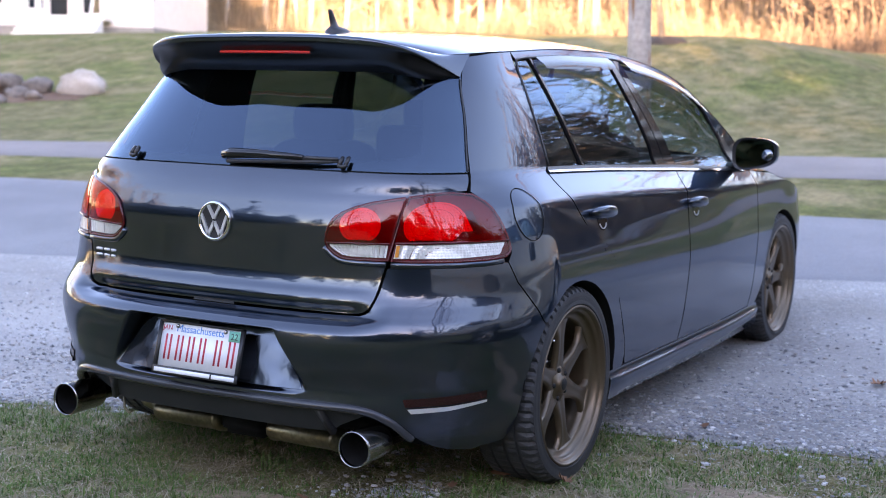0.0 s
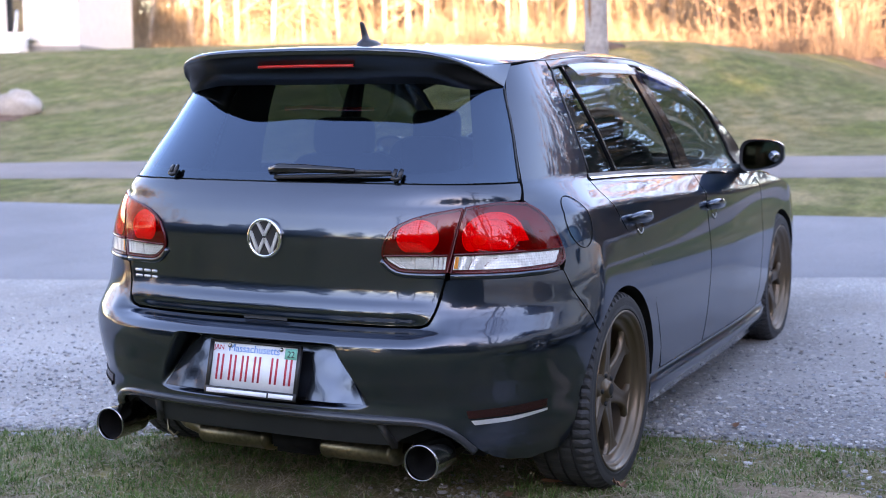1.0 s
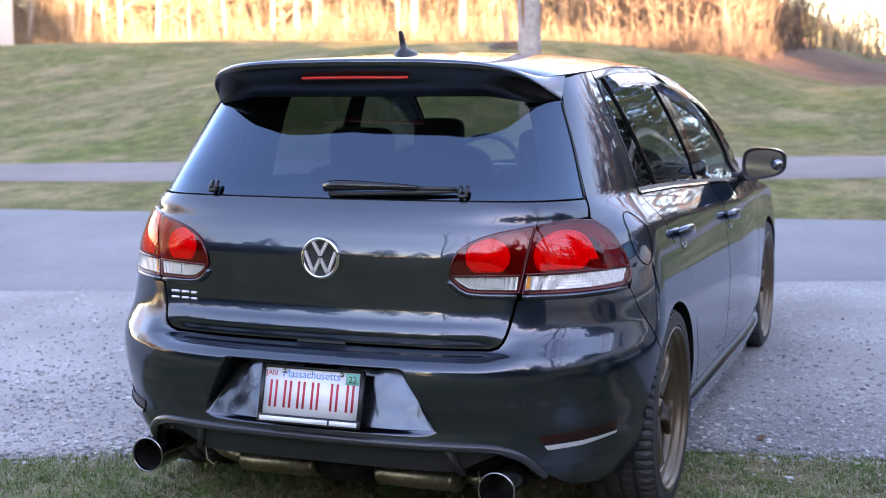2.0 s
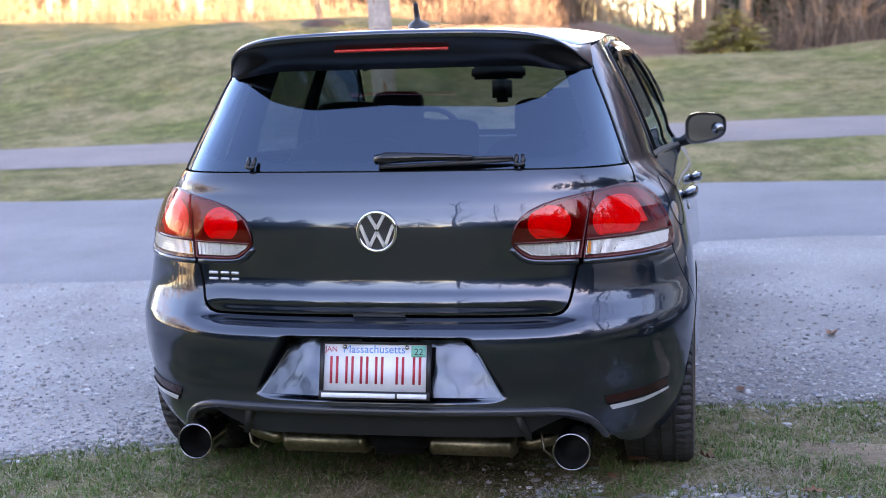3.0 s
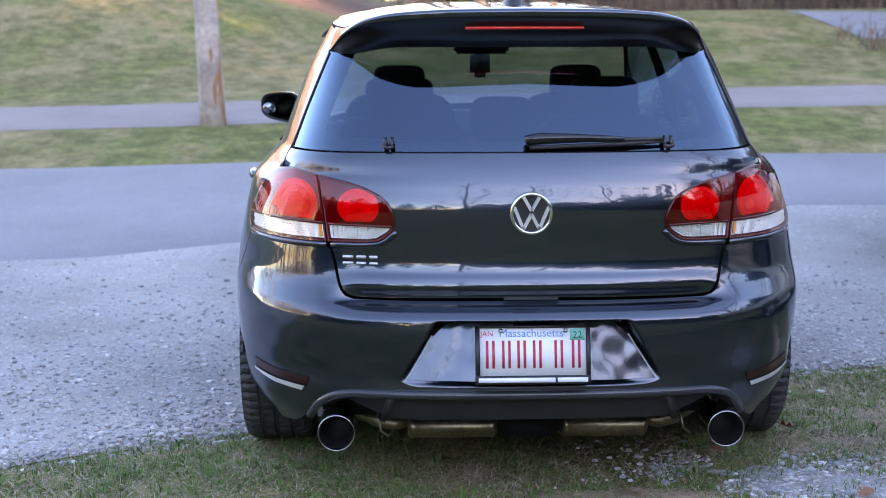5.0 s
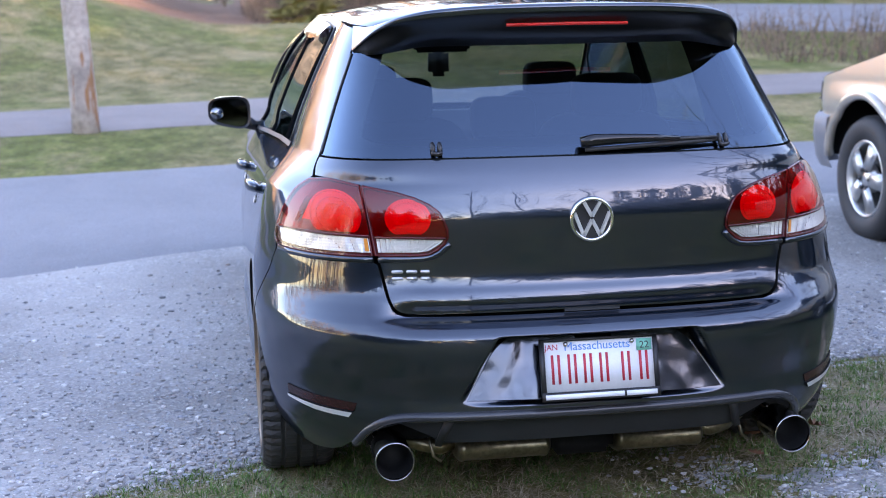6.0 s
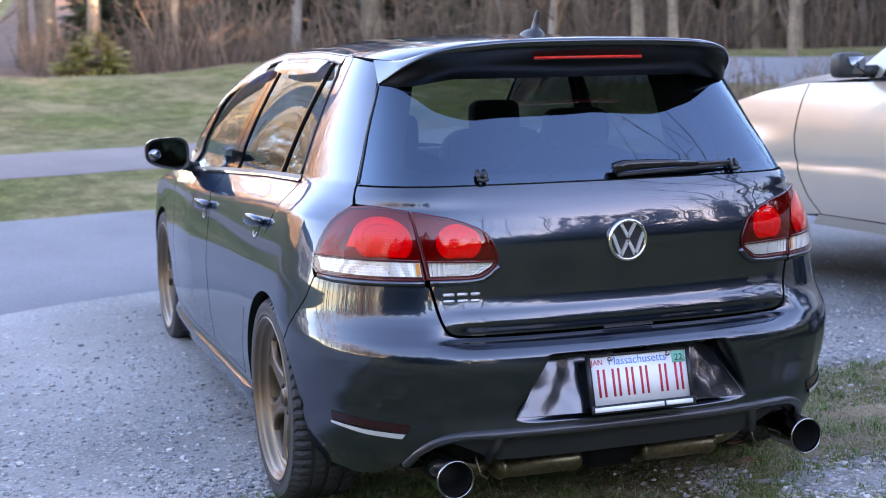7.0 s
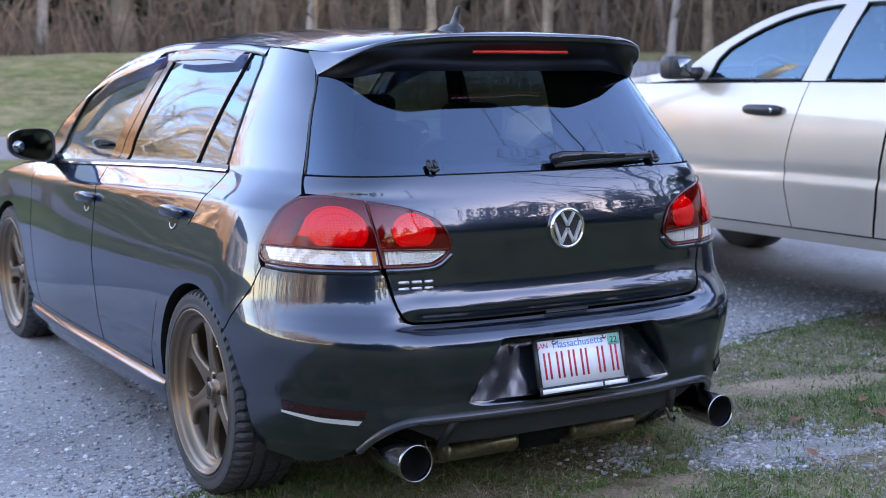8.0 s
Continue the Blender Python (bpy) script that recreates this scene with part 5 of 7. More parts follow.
part("year_sticker", plate_bar(0.102, 0.143, 0.040, 0.071, 0.005, 0.0056), GREENTAG, plate, "green year sticker")
lettering("22", 0.026, 0.110, 0.046, 0.0062, BLACK, plate, "year_print")
for a0, a1 in ((-0.150, 0.060), (0.066, 0.149)):
    part("white_bar", plate_bar(a0, a1, -0.075, -0.062, 0.012, 0.0126), WHITE, pf)
for a in (-0.088, 0.090):
    part("plate_bolt", move(lathe([(0.0, -0.006), (0.005, -0.005), (0.0065, 0.0)], 14, "y"), Matrix.Translation(on_plate(a, 0.066, 0.006))), STEEL, plate)

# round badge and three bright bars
bc = (0, on_skin(0, 0.834, 0).y, 0.834)
badge = part("badge", lathe([(0.060, 0.004), (0.060, -0.006), (0.057, -0.011), (0.053, -0.012), (0.050, -0.009), (0.0495, -0.004)], 48, "y", bc), CHROME, tailgate, "round chrome badge on a dark dish")
part("badge_dish", lathe([(0.050, -0.005), (0.03, -0.004), (0.0, -0.003)], 48, "y", bc), BLACK, badge)


def badge_bar(p, q, w=0.0045):
    a, b = Vector((p[0], 0, p[1])), Vector((q[0], 0, q[1]))
    d = (b - a).normalized()
    n = Vector((-d.z, 0, d.x)) * w
    o = Vector(bc)
    vs = [tuple(o + v + Vector((0, y, 0))) for y in (-0.004, -0.010) for v in (a - n, a + n, b + n, b - n)]
    return vs, [(4, 5, 6, 7), (0, 1, 5, 4), (1, 2, 6, 5), (2, 3, 7, 6), (3, 0, 4, 7)]


for p, q in (((-0.047, 0.018), (-0.022, -0.043)), ((-0.022, -0.043), (0.0, -0.001)), ((0.0, -0.001), (0.022, -0.043)), ((0.022, -0.043), (0.047, 0.018)), ((-0.022, 0.046), (0.0, 0.008)), ((0.0, 0.008), (0.022, 0.046))):
    part("badge_bar", badge_bar(p, q), SILVER, badge, "", False)
for x0, x1 in ((-0.522, -0.492), (-0.484, -0.456), (-0.448, -0.424)):
    off = on_skin((x0 + x1) / 2, 0.70, 0)
    sl = (on_skin(x1, 0.70, 0).y - on_skin(x0, 0.70, 0).y) / (x1 - x0)
    for z0, z1 in ((0.687, 0.695), (0.705, 0.713)):
        v, f = box(x0, x1, -0.004, 0.004, z0, z1, 0.002)
        part("bright_bar", ([(x, y + off.y + sl * (x - (x0 + x1) / 2) - 0.002, z) for x, y, z in v], f), SILVER, tailgate)

# cabin
def seat(name, x, y, wide, top, head, head_wide):
    st = part(name, cushion(x, y, 0.22 + top / 2, wide, 0.08, top / 2 - 0.22), CLOTH, car)
    part("headrest", cushion(x, y - 0.01, head - 0.075, head_wide, 0.05, 0.075), CLOTH, st)
    for dx in (-0.05, 0.05):
        part("headrest_post", tube([(x + dx, y, top - 0.06), (x + dx, y, head - 0.12)], 0.007, 6), STEEL, st)


for x in (-0.36, 0.36):
    seat("rear_seat", x, 1.19, 0.25, 1.04, 1.17, 0.12)
    seat("front_seat", x, 1.98, 0.24, 1.08, 1.19, 0.105)
seat("rear_middle_seat", 0.0, 1.19, 0.11, 1.0, 1.10, 0.11)
part("parcel_shelf", box(-0.54, 0.54, 0.30, 1.12, 0.955, 0.965, 0.003), CLOTH, car)
part("rear_view_mirror", join(box(-0.12, 0.12, 2.38, 2.41, 1.225, 1.285, 0.012), tube([(0, 2.41, 1.27), (0, 2.45, 1.34)], 0.012, 8)), BLACK, car)
part("mirror_sensor", box(-0.045, 0.045, 2.47, 2.52, 1.12, 1.24, 0.02), BLACK, car)
part("dashboard", box(-0.66, 0.66, 2.70, 3.0, 0.75, 0.955, 0.05), BLACK, car)
part("steering_wheel", move(tube([(0.18 * math.cos(a), 0, 0.18 * math.sin(a)) for a in np.linspace(0, 2 * math.pi, 25)], 0.014, 8, False), Matrix.Translation((-0.36, 2.52, 0.93)) @ Matrix.Rotation(radians(-22), 4, "X")), BLACK, car)


# wheels: tyre with cut tread, six-spoke rim, disc, nuts
def wheel(x, y, z, s):
    c = (x, y, z)
    r, grown, inner = 0.303, 0.2515, 0.2345
    prof = [(0.218, -0.200, 0), (0.240, -0.212, 0), (0.275, -0.214, 0), (r - 0.010, -0.205, 2), (r - 0.001, -0.190, 2), (r, -0.160, 1), (r - 0.007, -0.158, 0), (r - 0.007, -0.150, 0), (r + 0.001, -0.148, 1), (r + 0.001, -0.112, 1), (r - 0.007, -0.110, 0), (r - 0.007, -0.100, 0), (r + 0.001, -0.098, 1),
            (r + 0.001, -0.066, 1), (r - 0.007, -0.064, 0), (r - 0.007, -0.056, 0), (r, -0.054, 1), (r - 0.001, -0.024, 2), (r - 0.009, -0.010, 2), (0.284, -0.0015, 0), (0.272, 0.0, 0), (0.256, -0.0005, 0), (0.248, 0.001, 0), (0.244, 0.001, 0), (0.240, -0.004, 0), (0.2345, -0.010, 0)]
    n = 180
    vs, fs = [], []
    for rr, h, cut in prof:
        for k in range(n):
            q = rr - (0.009 if cut == 2 and k % 3 == 0 else 0.003 if cut == 1 and k % 3 == 0 else 0)
            q = grown + (q - inner) * (TYRE - grown) / (r - inner)
            a = 2 * math.pi * k / n
            vs.append((c[0] + s * h, c[1] + q * math.cos(a), c[2] + q * math.sin(a)))
    for i in range(len(prof) - 1):
        for k in range(n):
            fs.append((i * n + k, i * n + (k + 1) % n, (i + 1) * n + (k + 1) % n, (i + 1) * n + k))
    root = part("wheel", (vs, fs), RUBBER, car, "low-profile black tyre on a bronze six-spoke rim", False)
    rim = lathe([(a, s * b) for a, b in ((0.2515, -0.012), (0.2562, -0.004), (0.2556, 0.0), (0.2520, 0.002), (0.2475, -0.001), (0.2440, -0.010), (0.2415, -0.013), (0.2365, -0.015), (0.2320, -0.022), (0.2290, -0.034), (0.2160, -0.037), (0.2090, -0.042), (0.2060, -0.060), (0.2020, -0.19))], 72, "x", c)
    rm = part("rim", rim, BRONZE, root, "bronze alloy rim with a polished lip")
    for k in range(6):
        a = 2 * math.pi * k / 6 + (0.14 if s > 0 else 0.04) + 0.35 * (y > 2)
        sv2, sf = [], []
        st = [(0.030, 0.042, -0.052), (0.055, 0.038, -0.049), (0.085, 0.029, -0.045), (0.120, 0.0235, -0.041), (0.150, 0.0235, -0.039), (0.172, 0.029, -0.038), (0.190, 0.042, -0.038), (0.203, 0.060, -0.039), (0.216, 0.082, -0.042)]
        for rr, hw, dep in st:
            for t, e in ((-1, -0.020), (-1.0, -0.005), (-0.72, 0.0), (-0.25, -0.004), (0.25, -0.004), (0.72, 0.0), (1.0, -0.005), (1, -0.020)):
                sv2.append((s * (dep + e), t * hw, rr))
        m2 = len(st)
        sf = [(i * 8 + k2, i * 8 + k2 + 1, (i + 1) * 8 + k2 + 1, (i + 1) * 8 + k2) for i in range(m2 - 1) for k2 in range(7)]
        part("spoke", move((sv2, sf), Matrix.Translation(c) @ Matrix.Rotation(a, 4, "X")), BRONZE, rm)
    part("hub", lathe([(u, s * v) for u, v in ((0.0, -0.036), (0.024, -0.036), (0.028, -0.040), (0.030, -0.050), (0.062, -0.053), (0.068, -0.060), (0.07, -0.09))], 36, "x", c), BRONZE, rm)
    part("centre_cap", lathe([(u, s * v) for u, v in ((0.0, -0.0345), (0.018, -0.0345), (0.021, -0.037))], 24, "x", c), SOOT, rm)
    for k in range(5):
        a = 2 * math.pi * k / 5 + 0.6
        part("wheel_nut", lathe([(u, s * v) for u, v in ((0.0, -0.045), (0.006, -0.045), (0.008, -0.048), (0.008, -0.060))], 12, "x", (c[0], c[1] + 0.047 * math.cos(a), c[2] + 0.047 * math.sin(a))), SOOT, rm)
    part("brake_disc", lathe([(u, s * v) for u, v in ((0.06, -0.085), (0.075, -0.10), (0.145, -0.10), (0.145, -0.12), (0.08, -0.12))], 40, "x", c), STEEL, root)
    part("brake_caliper", move(box(-0.05, 0.0, -0.035, 0.035, 0.10, 0.165, 0.012), Matrix.Translation((c[0] - s * 0.085 + (0.05 if s < 0 else 0), c[1], c[2])) @ Matrix.Rotation(radians(70 if y < 2 else -110), 4, "X")), SOOT, root)
    part("valve", tube([(c[0] - s * 0.03, c[1] + 0.20 * math.cos(2.2), c[2] + 0.20 * math.sin(2.2)), (c[0] - s * 0.022, c[1] + 0.195 * math.cos(2.2), c[2] + 0.195 * math.sin(2.2))], 0.004, 6), CHROME, rm)


for s in (1, -1):
    wheel(s * 0.862, RW, WZ, s)
    wheel(s * 0.826, FW, FZ, s)


# ---- the pickup ----
TX = 2.65          # the pickup's near side
TG = 0.075         # ground under its front wheels
truck = thing("pickup_truck", 3.55, 2.0, 0.03, "champagne silver crew cab pickup truck parked on the gravel", "truck")
T_W = curve([(0.38, 0.06), (0.50, 0.02), (0.62, 0.005), (0.74, 0.0), (0.755, 0.006), (0.785, 0.012), (0.80, 0.004), (0.95, 0.01), (1.10, 0.03), (1.21, 0.06), (1.25, 0.075), (1.40, 0.14), (1.60, 0.25), (1.70, 0.34)])


def truck_side(y, z):
    """The pickup's near side, with a swelling over the front wheel and a rounded nose."""
    x = TX + T_W(z)
    x -= 0.035 * math.exp(-((y - 3.87) / 0.40) ** 2) * smoothstep(0.98, 0.85, z) * smoothstep(0.42, 0.62, z)
    if y > 4.35:
        x += 0.85 * (1 - (1 - min((y - 4.35) / 0.45, 1.0) ** 2.6) ** (1 / 2.6))
    if z < 1.2:
        x += 0.03 * smoothstep(3.0, 4.3, y)
    return x


def tside(y, z):
    e = 0.006
    p = Vector((truck_side(y, z), y, z))
    a = Vector((truck_side(y + e, z), y + e, z)) - Vector((truck_side(y - e, z), y - e, z))
    b = Vector((truck_side(y, z + e), y, z + e)) - Vector((truck_side(y, z - e), y, z - e))
    n = b.cross(a)
    n.normalize()
    return p, -n if n.x > 0 else n


def tpanel(low, high, left, right, nu=30, nv=30, d=0.0, gap=0.003, skirt=0.02):
    def f(y, z):
        p, n = tside(y, z)
        return p + n * d, n
    return coons(low, high, left, right, nu, nv, f, gap, skirt)


TC = 3.55          # the pickup's middle line


def tmirror(geo):
    return [(2 * TC - x, y, z) for x, y, z in geo[0]], [tuple(reversed(f)) for f in geo[1]]


WB, FY, TR = 3.33, 3.87, 0.36
T1 = rounded([(1.85, 0.50), (1.905, 0.76), (1.88, 0.93), (1.80, 1.225)], 1)
T2 = rounded([(1.33, 0.50), (1.31, 0.64), (1.30, 0.80), (1.27, 1.0), (1.23, 1.225)], 1)
T0 = rounded([(2.98, 0.50), (3.13, 0.63), (3.235, 0.87), (3.205, 1.08), (3.16, 1.21)], 1)
arch_f = [(FY + 0.50 * math.cos(radians(a)), 0.40 + 0.49 * math.sin(radians(a))) for a in np.linspace(172, 12, 22)]
for flip in (False, True):
    f = tmirror if flip else (lambda g: g)
    d1 = part("front_door", f(tpanel([(1.856, 0.50), (2.975, 0.50)], [(1.806, 1.225), (3.15, 1.21)], T1, T0)), TRUCKPAINT, truck)
    d2 = part("rear_door", f(tpanel([(1.335, 0.50), (1.845, 0.50)], [(1.235, 1.225), (1.795, 1.225)], T2, T1)), TRUCKPAINT, truck)
    part("front_wing", f(tpanel([(2.985, 0.50), (3.37, 0.46)] + arch_f + [(4.40, 0.60), (4.60, 0.62)], [(3.165, 1.205), (3.6, 1.16), (4.1, 1.06), (4.45, 0.99), (4.60, 0.965)], [(y + 0.006, z) for y, z in T0], [(4.60, 0.62), (4.60, 0.965)], 60, 30)), TRUCKPAINT, truck)
    part("bed_side", f(tpanel([(-1.5, 0.50), (-0.03, 0.50), (0.04, 0.8), (0.45, 0.95), (0.88, 0.8), (0.97, 0.50), (1.322, 0.50)], [(-1.5, 1.2), (1.226, 1.2)], [(-1.5, 0.5), (-1.5, 1.2)], [(1.322, 0.5), (1.302, 0.64), (1.292, 0.80), (1.262, 1.0), (1.226, 1.2)], 40, 20)), TRUCKPAINT, truck)
    part("cab_pillar_sheet", f(tpanel([(1.22, 1.23), (1.33, 1.23)], [(1.22, 1.64), (1.275, 1.64)], [(1.22, 1.23), (1.22, 1.64)], [(1.33, 1.23), (1.275, 1.64)], 4, 12, 0, 0)), TRUCKPAINT, truck)
    part("sill", f(tpanel([(-0.1 + 1.3, 0.43), (3.1, 0.43)], [(1.2, 0.495), (3.02, 0.495)], [(1.2, 0.43), (1.2, 0.495)], [(3.1, 0.43), (3.02, 0.495)], 20, 5, -0.01)), TRUCKPAINT, truck)
    flare = tube([tside(y, z)[0] + tside(y, z)[1] * 0.004 for y, z in [(FY + 0.505 * math.cos(radians(a)), 0.40 + 0.50 * math.sin(radians(a))) for a in np.linspace(188, 14, 26)]], 0.028, 8)
    part("wheel_flare", f(flare), TRUCKPAINT, truck)
    # door frames and glass
    win1 = (rounded([(2.545, 1.235), (2.50, 1.375), (2.31, 1.478), (2.12, 1.548), (1.92, 1.59), (1.76, 1.603)], 1), [(2.545, 1.235), (1.862, 1.235)], [(1.862, 1.235), (1.76, 1.603)])
    part("front_window", f(tpanel([(1.862, 1.236), (2.545, 1.236)], list(reversed(win1[0])), win1[2], [(2.545, 1.236), (2.545, 1.2361)], 20, 14, -0.01, 0, 0)), TINT_T, d1).visible_shadow = False
    part("rear_window", f(tpanel([(1.335, 1.236), (1.695, 1.236)], [(1.29, 1.60), (1.61, 1.604)], [(1.335, 1.236), (1.29, 1.60)], [(1.695, 1.236), (1.61, 1.604)], 12, 14, -0.01, 0, 0)), TINT_T, d2).visible_shadow = False
    frame_top = rounded([(2.80, 1.23), (2.66, 1.36), (2.50, 1.445), (2.28, 1.55), (2.07, 1.61), (1.90, 1.632), (1.5, 1.64), (1.26, 1.64)], 1)
    part("cab_frame", f(tpanel([(2.56, 1.232)] + [(y, z) for y, z in win1[0][1:]] + [(1.60, 1.612), (1.285, 1.61)], frame_top, [(2.56, 1.232), (2.80, 1.23)], [(1.285, 1.61), (1.26, 1.64)], 50, 4, 0.0, 0, 0.02)), TRUCKPAINT, truck)
    part("cab_pillar", f(tpanel([(1.698, 1.23), (1.858, 1.23)], [(1.612, 1.61), (1.755, 1.61)], [(1.698, 1.23), (1.612, 1.61)], [(1.858, 1.23), (1.755, 1.61)], 6, 12, 0.0, 0, 0.02)), TRUCKPAINT, truck)
    seals = join(tube([tside(y, z)[0] for y, z in win1[0]] + [tside(1.862, 1.236)[0], tside(2.545, 1.236)[0]], 0.007, 6), tube([tside(y, z)[0] for y, z in [(1.335, 1.236), (1.29, 1.60), (1.61, 1.604), (1.695, 1.236), (1.335, 1.236)]], 0.007, 6))
    part("window_seal", f(seals), BLACK, truck)
    hp = [tside(y, 1.083)[0] + Vector((-0.012 - 0.016 * math.sin(math.pi * i / 8), 0, 0)) for i, y in enumerate(np.linspace(1.945, 2.20, 9))]
    hnd = part("door_handle", f(move(tube([(x, y, z) for x, y, z in hp], [0.018, 0.026, 0.027, 0.027, 0.027, 0.027, 0.027, 0.026, 0.018], 10), Matrix.Identity(4))), BLACK, d1, "black plastic door handle")
    part("lock_cylinder", f(lathe([(0.0, -0.004), (0.011, -0.004), (0.011, 0.02)], 16, "x", (tside(1.99, 1.083)[0].x - 0.042, 1.985, 1.083))), CHROME, hnd)
    # mirror
    mv, mf = cushion(TX - 0.065, 2.655, 1.30, 0.082, 0.055, 0.066)
    mr = part("door_mirror", f(join((mv, mf), box(TX - 0.02, TX + 0.10, 2.60, 2.67, 1.235, 1.30, 0.012))), BLACK, truck)
    part("mirror_glass", f(move(box(-0.052, 0.052, -0.004, 0.004, -0.044, 0.044, 0.003), Matrix.Translation((TX - 0.065, 2.6, 1.30)) @ Matrix.Rotation(radians(4), 4, "X") @ Matrix.Rotation(radians(-14), 4, "Z"))), MIRROR, mr)
    # bumper corner and lamp
    bp = []
    for z in (0.44, 0.50, 0.64, 0.74, 0.77):
        for y in np.linspace(4.33, 4.78, 14):
            k = {0.44: 0.03, 0.50: 0.0, 0.64: -0.02, 0.74: -0.012, 0.77: 0.02}[z]
            bp.append((truck_side(min(y, 4.78) - 0.06, 0.7) + k + 0.0, y, z))
    part("front_bumper", f((bp, [(j * 14 + i, j * 14 + i + 1, (j + 1) * 14 + i + 1, (j + 1) * 14 + i) for j in range(4) for i in range(13)])), TRUCKGREY, truck)
    part("turn_signal", f(tpanel([(4.56, 0.83), (4.64, 0.84)], [(4.53, 0.95), (4.60, 0.955)], [(4.56, 0.83), (4.53, 0.95)], [(4.64, 0.84), (4.60, 0.955)], 6, 8, 0.006)), AMBER, truck)
    # wheels
    for wy, gz in ((FY, TG), (FY - WB, 0.0)):
        c = (TX + 0.02, wy, gz + TR - 0.01)
        tyre = part("wheel", f(lathe([(0.215, 0.03), (0.23, 0.0), (0.29, -0.012), (0.335, 0.0), (TR, 0.04), (TR, 0.19), (0.33, 0.23), (0.22, 0.22)], 48, "x", c)), RUBBER, truck, "black all-terrain tyre on a silver alloy rim")
        spokes = []
        for k in range(5):
            a = 2 * math.pi * k / 5 + 0.35
            sp = box(-0.028, 0.0, -0.040, 0.040, 0.05, 0.205, 0.01)
            sp = [(x + 0.02 + 0.02 * (z / 0.2), y * (0.75 + 0.6 * z / 0.2), z) for x, y, z in sp[0]], sp[1]
            spokes.append(move(sp, Matrix.Translation(c) @ Matrix.Rotation(a, 4, "X")))
        hubg = lathe([(0.0, 0.005), (0.03, 0.005), (0.045, 0.015), (0.075, 0.02), (0.08, 0.06)], 24, "x", c)
        rimg = lathe([(0.222, 0.008), (0.214, 0.002), (0.204, 0.012), (0.195, 0.04), (0.19, 0.18)], 48, "x", c)
        nuts = [lathe([(0.0, 0.0), (0.013, 0.0), (0.013, 0.03)], 10, "x", (c[0] - 0.002, c[1] + 0.057 * math.cos(q), c[2] + 0.057 * math.sin(q))) for q in [2 * math.pi * k / 6 for k in range(6)]]
        part("rim", f(join(rimg, hubg, *spokes)), ALLOY, tyre, "silver five-spoke alloy rim")
        for nut in nuts:
            part("wheel_nut", f(nut), BLACK, tyre)
        part("brake_drum", f(lathe([(0.0, 0.07), (0.17, 0.07), (0.19, 0.16)], 24, "x", c)), SOOT, tyre)
# bonnet, roof, windscreen, underside
bon = []
for y in np.linspace(2.85, 4.68, 22):
    ze = float(np.interp(y, [2.85, 3.16, 3.6, 4.1, 4.45, 4.7], [1.225, 1.208, 1.163, 1.063, 0.993, 0.93]))
    xe = truck_side(min(y, 4.6), ze)
    for q in np.linspace(-1, 1, 25):
        a = abs(q)
        bulge = 0.055 * smoothstep(0.86, 0.70, a) * smoothstep(4.65, 4.2, y) + 0.03 * (1 - a * a)
        bon.append((TC + q * (TC - xe), y, ze + bulge - 0.10 * smoothstep(4.45, 4.7, y)))
part("bonnet", (bon, [(j * 25 + i, j * 25 + i + 1, (j + 1) * 25 + i + 1, (j + 1) * 25 + i) for j in range(21) for i in range(24)]), TRUCKPAINT, truck, "champagne bonnet with a raised middle")
rf = []
for y, z in zip(np.linspace(1.2, 2.12, 12), [1.62, 1.645, 1.65, 1.65, 1.65, 1.65, 1.65, 1.648, 1.645, 1.638, 1.625, 1.60]):
    xe = truck_side(y, min(z, 1.64)) - 0.004
    rf += [(TC + q * (TC - xe), y, z - 0.012 + 0.05 * (1 - abs(q) ** 3)) for q in np.linspace(-1, 1, 21)]
part("cab_roof", (rf, [(j * 21 + i, j * 21 + i + 1, (j + 1) * 21 + i + 1, (j + 1) * 21 + i) for j in range(11) for i in range(20)]), TRUCKPAINT, truck)
ws = []
for v in np.linspace(0, 1, 8):
    y, z = 2.14 + 0.68 * v, 1.625 - 0.40 * v + 0.03 * math.sin(math.pi * v)
    xe = truck_side(2.5, z) + 0.03
    ws += [(TC + q * (TC - xe), y + 0.10 * (1 - q * q), z + 0.02 * (1 - q * q)) for q in np.linspace(-1, 1, 13)]
part("windscreen", (ws, [(j * 13 + i, j * 13 + i + 1, (j + 1) * 13 + i + 1, (j + 1) * 13 + i) for j in range(7) for i in range(12)]), TINT_T, truck).visible_shadow = False
part("underbody", join(box(TX + 0.34, 2 * TC - TX - 0.34, -1.4, 4.4, 0.42, 0.56, 0.03), box(TX + 0.10, 2 * TC - TX - 0.10, 1.0, 3.2, 0.5, 0.9, 0.02), box(TX + 0.16, 2 * TC - TX - 0.16, 4.3, 4.6, 0.5, 0.9, 0.02)), GAP, truck)
part("rear_cab_wall", box(TX + 0.16, 2 * TC - TX - 0.16, 1.18, 1.22, 0.9, 1.62, 0.01), TRUCKPAINT, truck)
part("tailgate", box(TX + 0.04, 2 * TC - TX - 0.04, -1.55, -1.49, 0.55, 1.2, 0.015), TRUCKPAINT, truck)
for x in (TC - 0.36, TC + 0.36):
    part("seat", join(box(x - 0.24, x + 0.24, 1.85, 2.0, 0.8, 1.38, 0.05), box(x - 0.12, x + 0.12, 1.82, 1.92, 1.38, 1.52, 0.04), box(x - 0.25, x + 0.25, 1.9, 2.4, 0.75, 0.92, 0.05)), CLOTH, truck)
part("dashboard", box(TX + 0.14, 2 * TC - TX - 0.14, 2.62, 2.9, 0.85, 1.22, 0.05), BLACK, truck)
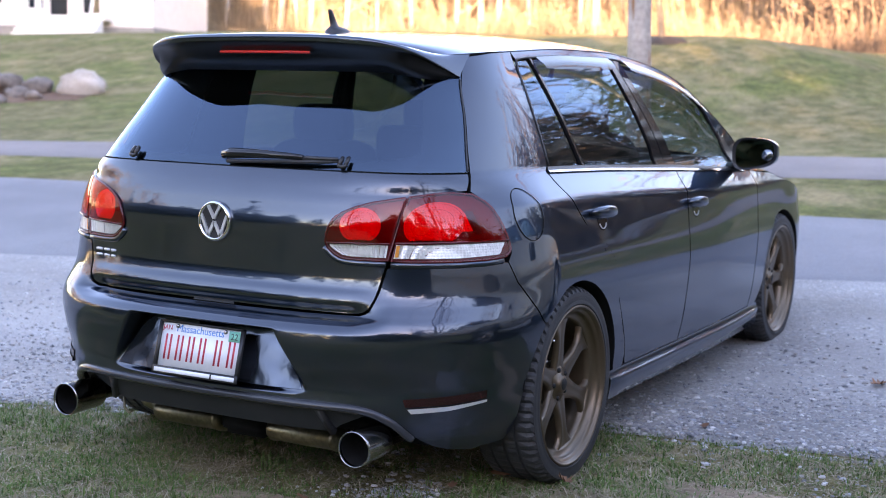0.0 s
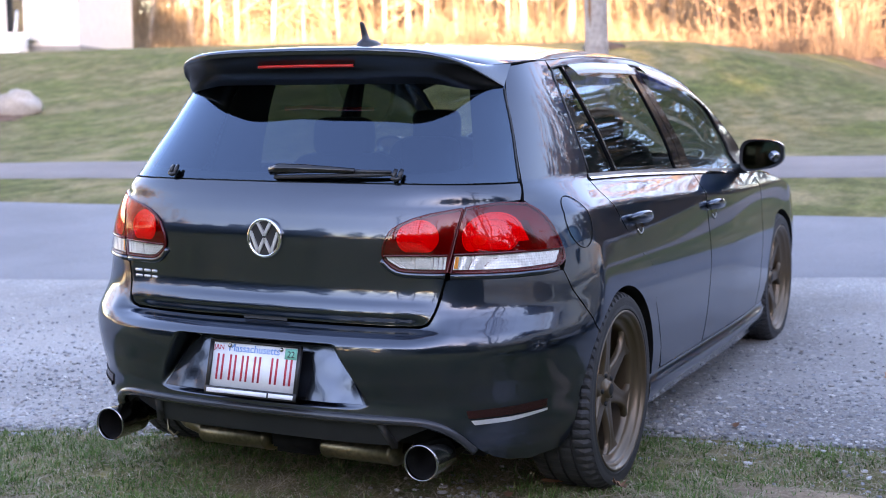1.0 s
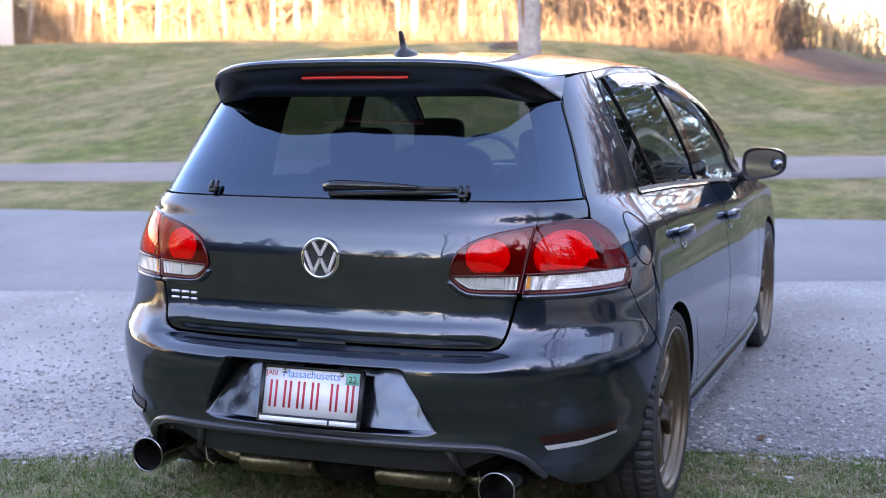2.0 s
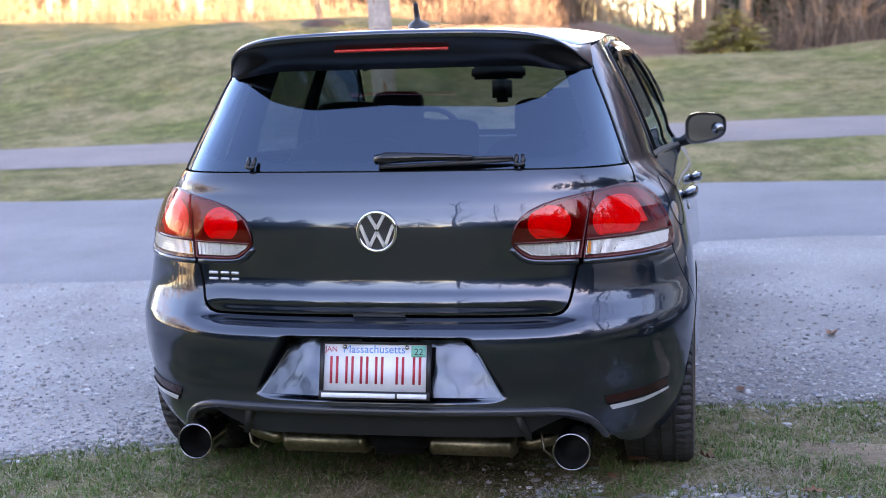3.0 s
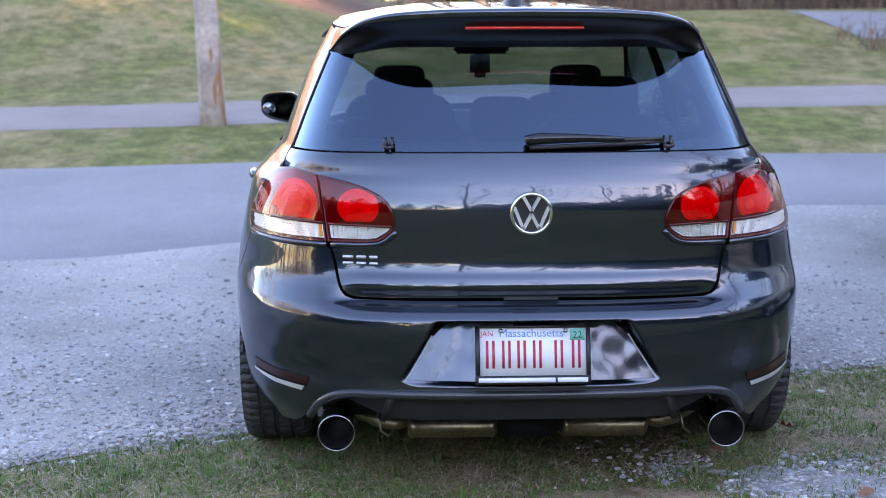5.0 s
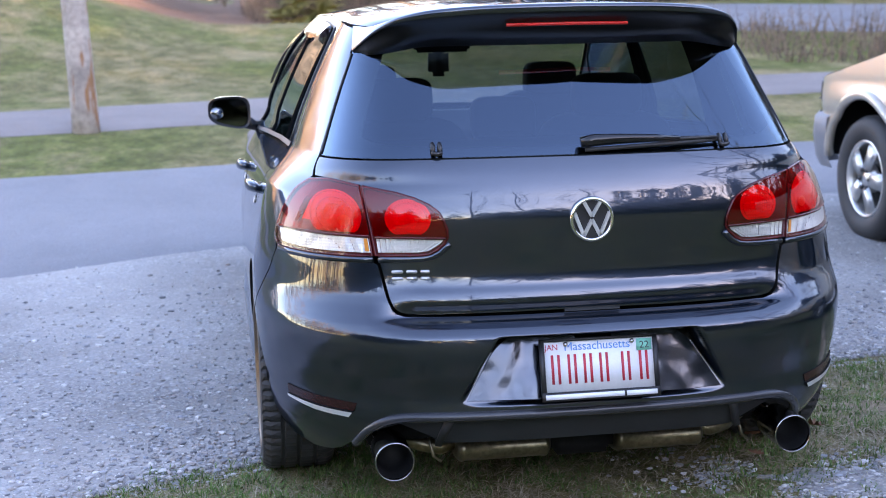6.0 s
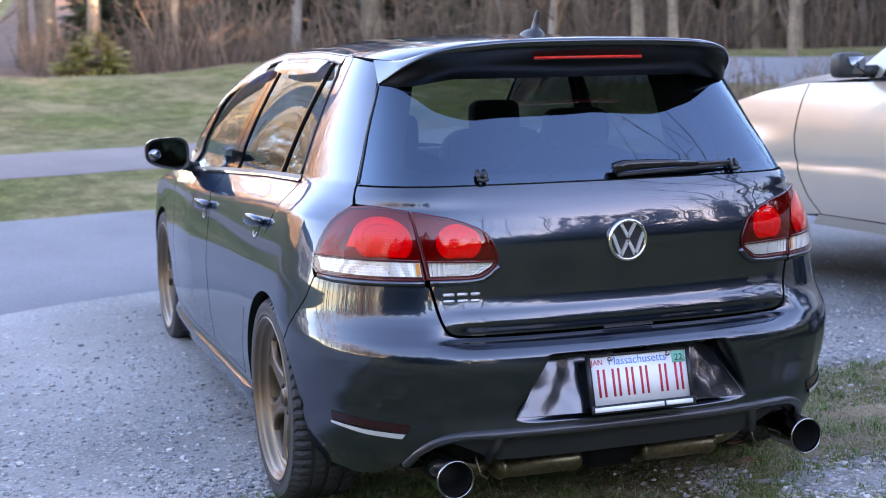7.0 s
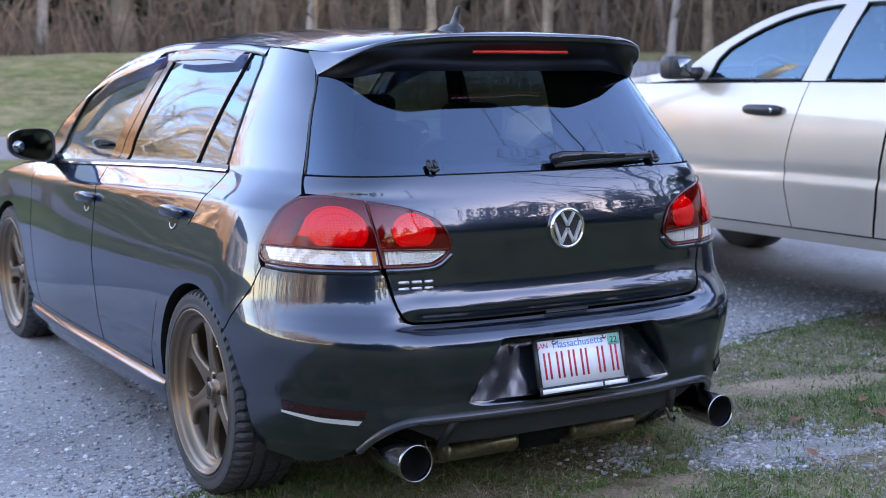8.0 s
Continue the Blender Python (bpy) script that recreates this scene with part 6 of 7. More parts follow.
part("steering_wheel", move(tube([(0.18 * math.cos(a), 0, 0.18 * math.sin(a)) for a in np.linspace(0, 2 * math.pi, 25)], 0.015, 8, False), Matrix.Translation((TC - 0.36, 2.5, 1.19)) @ Matrix.Rotation(radians(-25), 4, "X")), BLACK, truck)


# ---- trees ----
def grow(rng, p, d, length, r0, r1, n, wander, lift=0.0):
    """A wandering limb: points and radii."""
    pts, rad = [Vector(p)], [r0]
    d = Vector(d).normalized()
    for i in range(n):
        d = (d + Vector((rng.uniform(-1, 1), rng.uniform(-1, 1), rng.uniform(-1, 1))) * wander + Vector((0, 0, lift))).normalized()
        pts.append(pts[-1] + d * length / n)
        rad.append(r0 + (r1 - r0) * (i + 1) / n)
    return pts, rad


def bare_tree(seed, h, r, first=0.3, limbs=18, spread=0.35, twigs=3):
    """Trunk, and crown of limbs, branches and twigs, rooted at the origin."""
    rng = random.Random(seed)
    tp, tr = grow(rng, (0, 0, -0.3), (rng.uniform(-0.06, 0.06), rng.uniform(-0.06, 0.06), 1), h, r, r * 0.18, 12, 0.05, 0.05)
    tr[0] *= 1.35
    trunk = tube(tp, tr, 9, False)
    crown = []
    for i in range(limbs):
        f = first + (0.97 - first) * (i + rng.random()) / limbs
        k = min(int(f * 12), 11)
        q = tp[k].lerp(tp[k + 1], f * 12 - k)
        a = rng.uniform(0, 2 * math.pi)
        d = Vector((math.cos(a), math.sin(a), rng.uniform(0.25, 0.9)))
        ln = h * spread * (1.15 - f) * rng.uniform(0.7, 1.25)
        lp, lr = grow(rng, q, d, ln, max(tr[k] * 0.42, 0.02), 0.012, 5, 0.22, 0.08)
        crown.append(tube(lp, lr, 5, False))
        for j in range(5):
            m = rng.randint(1, 4)
            d2 = (lp[m + 1] - lp[m]).normalized() + Vector((rng.uniform(-1, 1), rng.uniform(-1, 1), rng.uniform(-0.3, 0.9))) * 0.9
            bp2, br = grow(rng, lp[m].lerp(lp[m + 1], rng.random()), d2, ln * rng.uniform(0.3, 0.55), lr[m] * 0.5, 0.006, 3, 0.25, 0.06)
            crown.append(tube(bp2, br, 3, False))
            for _ in range(twigs):
                m2 = rng.randint(1, 3)
                d3 = Vector((rng.uniform(-1, 1), rng.uniform(-1, 1), rng.uniform(-0.4, 1)))
                tp3, tr3 = grow(rng, bp2[m2], d3, ln * rng.uniform(0.12, 0.28), 0.007, 0.003, 2, 0.2)
                crown.append(tube(tp3, tr3, 3, False))
    return trunk, join(*crown)


def pine_tree(seed, h, r, wide):
    """Trunk, and a crown of drooping boughs set with sprays of needles."""
    rng = random.Random(seed)
    tp, tr = grow(rng, (0, 0, -0.3), (0, 0, 1), h, r, 0.02, 8, 0.02)
    trunk = tube(tp, tr, 8, False)
    vs, fs = [], []

    def spray(p, d, s):
        d = d.normalized()
        side_d = d.cross(Vector((0, 0, 1)))
        if side_d.length < 0.1:
            side_d = Vector((1, 0, 0))
        side_d.normalize()
        for k in range(5):
            t = -1 + 0.5 * k
            e = (d + side_d * t * 0.9 + Vector((0, 0, rng.uniform(-0.45, 0.25)))).normalized()
            w = side_d * 0.12 * s + Vector((0, 0, rng.uniform(-0.08, 0.08))) * s
            n = len(vs)
            vs.extend([tuple(p), tuple(p + e * s * 0.55 + w), tuple(p + e * s * rng.uniform(0.9, 1.2)), tuple(p + e * s * 0.55 - w)])
            fs.append((n, n + 1, n + 2, n + 3))

    lev = int(h * 2.6)
    for i in range(lev):
        f = 0.10 + 0.88 * i / lev
        z = h * f
        out = wide * (1.05 - f) ** 0.85 * rng.uniform(0.75, 1.15)
        for k in range(7):
            a = rng.uniform(0, 2 * math.pi)
            d = Vector((math.cos(a), math.sin(a), rng.uniform(-0.25, 0.15)))
            p0 = Vector((0, 0, z))
            for m in range(3):
                q = p0 + d * out * (0.35 + 0.32 * m) + Vector((0, 0, -0.06 * m * out))
                spray(q, d + Vector((rng.uniform(-0.4, 0.4), rng.uniform(-0.4, 0.4), 0)), out * 0.42 + 0.12)
    return trunk, (vs, fs)


def plant(name, trunk, crown, bark, leaf, label, category, group):
    """A tree at the origin, to be copied about; returns its root."""
    root = thing(name, 0, 0, 0, label, category, group)
    part("trunk", trunk, bark, root)
    part("crown", crown, leaf, root)
    return root


MODELS = [plant("tree", *bare_tree(s, h, r, f, n, sp), b, TWIG, lab, "tree", "bare woodland trees")
          for s, h, r, f, n, sp, b, lab in ((11, 15, 0.19, 0.22, 20, 0.34, BARK, "tall bare tree with grey-brown bark in the woods"),
                                            (12, 13, 0.14, 0.15, 20, 0.32, BARK, "slim bare tree with fine brown twigs"),
                                            (13, 16, 0.23, 0.30, 18, 0.36, BARK, "stout bare tree with grey-brown bark"),
                                            (14, 12, 0.12, 0.12, 22, 0.36, BARK_PALE, "slender pale-barked bare tree at the wood's edge"),
                                            (15, 9, 0.09, 0.08, 22, 0.42, BARK, "young bare tree with branches low down"))]
# trees with sunlight in their twig colour, for the lit side of the woods
SUNLIT_TREES = [plant("tree", *bare_tree(s, h, r, f, n, sp, tw), BARK_PALE, SUNLIT_TWIG, lab, "tree", "bare woodland trees")
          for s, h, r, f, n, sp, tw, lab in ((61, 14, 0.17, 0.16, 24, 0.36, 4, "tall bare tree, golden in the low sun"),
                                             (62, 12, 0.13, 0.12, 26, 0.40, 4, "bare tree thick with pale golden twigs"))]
PINES = [plant("pine_tree", *pine_tree(s, h, r, w), BARK, NEEDLES, lab, "tree", "pines")
         for s, h, r, w, lab in ((21, 12, 0.2, 3.0, "dark green pine tree with drooping boughs"), (22, 10, 0.17, 2.8, "dense dark green pine tree"))]


def set_tree(model, x, y, size=1.0, turn=0.0, first=[]):
    m = Matrix.Translation((x * K, y * K, (height(x, y) - 0.05) * K)) @ Matrix.Rotation(turn, 4, "Z")
    if model.name not in first:
        first.append(model.name)
        model.matrix_basis = m @ Matrix.Diagonal((size, size, size, 1))
        return
    o = copy_thing(model, m)
    o.scale = (size, size, size)


rng = random.Random(7)
edge = curve([(-90, 30), (-45, 46), (-30, 47), (-14, 43), (-4, 37), (4, 33), (14, 29.5), (26, 25), (40, 16), (60, 2), (90, -15)])
spots = []
while len(spots) < 165:
    x = rng.uniform(-44, 34)
    y = edge(x) + 22 * rng.random() ** 1.5
    if all((x - a) ** 2 + (y - b) ** 2 > 1.6 for a, b in spots):
        spots.append((x, y))
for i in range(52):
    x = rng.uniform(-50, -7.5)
    set_tree(SUNLIT_TREES[i % 2], x, edge(x) + rng.uniform(3, 30), rng.uniform(0.7, 1.1), rng.uniform(0, 6.28))
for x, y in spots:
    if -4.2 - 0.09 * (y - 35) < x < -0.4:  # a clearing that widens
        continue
    set_tree(rng.choice(SUNLIT_TREES if x < -0.4 else MODELS), x, y, rng.uniform(0.8, 1.25) * (0.80 if x < -9 else 1.0), rng.uniform(0, 6.28))
for x, y in ((10.8, 24.5), (12.6, 22.4), (13.4, 25.5), (14.8, 21.3), (16.6, 23.8), (18.0, 21.0), (20.5, 22.5), (23.0, 20.5), (12.0, 27.5), (17.5, 27.0), (22.0, 26.0), (26.0, 22.0), (29.0, 19.0)):
    set_tree(MODELS[(3, 1, 4)[int(x * 3) % 3]], x, y, rng.uniform(0.75, 1.1), rng.uniform(0, 6.28))
for x, y, s in ((2.2, 39, 0.40), (3.2, 41, 0.55)):
    set_tree(PINES[1], x, y, s, x)
# the woods round the rest of the place
for i in range(18):
    a = radians(rng.uniform(60, 128))
    d = rng.uniform(20, 34)
    set_tree(rng.choice(MODELS), d * math.sin(a), d * math.cos(a), rng.uniform(0.85, 1.2), rng.uniform(0, 6.28))
for i in range(40):
    a = radians(rng.uniform(-128, -62))
    d = rng.uniform(30, 46)
    set_tree(rng.choice(SUNLIT_TREES), d * math.sin(a), d * math.cos(a), rng.uniform(0.9, 1.2), rng.uniform(0, 6.28))
# more of them, unseen, added to give the bumper corner a warm reflection
for i in range(28):
    a = radians(rng.uniform(-132, -92))
    d = rng.uniform(31, 42)
    set_tree(SUNLIT_TREES[i % 2], d * math.sin(a), d * math.cos(a), rng.uniform(0.8, 1.15), rng.uniform(0, 6.28))
# tall bare trees behind, which break up the low sun
for i in range(14):
    a = radians(rng.uniform(112, 200))
    d = rng.uniform(22, 36)
    set_tree(MODELS[i % 4], d * math.sin(a), d * math.cos(a), rng.uniform(0.9, 1.2), rng.uniform(0, 6.28))
# a spreading tree and a pine close by, overhead in the paintwork
BIG = plant("tree", *bare_tree(41, 13, 0.24, 0.18, 26, 0.55, 4), BARK, TWIG, "large spreading bare tree beside the lot", "tree", "bare woodland trees")
BIG.matrix_basis = Matrix.Translation((8.6 * K, -4.2 * K, 0))
set_tree(PINES[0], 9.5, -7.4, 0.62, 1.0)
set_tree(PINES[1], 15.5, -1.0, 0.55, 2.0)
# unseen low pines, added to darken the bumper's reflection below the tail lamp
for x, y, q in ((-2.6, -16.5, 0.46), (-4.6, -15.0, 0.50), (-6.5, -13.0, 0.52), (-8.2, -11.4, 0.56), (-9.6, -9.6, 0.50), (-11.2, -8.2, 0.54), (-12.5, -6.5, 0.44)):
    set_tree(PINES[int(-x) % 2], x, y, q, x)
# unseen, added: low evergreens behind the lot, tall ones shading near woods and house
for x, y, q in ((3.5, -17.5, 0.6), (5.6, -16.0, 0.66), (7.4, -15.2, 0.58), (9.0, -13.4, 0.66), (10.8, -12.2, 0.6), (12.4, -10.2, 0.68), (14.9, -8.2, 0.28), (16.2, -6.2, 0.40), (18.0, -3.2, 0.42), (19.0, 1.0, 0.45), (18.5, 4.5, 0.45), (18.0, 8.0, 0.45), (8.0, -18.0, 0.75), (12.5, -15.0, 0.75)):
    set_tree(PINES[int(x * 2) % 2], x, y, q * (1.1 if y >= -8 else 1.25 if x > 8.5 else 0.85), x)
for i in range(26):
    f = i / 25
    set_tree(PINES[i % 2], 31 + 31 * f + rng.uniform(-1, 1), -2 + 21 * f + rng.uniform(-1, 1), rng.uniform(1.5, 1.75), rng.uniform(0, 6.28))
for i in range(8):
    set_tree(PINES[i % 2], 23.4 + 1.3 * i, -60.8 + 0.9 * i, rng.uniform(2.5, 2.7) * (1.15 if i % 2 else 1.0), i * 1.3)
# pines standing in the woods themselves
for i in range(18):
    x = 9 + 1.5 * i + rng.uniform(-0.5, 0.5)
    set_tree(PINES[i % 2], x, edge(x) + rng.uniform(9, 17), rng.uniform(1.0, 1.35), rng.uniform(0, 6.28))
SHRUB = plant("shrub", *pine_tree(51, 8.0, 0.1, 4.2), BARK, BUDS, "yellow-green shrub coming into leaf", "shrub", "")
SHRUB.matrix_basis = Matrix.Translation((1.5 * K, 32.0 * K, (height(1.5, 32.0) - 0.05) * K)) @ Matrix.Diagonal((0.24, 0.24, 0.16, 1))
# unseen evergreens, added to keep the low sun off the lot
for i in range(30):
    f = i / 29
    x, y = -14 + 40 * f + rng.uniform(-1, 1), -44 + 26.4 * f + rng.uniform(-1, 1)
    if x < 0:
        continue
    low = 0.87 if abs(x - 21.7) < 0.9 else 1.0  # a dip through which the sun reaches the top of the bank
    set_tree(PINES[i % 2], x, y, rng.uniform(0.85, 1.0) * low * (1 if i % 2 == 0 else 1.2), rng.uniform(0, 6.28))
for i in range(8, 36):
    x, y = -12.2 + 1.5 * i, -46.8 + 0.99 * i
    low = 0.86 if abs(x - 23.6) < 1.0 else 1.0
    set_tree(PINES[i % 2], x + rng.uniform(-0.4, 0.4), y + rng.uniform(-0.4, 0.4), rng.uniform(0.95, 1.1) * low * (1.2 if i % 2 else 1.0), rng.uniform(0, 6.28))
for i in range(10):
    set_tree(PINES[i % 2], 27.6 + 1.1 * i, -17.0 + 0.75 * i + rng.uniform(-0.6, 0.6), rng.uniform(0.95, 1.15), rng.uniform(0, 6.28))
for i in range(16):
    f = i / 15
    x, y = 38 + 22 * f + rng.uniform(-2, 2), -10 + 26 * f + rng.uniform(-2, 2)
    set_tree(PINES[i % 2], x, y, rng.uniform(1.5, 1.8), rng.uniform(0, 6.28))

# brush and saplings along the wood's edge
def stems(name, count, x0, x1, back, h0, h1, r, per, label, mat, off=0.0, lean=0.4):
    bv, bf = [], []
    for i in range(count):
        x = rng.uniform(x0, x1)
        y = edge(x) - 1.5 + off + back * rng.random() ** 1.4
        z = height(x, y) - 0.05
        h = rng.uniform(h0, h1) * (0.75 + 0.6 * noise.noise((x * 0.2, y * 0.2, 9)))
        for k in range(per):
            tp, tr = grow(rng, (x + 0.1 * k, y, z), (rng.uniform(-lean, lean), rng.uniform(-lean, lean), 1), max(h, 0.3) * rng.uniform(0.6, 1.1), r, r * 0.25, 3, 0.2)
            pieces = [tube(tp, tr, 3, False)]
            for q in range(2):
                m = rng.randint(1, 2)
                d = Vector((rng.uniform(-1, 1), rng.uniform(-1, 1), rng.uniform(0.1, 0.8)))
                pieces.append(([tuple(tp[m]), tuple(tp[m] + Vector((0, 0, r * 1.2))), tuple(tp[m] + d * h * 0.3)], [(0, 1, 2)]))
            for g in pieces:
                n = len(bv)
                bv += g[0]
                bf += [tuple(e + n for e in f) for f in g[1]]
    solo(name, (bv, bf), mat, label, "shrubs", "stuff")


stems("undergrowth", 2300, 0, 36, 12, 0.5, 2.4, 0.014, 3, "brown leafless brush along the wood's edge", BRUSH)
stems("saplings", 2300, 3, 36, 22, 3.0, 6.5, 0.03, 1, "thin saplings crowding the wood, coloured dark brown as if shaded", BRUSH)
# stems at -x coloured pale as if sunlit, near the clearing darker for shade
stems("sunlit_brush", 2300, -46, -9, 9, 0.5, 2.2, 0.013, 3, "brush at the wood's edge, coloured straw-pale as if in the sun", LIT_BRUSH)
stems("sunlit_saplings", 3300, -50, -9, 26, 3.0, 10.0, 0.024, 1, "saplings crowding the wood, coloured pale as if sunlit", LIT_BRUSH, 3.0, 0.16)
stems("shaded_saplings", 1000, -10, -4.2, 22, 3.0, 10.0, 0.028, 1, "saplings crowding the wood, coloured dark brown as if shaded", BRUSH, 2.0, 0.14)
stems("far_saplings", 500, -12, 0, 30, 4.0, 8.0, 0.03, 1, "thin saplings beyond the clearing, coloured pale as if sunlit", LIT_BRUSH, 28.0, 0.15)
stems("brown_brush", 400, -9.5, -3.8, 8, 0.4, 1.8, 0.013, 3, "leafless brush under the saplings, coloured brown as if shaded", BRUSH)
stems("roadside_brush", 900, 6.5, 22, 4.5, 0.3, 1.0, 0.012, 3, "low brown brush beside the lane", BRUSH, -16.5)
wf = [(x, edge(x) - 2.0 + 1.2 * noise.noise((x * 0.3, 0, 0)) + v, 0) for v in (0, 1.5, 4, 8, 14, 25, 45, 80) for x in np.linspace(-80, 80, 161)]
solo("woodland_floor", ([(x, y, height(x, y) + (0.03 if i >= 161 else 0.0)) for i, (x, y, _) in enumerate(wf)], [(j * 161 + i, j * 161 + i + 1, (j + 1) * 161 + i + 1, (j + 1) * 161 + i) for j in range(7) for i in range(160)]), SOIL, "brown leaf litter under the trees", kind="structure")

# pole
pg = tube([(-2.09, 9.04, 0.36), (-2.10, 9.05, 0.7), (-2.12, 9.06, 1.2), (-2.15, 9.08, 2.0), (-2.17, 9.1, 3.2), (-2.2, 9.1, 6.5)], [0.125, 0.118, 0.113, 0.108, 0.10, 0.09], 18)
pole = thing("utility_pole", -2.1, 9.05, 0.4, "pale weathered timber pole with rust-brown streaks", "pole")
part("shaft", pg, POLEMAT, pole)

part("knot_hole", move(lathe([(0.0, -0.004), (0.03, -0.004), (0.045, 0.012)], 16, "y"), Matrix.Translation((-2.115, 8.945, 0.73)) @ Matrix.Diagonal((0.8, 1, 1.9, 1))), SOOT, pole)

# the white house on the bank
HX, HY = -28.4, 32.3
HZ = height(HX, HY) - 0.05
house = thing("white_house", HX, HY, HZ, "white clapboard house with a stepped porch", "house")


def at_house(geo):
    return move(geo, Matrix.Translation((HX, HY, HZ)) @ Matrix.Rotation(radians(24), 4, "Z"))


def clapboards(x0, x1, z0, z1, y, n):
    """A boarded wall: boards that lap over one another."""
    vs, fs = [], []
    for i in range(n):
        za, zb = z0 + (z1 - z0) * i / n, z0 + (z1 - z0) * (i + 1) / n
        k = len(vs)
        vs += [(x0, y - 0.02, za), (x1, y - 0.02, za), (x1, y, zb), (x0, y, zb)]
        fs.append((k, k + 1, k + 2, k + 3))
        if i:
            fs.append((k - 1, k - 2, k + 1, k))
    return vs, fs


part("wall", at_house(join(box(-11.0, 0, 0, 7, 0.3, 5.2, 0.02), clapboards(-11.0, 0, 0.45, 5.2, -0.01, 30))), SIDING, house, "white clapboard wall", False)
part("foundation", at_house(box(-11.05, 0.05, -0.05, 7.05, -0.8, 0.36, 0.02)), CONCRETE, house, "", False)
part("roof", at_house(([(-11.4, -0.4, 5.1), (0.4, -0.4, 5.1), (0.4, 3.5, 8.0), (-11.4, 3.5, 8.0), (-11.4, 7.4, 5.1), (0.4, 7.4, 5.1), (-11.4, -0.4, 4.95), (0.4, -0.4, 4.95)], [(0, 1, 2, 3), (3, 2, 5, 4), (6, 7, 1, 0)])), ROOFING, house, "", False)
part("porch_floor", at_house(box(-4.3, -1.35, -0.9, 0, 0.52, 0.68, 0.02)), SIDING, house, "", False)
for k in range(4):
    part("step", at_house(box(-4.1, -1.4, -0.9 - 0.28 * (k + 1), -0.9 - 0.28 * k, -0.3, 0.55 - 0.165 * k, 0.01)), SIDING, house, "", False)
for x in (-4.3, -3.62, -2.5, -1.42):
    part("porch_post", at_house(box(x - 0.09, x + 0.09, -0.9, -0.72, 0.68, 3.0, 0.01)), SIDING, house, "", False)
part("porch_roof", at_house(box(-4.5, -1.2, -1.1, 0, 3.0, 3.2, 0.03)), SIDING, house, "", False)
for x in (-4.2, -1.4):
    part("stair_rail", at_house(tube([(x - 0.35, -0.8, 1.45), (x, -2.1, 0.55)], 0.05, 6)), SIDING, house)
for z in (1.35, 0.82):
    part("porch_rail", at_house(box(-4.3, -3.62, -0.84, -0.78, z, z + 0.07, 0.01)), SIDING, house, "", False)
for x0, x1, z0, z1 in ((-2.35, -1.6, 0.80, 2.7), (-3.5, -2.65, 0.72, 2.75), (-4.25, -3.75, 0.95, 2.6), (-6.1, -5.2, 1.1, 2.5), (-8.6, -7.4, 1.1, 2.5)):
    w = part("window", at_house(box(x0 - 0.08, x1 + 0.08, -0.07, 0.0, z0 - 0.08, z1 + 0.08, 0.01)), SIDING, house, "", False)
    part("pane", at_house(box(x0, x1, -0.082, -0.06, z0, z1, 0)), DARKGLASS, w, "", False)


# boulders on the bank
def boulder(x, y, r, seed, label, squash=0.7):
    bm = bmesh.new()
    bmesh.ops.create_icosphere(bm, subdivisions=3, radius=1.0)
    for v in bm.verts:
        n = 1 + 0.38 * noise.noise(v.co * 1.1 + Vector((seed * 7.3, 0, 0))) + 0.20 * noise.noise(v.co * 3.0 + Vector((0, seed * 3.1, 0)))
        v.co = Vector((v.co.x * r * 1.15, v.co.y * r, v.co.z * r * squash)) * n
    g = [tuple(Vector((x, y, height(x, y) + r * squash * 0.45)) + v.co) for v in bm.verts], [tuple(v.index for v in f.verts) for f in bm.faces]
    bm.free()
    o = solo("boulder", g, ROCK if "pale" in label else ROCK_DARK, label, "boulder", group="boulders on the bank")
    return o


for i, (x, y, r, lab) in enumerate(((-15.1, 15.2, 0.40, "large pale boulder on the grass bank"), (-16.6, 14.8, 0.36, "broad brown boulder half sunk in the bank"), (-15.9, 14.4, 0.20, "small grey boulder beside larger ones"), (-15.3, 14.2, 0.15, "small dark stone at the pile's foot"), (-16.4, 14.0, 0.18, "small brown stone at the pile's foot"), (-16.0, 15.0, 0.28, "rough grey boulder in the pile"), (-17.2, 14.2, 0.30, "broad brown boulder half sunk in the bank"), (-15.6, 13.7, 0.13, "small dark stone at the pile's foot"), (-16.1, 13.5, 0.15, "small dark stone at the pile's foot"), (-16.9, 13.4, 0.17, "small brown stone at the pile's foot"))):
    boulder(x, y, r, i + 1, lab)

# young tree in a ring of mulch on the bank
sx, sy = -5.7, 19.5
mt = [(sx + 0.5 * f * math.cos(a) * (1 + 0.1 * math.sin(3 * a)), sy + 0.5 * f * math.sin(a), height(sx, sy) + 0.10 - 0.16 * f * f + 0.03 * noise.noise((f * 4, a * 2, 0)) + (height(sx + 0.5 * f * math.cos(a), sy + 0.5 * f * math.sin(a)) - height(sx, sy))) for f in (0.0, 0.3, 0.6, 0.85, 1.0) for a in np.linspace(0, 2 * math.pi, 24, endpoint=False)]
solo("mulch_bed", (mt, [(j * 24 + k, j * 24 + (k + 1) % 24, (j + 1) * 24 + (k + 1) % 24, (j + 1) * 24 + k) for j in range(4) for k in range(24)]), MULCH, "dark mulch ring round a young tree", "mulch")
yt = plant("young_tree", *bare_tree(31, 4.2, 0.06, 0.25, 14, 0.4), BARK, TWIG, "young bare tree in a mulch ring", "tree", "")
yt.matrix_basis = Matrix.Translation((sx * K, sy * K, height(sx, sy) * K))

# grey house behind, seen only in the paintwork
gh = thing("grey_house", -14, -15, 0, "grey house with a dark gabled roof", "house")


def at_gh(geo):
    return move(geo, Matrix.Translation((-14, -15, 0)) @ Matrix.Rotation(radians(-35), 4, "Z"))


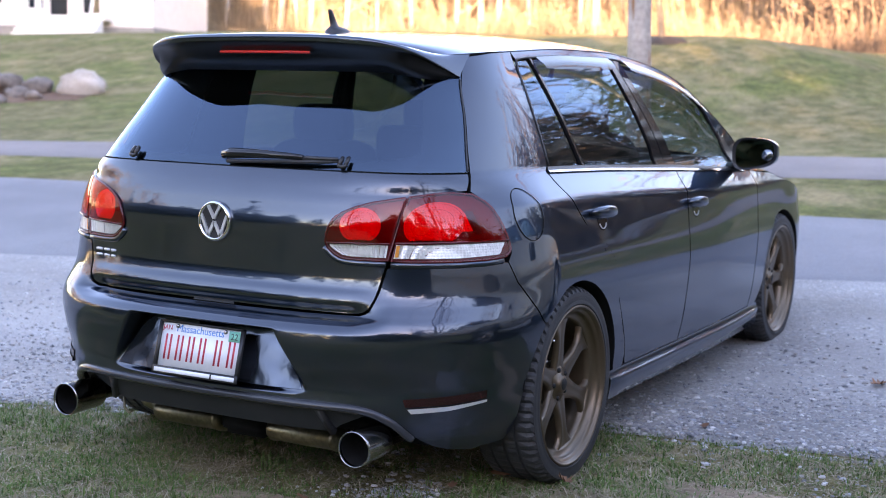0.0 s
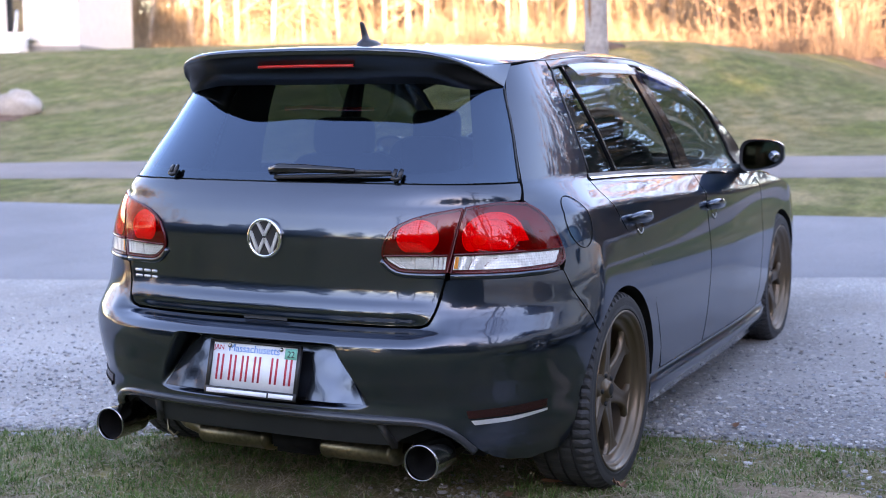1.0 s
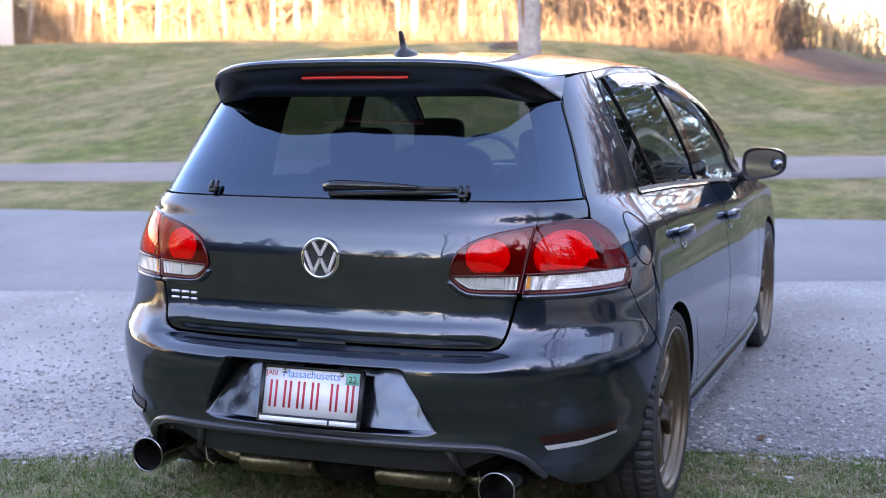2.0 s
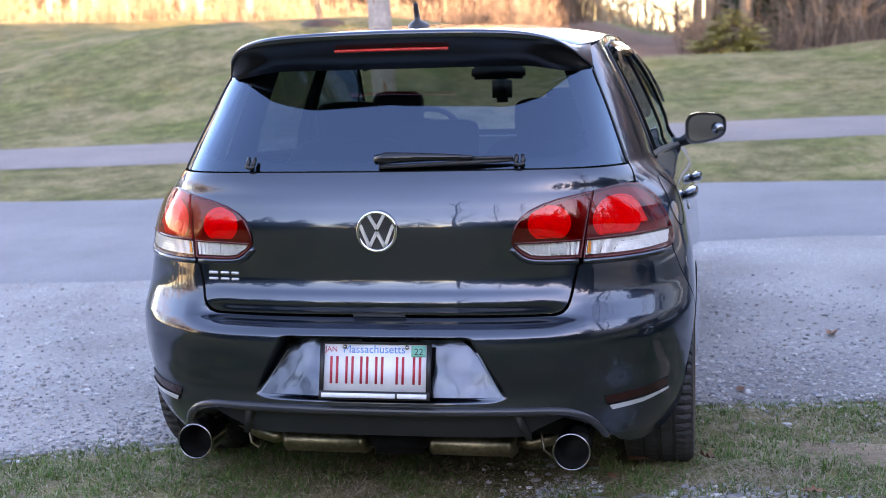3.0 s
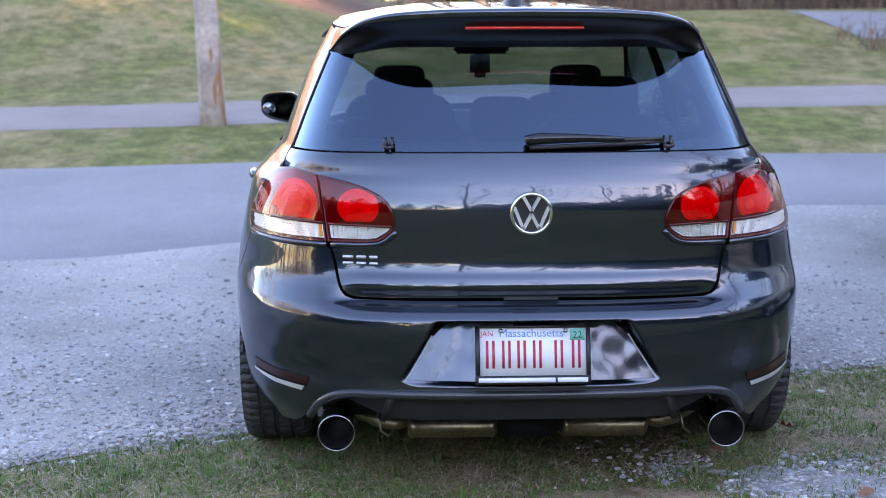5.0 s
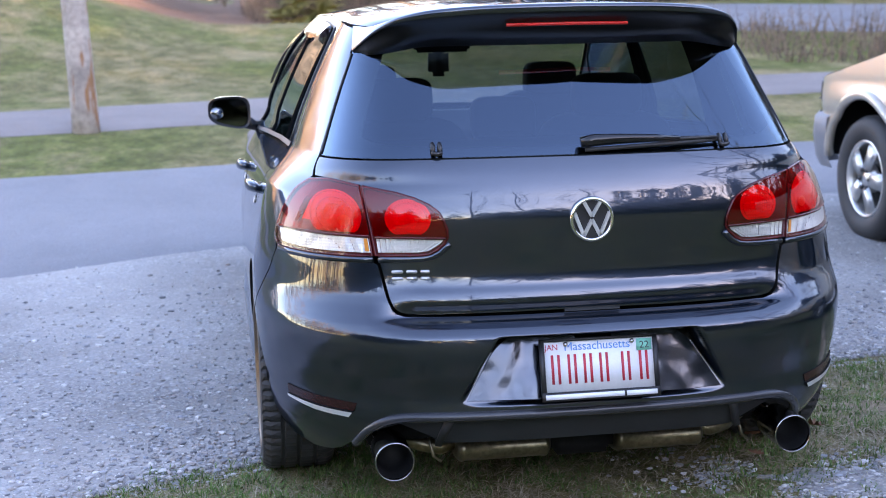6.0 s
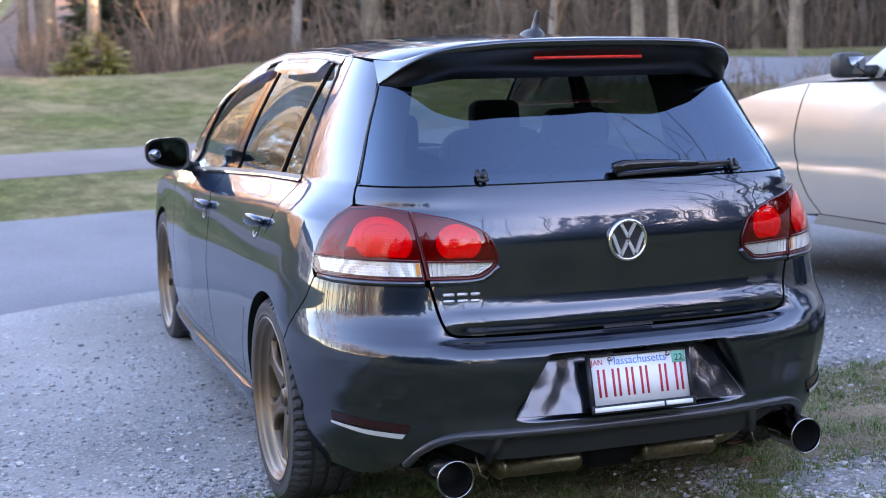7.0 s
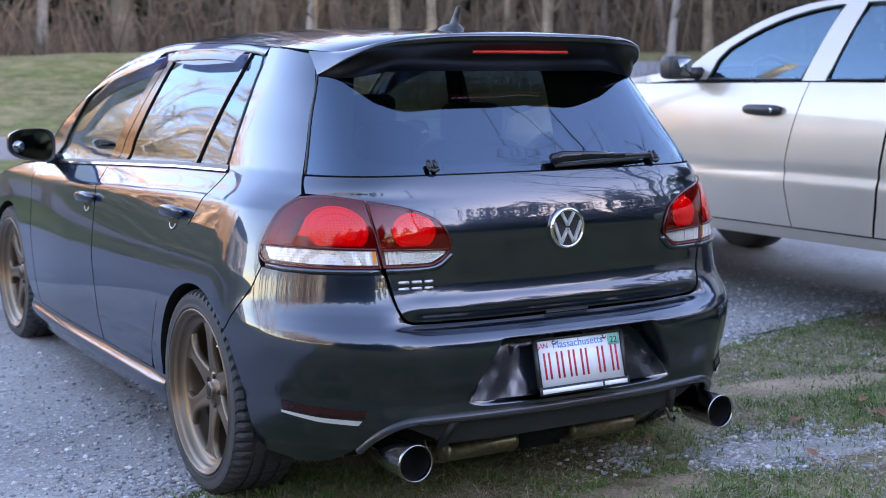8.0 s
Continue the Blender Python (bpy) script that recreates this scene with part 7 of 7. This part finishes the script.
part("wall", at_gh(join(box(-6, 6, -4, 4, -0.3, 3.4, 0.02), ([(-6, -4, 3.4), (-6, 4, 3.4), (-6, 0, 5.9), (6, -4, 3.4), (6, 4, 3.4), (6, 0, 5.9)], [(0, 2, 1), (3, 4, 5)]))), HOUSE_GREY, gh, "", False)
part("roof", at_gh(([(-6.4, -4.5, 3.2), (6.4, -4.5, 3.2), (6.4, 0, 6.05), (-6.4, 0, 6.05), (6.4, 4.5, 3.2), (-6.4, 4.5, 3.2)], [(0, 1, 2, 3), (3, 2, 4, 5)])), ROOFING, gh, "", False)
part("chimney", at_gh(box(1.0, 1.8, 0.4, 1.1, 4.6, 7.0, 0.02)), CONCRETE, gh, "", False)
for x in (-4.2, -1.2, 2.0, 4.6):
    w = part("window", at_gh(box(x - 0.6, x + 0.6, 3.98, 4.06, 1.0, 2.4, 0.01)), SIDING, gh, "", False)
    part("pane", at_gh(box(x - 0.5, x + 0.5, 4.055, 4.075, 1.1, 2.3, 0)), DARKGLASS, w, "", False)

# ---- loose ground cover ----
lot_edge = curve(LOT_NEAR)


def bare(x, y):
    """How bare or stony the grass is at a place, from 0 to 1."""
    b = smoothstep(0.02, 0.38, noise.noise((x * 1.3, y * 1.6, 4.0)) + 0.35 * noise.noise((x * 4.0, y * 4.0, 1.0)))
    b = max(b, smoothstep(0.85, 0.35, math.hypot((x - 1.05) / 0.75, (y - 0.18) / 0.36)))
    b = max(b, 0.85 * smoothstep(1.1, 0.6, math.hypot((x - 1.65) / 0.55, (y - 0.85) / 0.22)))
    b = max(b, 0.80 * smoothstep(1.15, 0.5, math.hypot((x - 2.1) / 0.95, (y - 1.25) / 0.42)))
    return b


def patch_sheet(name, cx, cy, rx, ry, turn, lift, mat, label, seed):
    """A flat patch on the grass with a ragged edge."""
    vs = []
    for f in (0.0, 0.35, 0.65, 0.85, 1.0):
        for k in range(64):
            a = 2 * math.pi * k / 64
            w = f * (1 + 0.40 * noise.noise((math.cos(a) * 2.2, math.sin(a) * 2.2, seed)) + 0.22 * noise.noise((math.cos(a) * 7, math.sin(a) * 7, seed + 3)))
            px, py = rx * w * math.cos(a), ry * w * math.sin(a)
            x, y = cx + px * math.cos(turn) - py * math.sin(turn), cy + px * math.sin(turn) + py * math.cos(turn)
            vs.append((x, y, height(x, y) + lift * (1 - f ** 4) - 0.004 * f ** 4))
    solo(name, (vs, [(j * 64 + k, j * 64 + (k + 1) % 64, (j + 1) * 64 + (k + 1) % 64, (j + 1) * 64 + k) for j in range(4) for k in range(64)]), mat, label, kind="structure")


patch_sheet("gravel_patch", 0.98, 0.17, 0.46, 0.14, -0.30, 0.006, GRAVEL, "grey crushed stone spread over the grass", 1.0)
patch_sheet("bare_soil", 1.62, 0.80, 0.70, 0.17, -0.12, 0.010, BARE, "bare sandy soil in thin grass", 5.0)
patch_sheet("bare_soil", 0.25, 0.05, 0.40, 0.16, 0.1, 0.008, BARE, "bare sandy soil in thin grass", 9.0)
patch_sheet("leaf_litter", -16.1, 14.3, 1.7, 0.75, 0.2, 0.03, SOIL, "brown leaf litter round the boulders", 15.0)
patch_sheet("bare_soil", 2.6, 0.9, 0.5, 0.2, 0.2, 0.008, BARE, "bare sandy soil in thin grass", 12.0)

def blades(name, tufts, per, reach, tall0, tall1, lean0, lean1, wide, mat, label, thin):
    """Tufts of bent blades over the grass; thin(x, y) gives the share left out."""
    gv, gf, made = [], [], 0
    while made < tufts:
        cx, cy = rng.uniform(-3.6, 4.6), rng.uniform(-1.9, 1.95)
        if rng.random() > smoothstep(-3.6, -2.6, cx) * smoothstep(4.6, 3.6, cx) * smoothstep(-1.9, -0.8, cy):
            continue
        e = lot_edge(cx) - cy
        if e < -0.13 + 0.16 * rng.random() or (-0.55 < cx < 0.55 and cy > 0.95):
            continue
        if rng.random() < thin(cx, cy):
            made += 0.3
            continue
        made += 1
        size = rng.uniform(0.65, 1.2) * (0.8 + 0.5 * noise.noise((cx * 2.2, cy * 2.2, 8)))
        for _ in range(per):
            x, y = cx + rng.gauss(0, reach), cy + rng.gauss(0, reach)
            tall = rng.uniform(tall0, tall1) * size
            a = math.atan2(y - cy, x - cx) + rng.uniform(-0.9, 0.9)
            lean = rng.uniform(lean0, lean1)
            w = rng.uniform(0.6, 1.2) * wide
            dx, dy = math.cos(a) * tall * lean, math.sin(a) * tall * lean
            px, py = -math.sin(a) * w, math.cos(a) * w
            z = height(x, y) - 0.003
            n = len(gv)
            up = tall / (1 + 0.5 * lean)
            gv += [(x - px, y - py, z), (x + px, y + py, z), (x + px * 0.8 + dx * 0.4, y + py * 0.8 + dy * 0.4, z + up * 0.7), (x - px * 0.8 + dx * 0.4, y - py * 0.8 + dy * 0.4, z + up * 0.7), (x + dx, y + dy, z + up * (1 - 0.15 * lean))]
            gf += [(n, n + 1, n + 2, n + 3), (n + 3, n + 2, n + 4)]
    solo(name, (gv, gf), mat, label, "grass", "stuff", smooth=False)


def sparse(x, y):
    """Where green tufts are missing: on bare soil and stones and in patches between."""
    return min(0.97, max(0.82 * bare(x, y), 0.88 * smoothstep(0.04, 0.40, noise.noise((x * 2.6, y * 2.8, 21.0)) + 0.5 * noise.noise((x * 6.5, y * 6.5, 5.0)))))


blades("grass_blades", 13500, 12, 0.020, 0.018, 0.050, 0.25, 1.4, 0.0019, BLADES, "short green grass in tufts", sparse)
blades("dry_straw", 17000, 8, 0.035, 0.020, 0.055, 1.0, 3.4, 0.0013, STRAW, "dead straw lying between the grass tufts", lambda x, y: 0.75 * smoothstep(0.9, 0.4, math.hypot((x - 1.05) / 0.75, (y - 0.18) / 0.3)))

# crushed stones, thick at the lot's edge and on the bare patch
ico = bmesh.new()
bmesh.ops.create_icosphere(ico, subdivisions=1, radius=1.0)
ball = [v.co.copy() for v in ico.verts], [tuple(v.index for v in f.verts) for f in ico.faces]
ico.free()
STONE_FORMS = [[v * (1 + 0.45 * noise.noise(v * 1.7 + Vector((k * 5.1, 0, 0)))) for v in ball[0]] for k in range(12)]
stv, stf = [], []
made_st = 0
while made_st < 30000:
    x = rng.uniform(-3.6, 3.8)
    y = rng.uniform(-0.9, 4.6)
    e = y - lot_edge(x)
    keep = 0.0
    if e > -0.06:
        keep = 0.05 + 0.9 * math.exp(-max(e, 0) / 0.55) * (0.5 + 0.6 * noise.noise((x * 1.4, y * 1.4, 3)))
        keep *= smoothstep(4.4, 2.2, y)
    else:
        c8, s8 = math.cos(0.30), math.sin(0.30)
        qx, qy = ((x - 1.05) * c8 - (y - 0.18) * s8) / 0.66 / (1 + 0.8 * noise.noise((x * 3, y * 3, 7))), ((x - 1.05) * s8 + (y - 0.17) * c8) / 0.29
        keep = 1.8 * smoothstep(1.15, 0.5, math.hypot(qx, qy)) * smoothstep(-0.25, 0.10, noise.noise((x * 5, y * 5, 12))) + 0.12 * max(0.0, bare(x, y) - 0.35) * (1.0 if x > 0.2 else 0.15)
    if rng.random() > keep:
        continue
    made_st += 1
    r = 0.0030 + 0.0082 * rng.random() ** 2.6
    f = STONE_FORMS[rng.randrange(12)]
    ca, sa = math.cos(rng.uniform(0, 6.28)), math.sin(rng.uniform(0, 6.28))
    z = height(x, y) + (0.012 if e > 0 else 0.0) + r * 0.25
    sx2, sy2, sz2 = r * rng.uniform(0.8, 1.4), r * rng.uniform(0.7, 1.1), r * rng.uniform(0.5, 0.8)
    n = len(stv)
    stv += [(x + (v.x * ca - v.y * sa) * sx2, y + (v.x * sa + v.y * ca) * sy2, z + v.z * sz2) for v in f]
    stf += [tuple(q + n for q in t) for t in ball[1]]
solo("loose_stones", (stv, stf), STONES, "loose crushed grey stones", "gravel", "stuff", smooth=False)


# dry oak leaves
def leaf(x, y, turn, size, curl):
    out = [(0, 0), (0.10, 0.10), (0.22, 0.08), (0.30, 0.24), (0.44, 0.13), (0.55, 0.30), (0.68, 0.14), (0.80, 0.18), (1.0, 0.0)]
    ring2 = out + [(a, -b) for a, b in reversed(out[1:-1])]
    vs = [(0.5, 0.0, 0.02)] + [(a, b, curl * (b * b * 4 + 0.5 * (a - 0.5) ** 2)) for a, b in ring2]
    n = len(ring2)
    g = [(v[0] - 0.5, v[1], v[2]) for v in vs], [(0, 1 + k, 1 + (k + 1) % n) for k in range(n)]
    z = height(x, y) + (0.02 if y > lot_edge(x) else 0.03)
    return move(g, Matrix.Translation((x, y, z)) @ Matrix.Rotation(turn, 4, "Z") @ Matrix.Rotation(0.35 * math.sin(turn * 3), 4, "X") @ Matrix.Scale(size, 4))


for i, (x, y) in enumerate(((1.20, 0.34), (0.90, 0.66), (1.52, 0.24), (0.94, 0.01), (0.69, 0.64), (0.31, 0.11), (1.03, 1.63), (1.45, 2.6), (1.62, 0.42), (-1.9, 0.1), (0.62, 0.45), (1.85, 0.22), (1.98, 0.30))):
    solo("dry_leaf", leaf(x, y, i * 2.4, 0.085 + 0.02 * math.sin(i * 3.0), 0.5 + 0.4 * math.sin(i)), DEADLEAF, "curled brown oak leaf lying on the ground", "leaf", group="dry leaves")
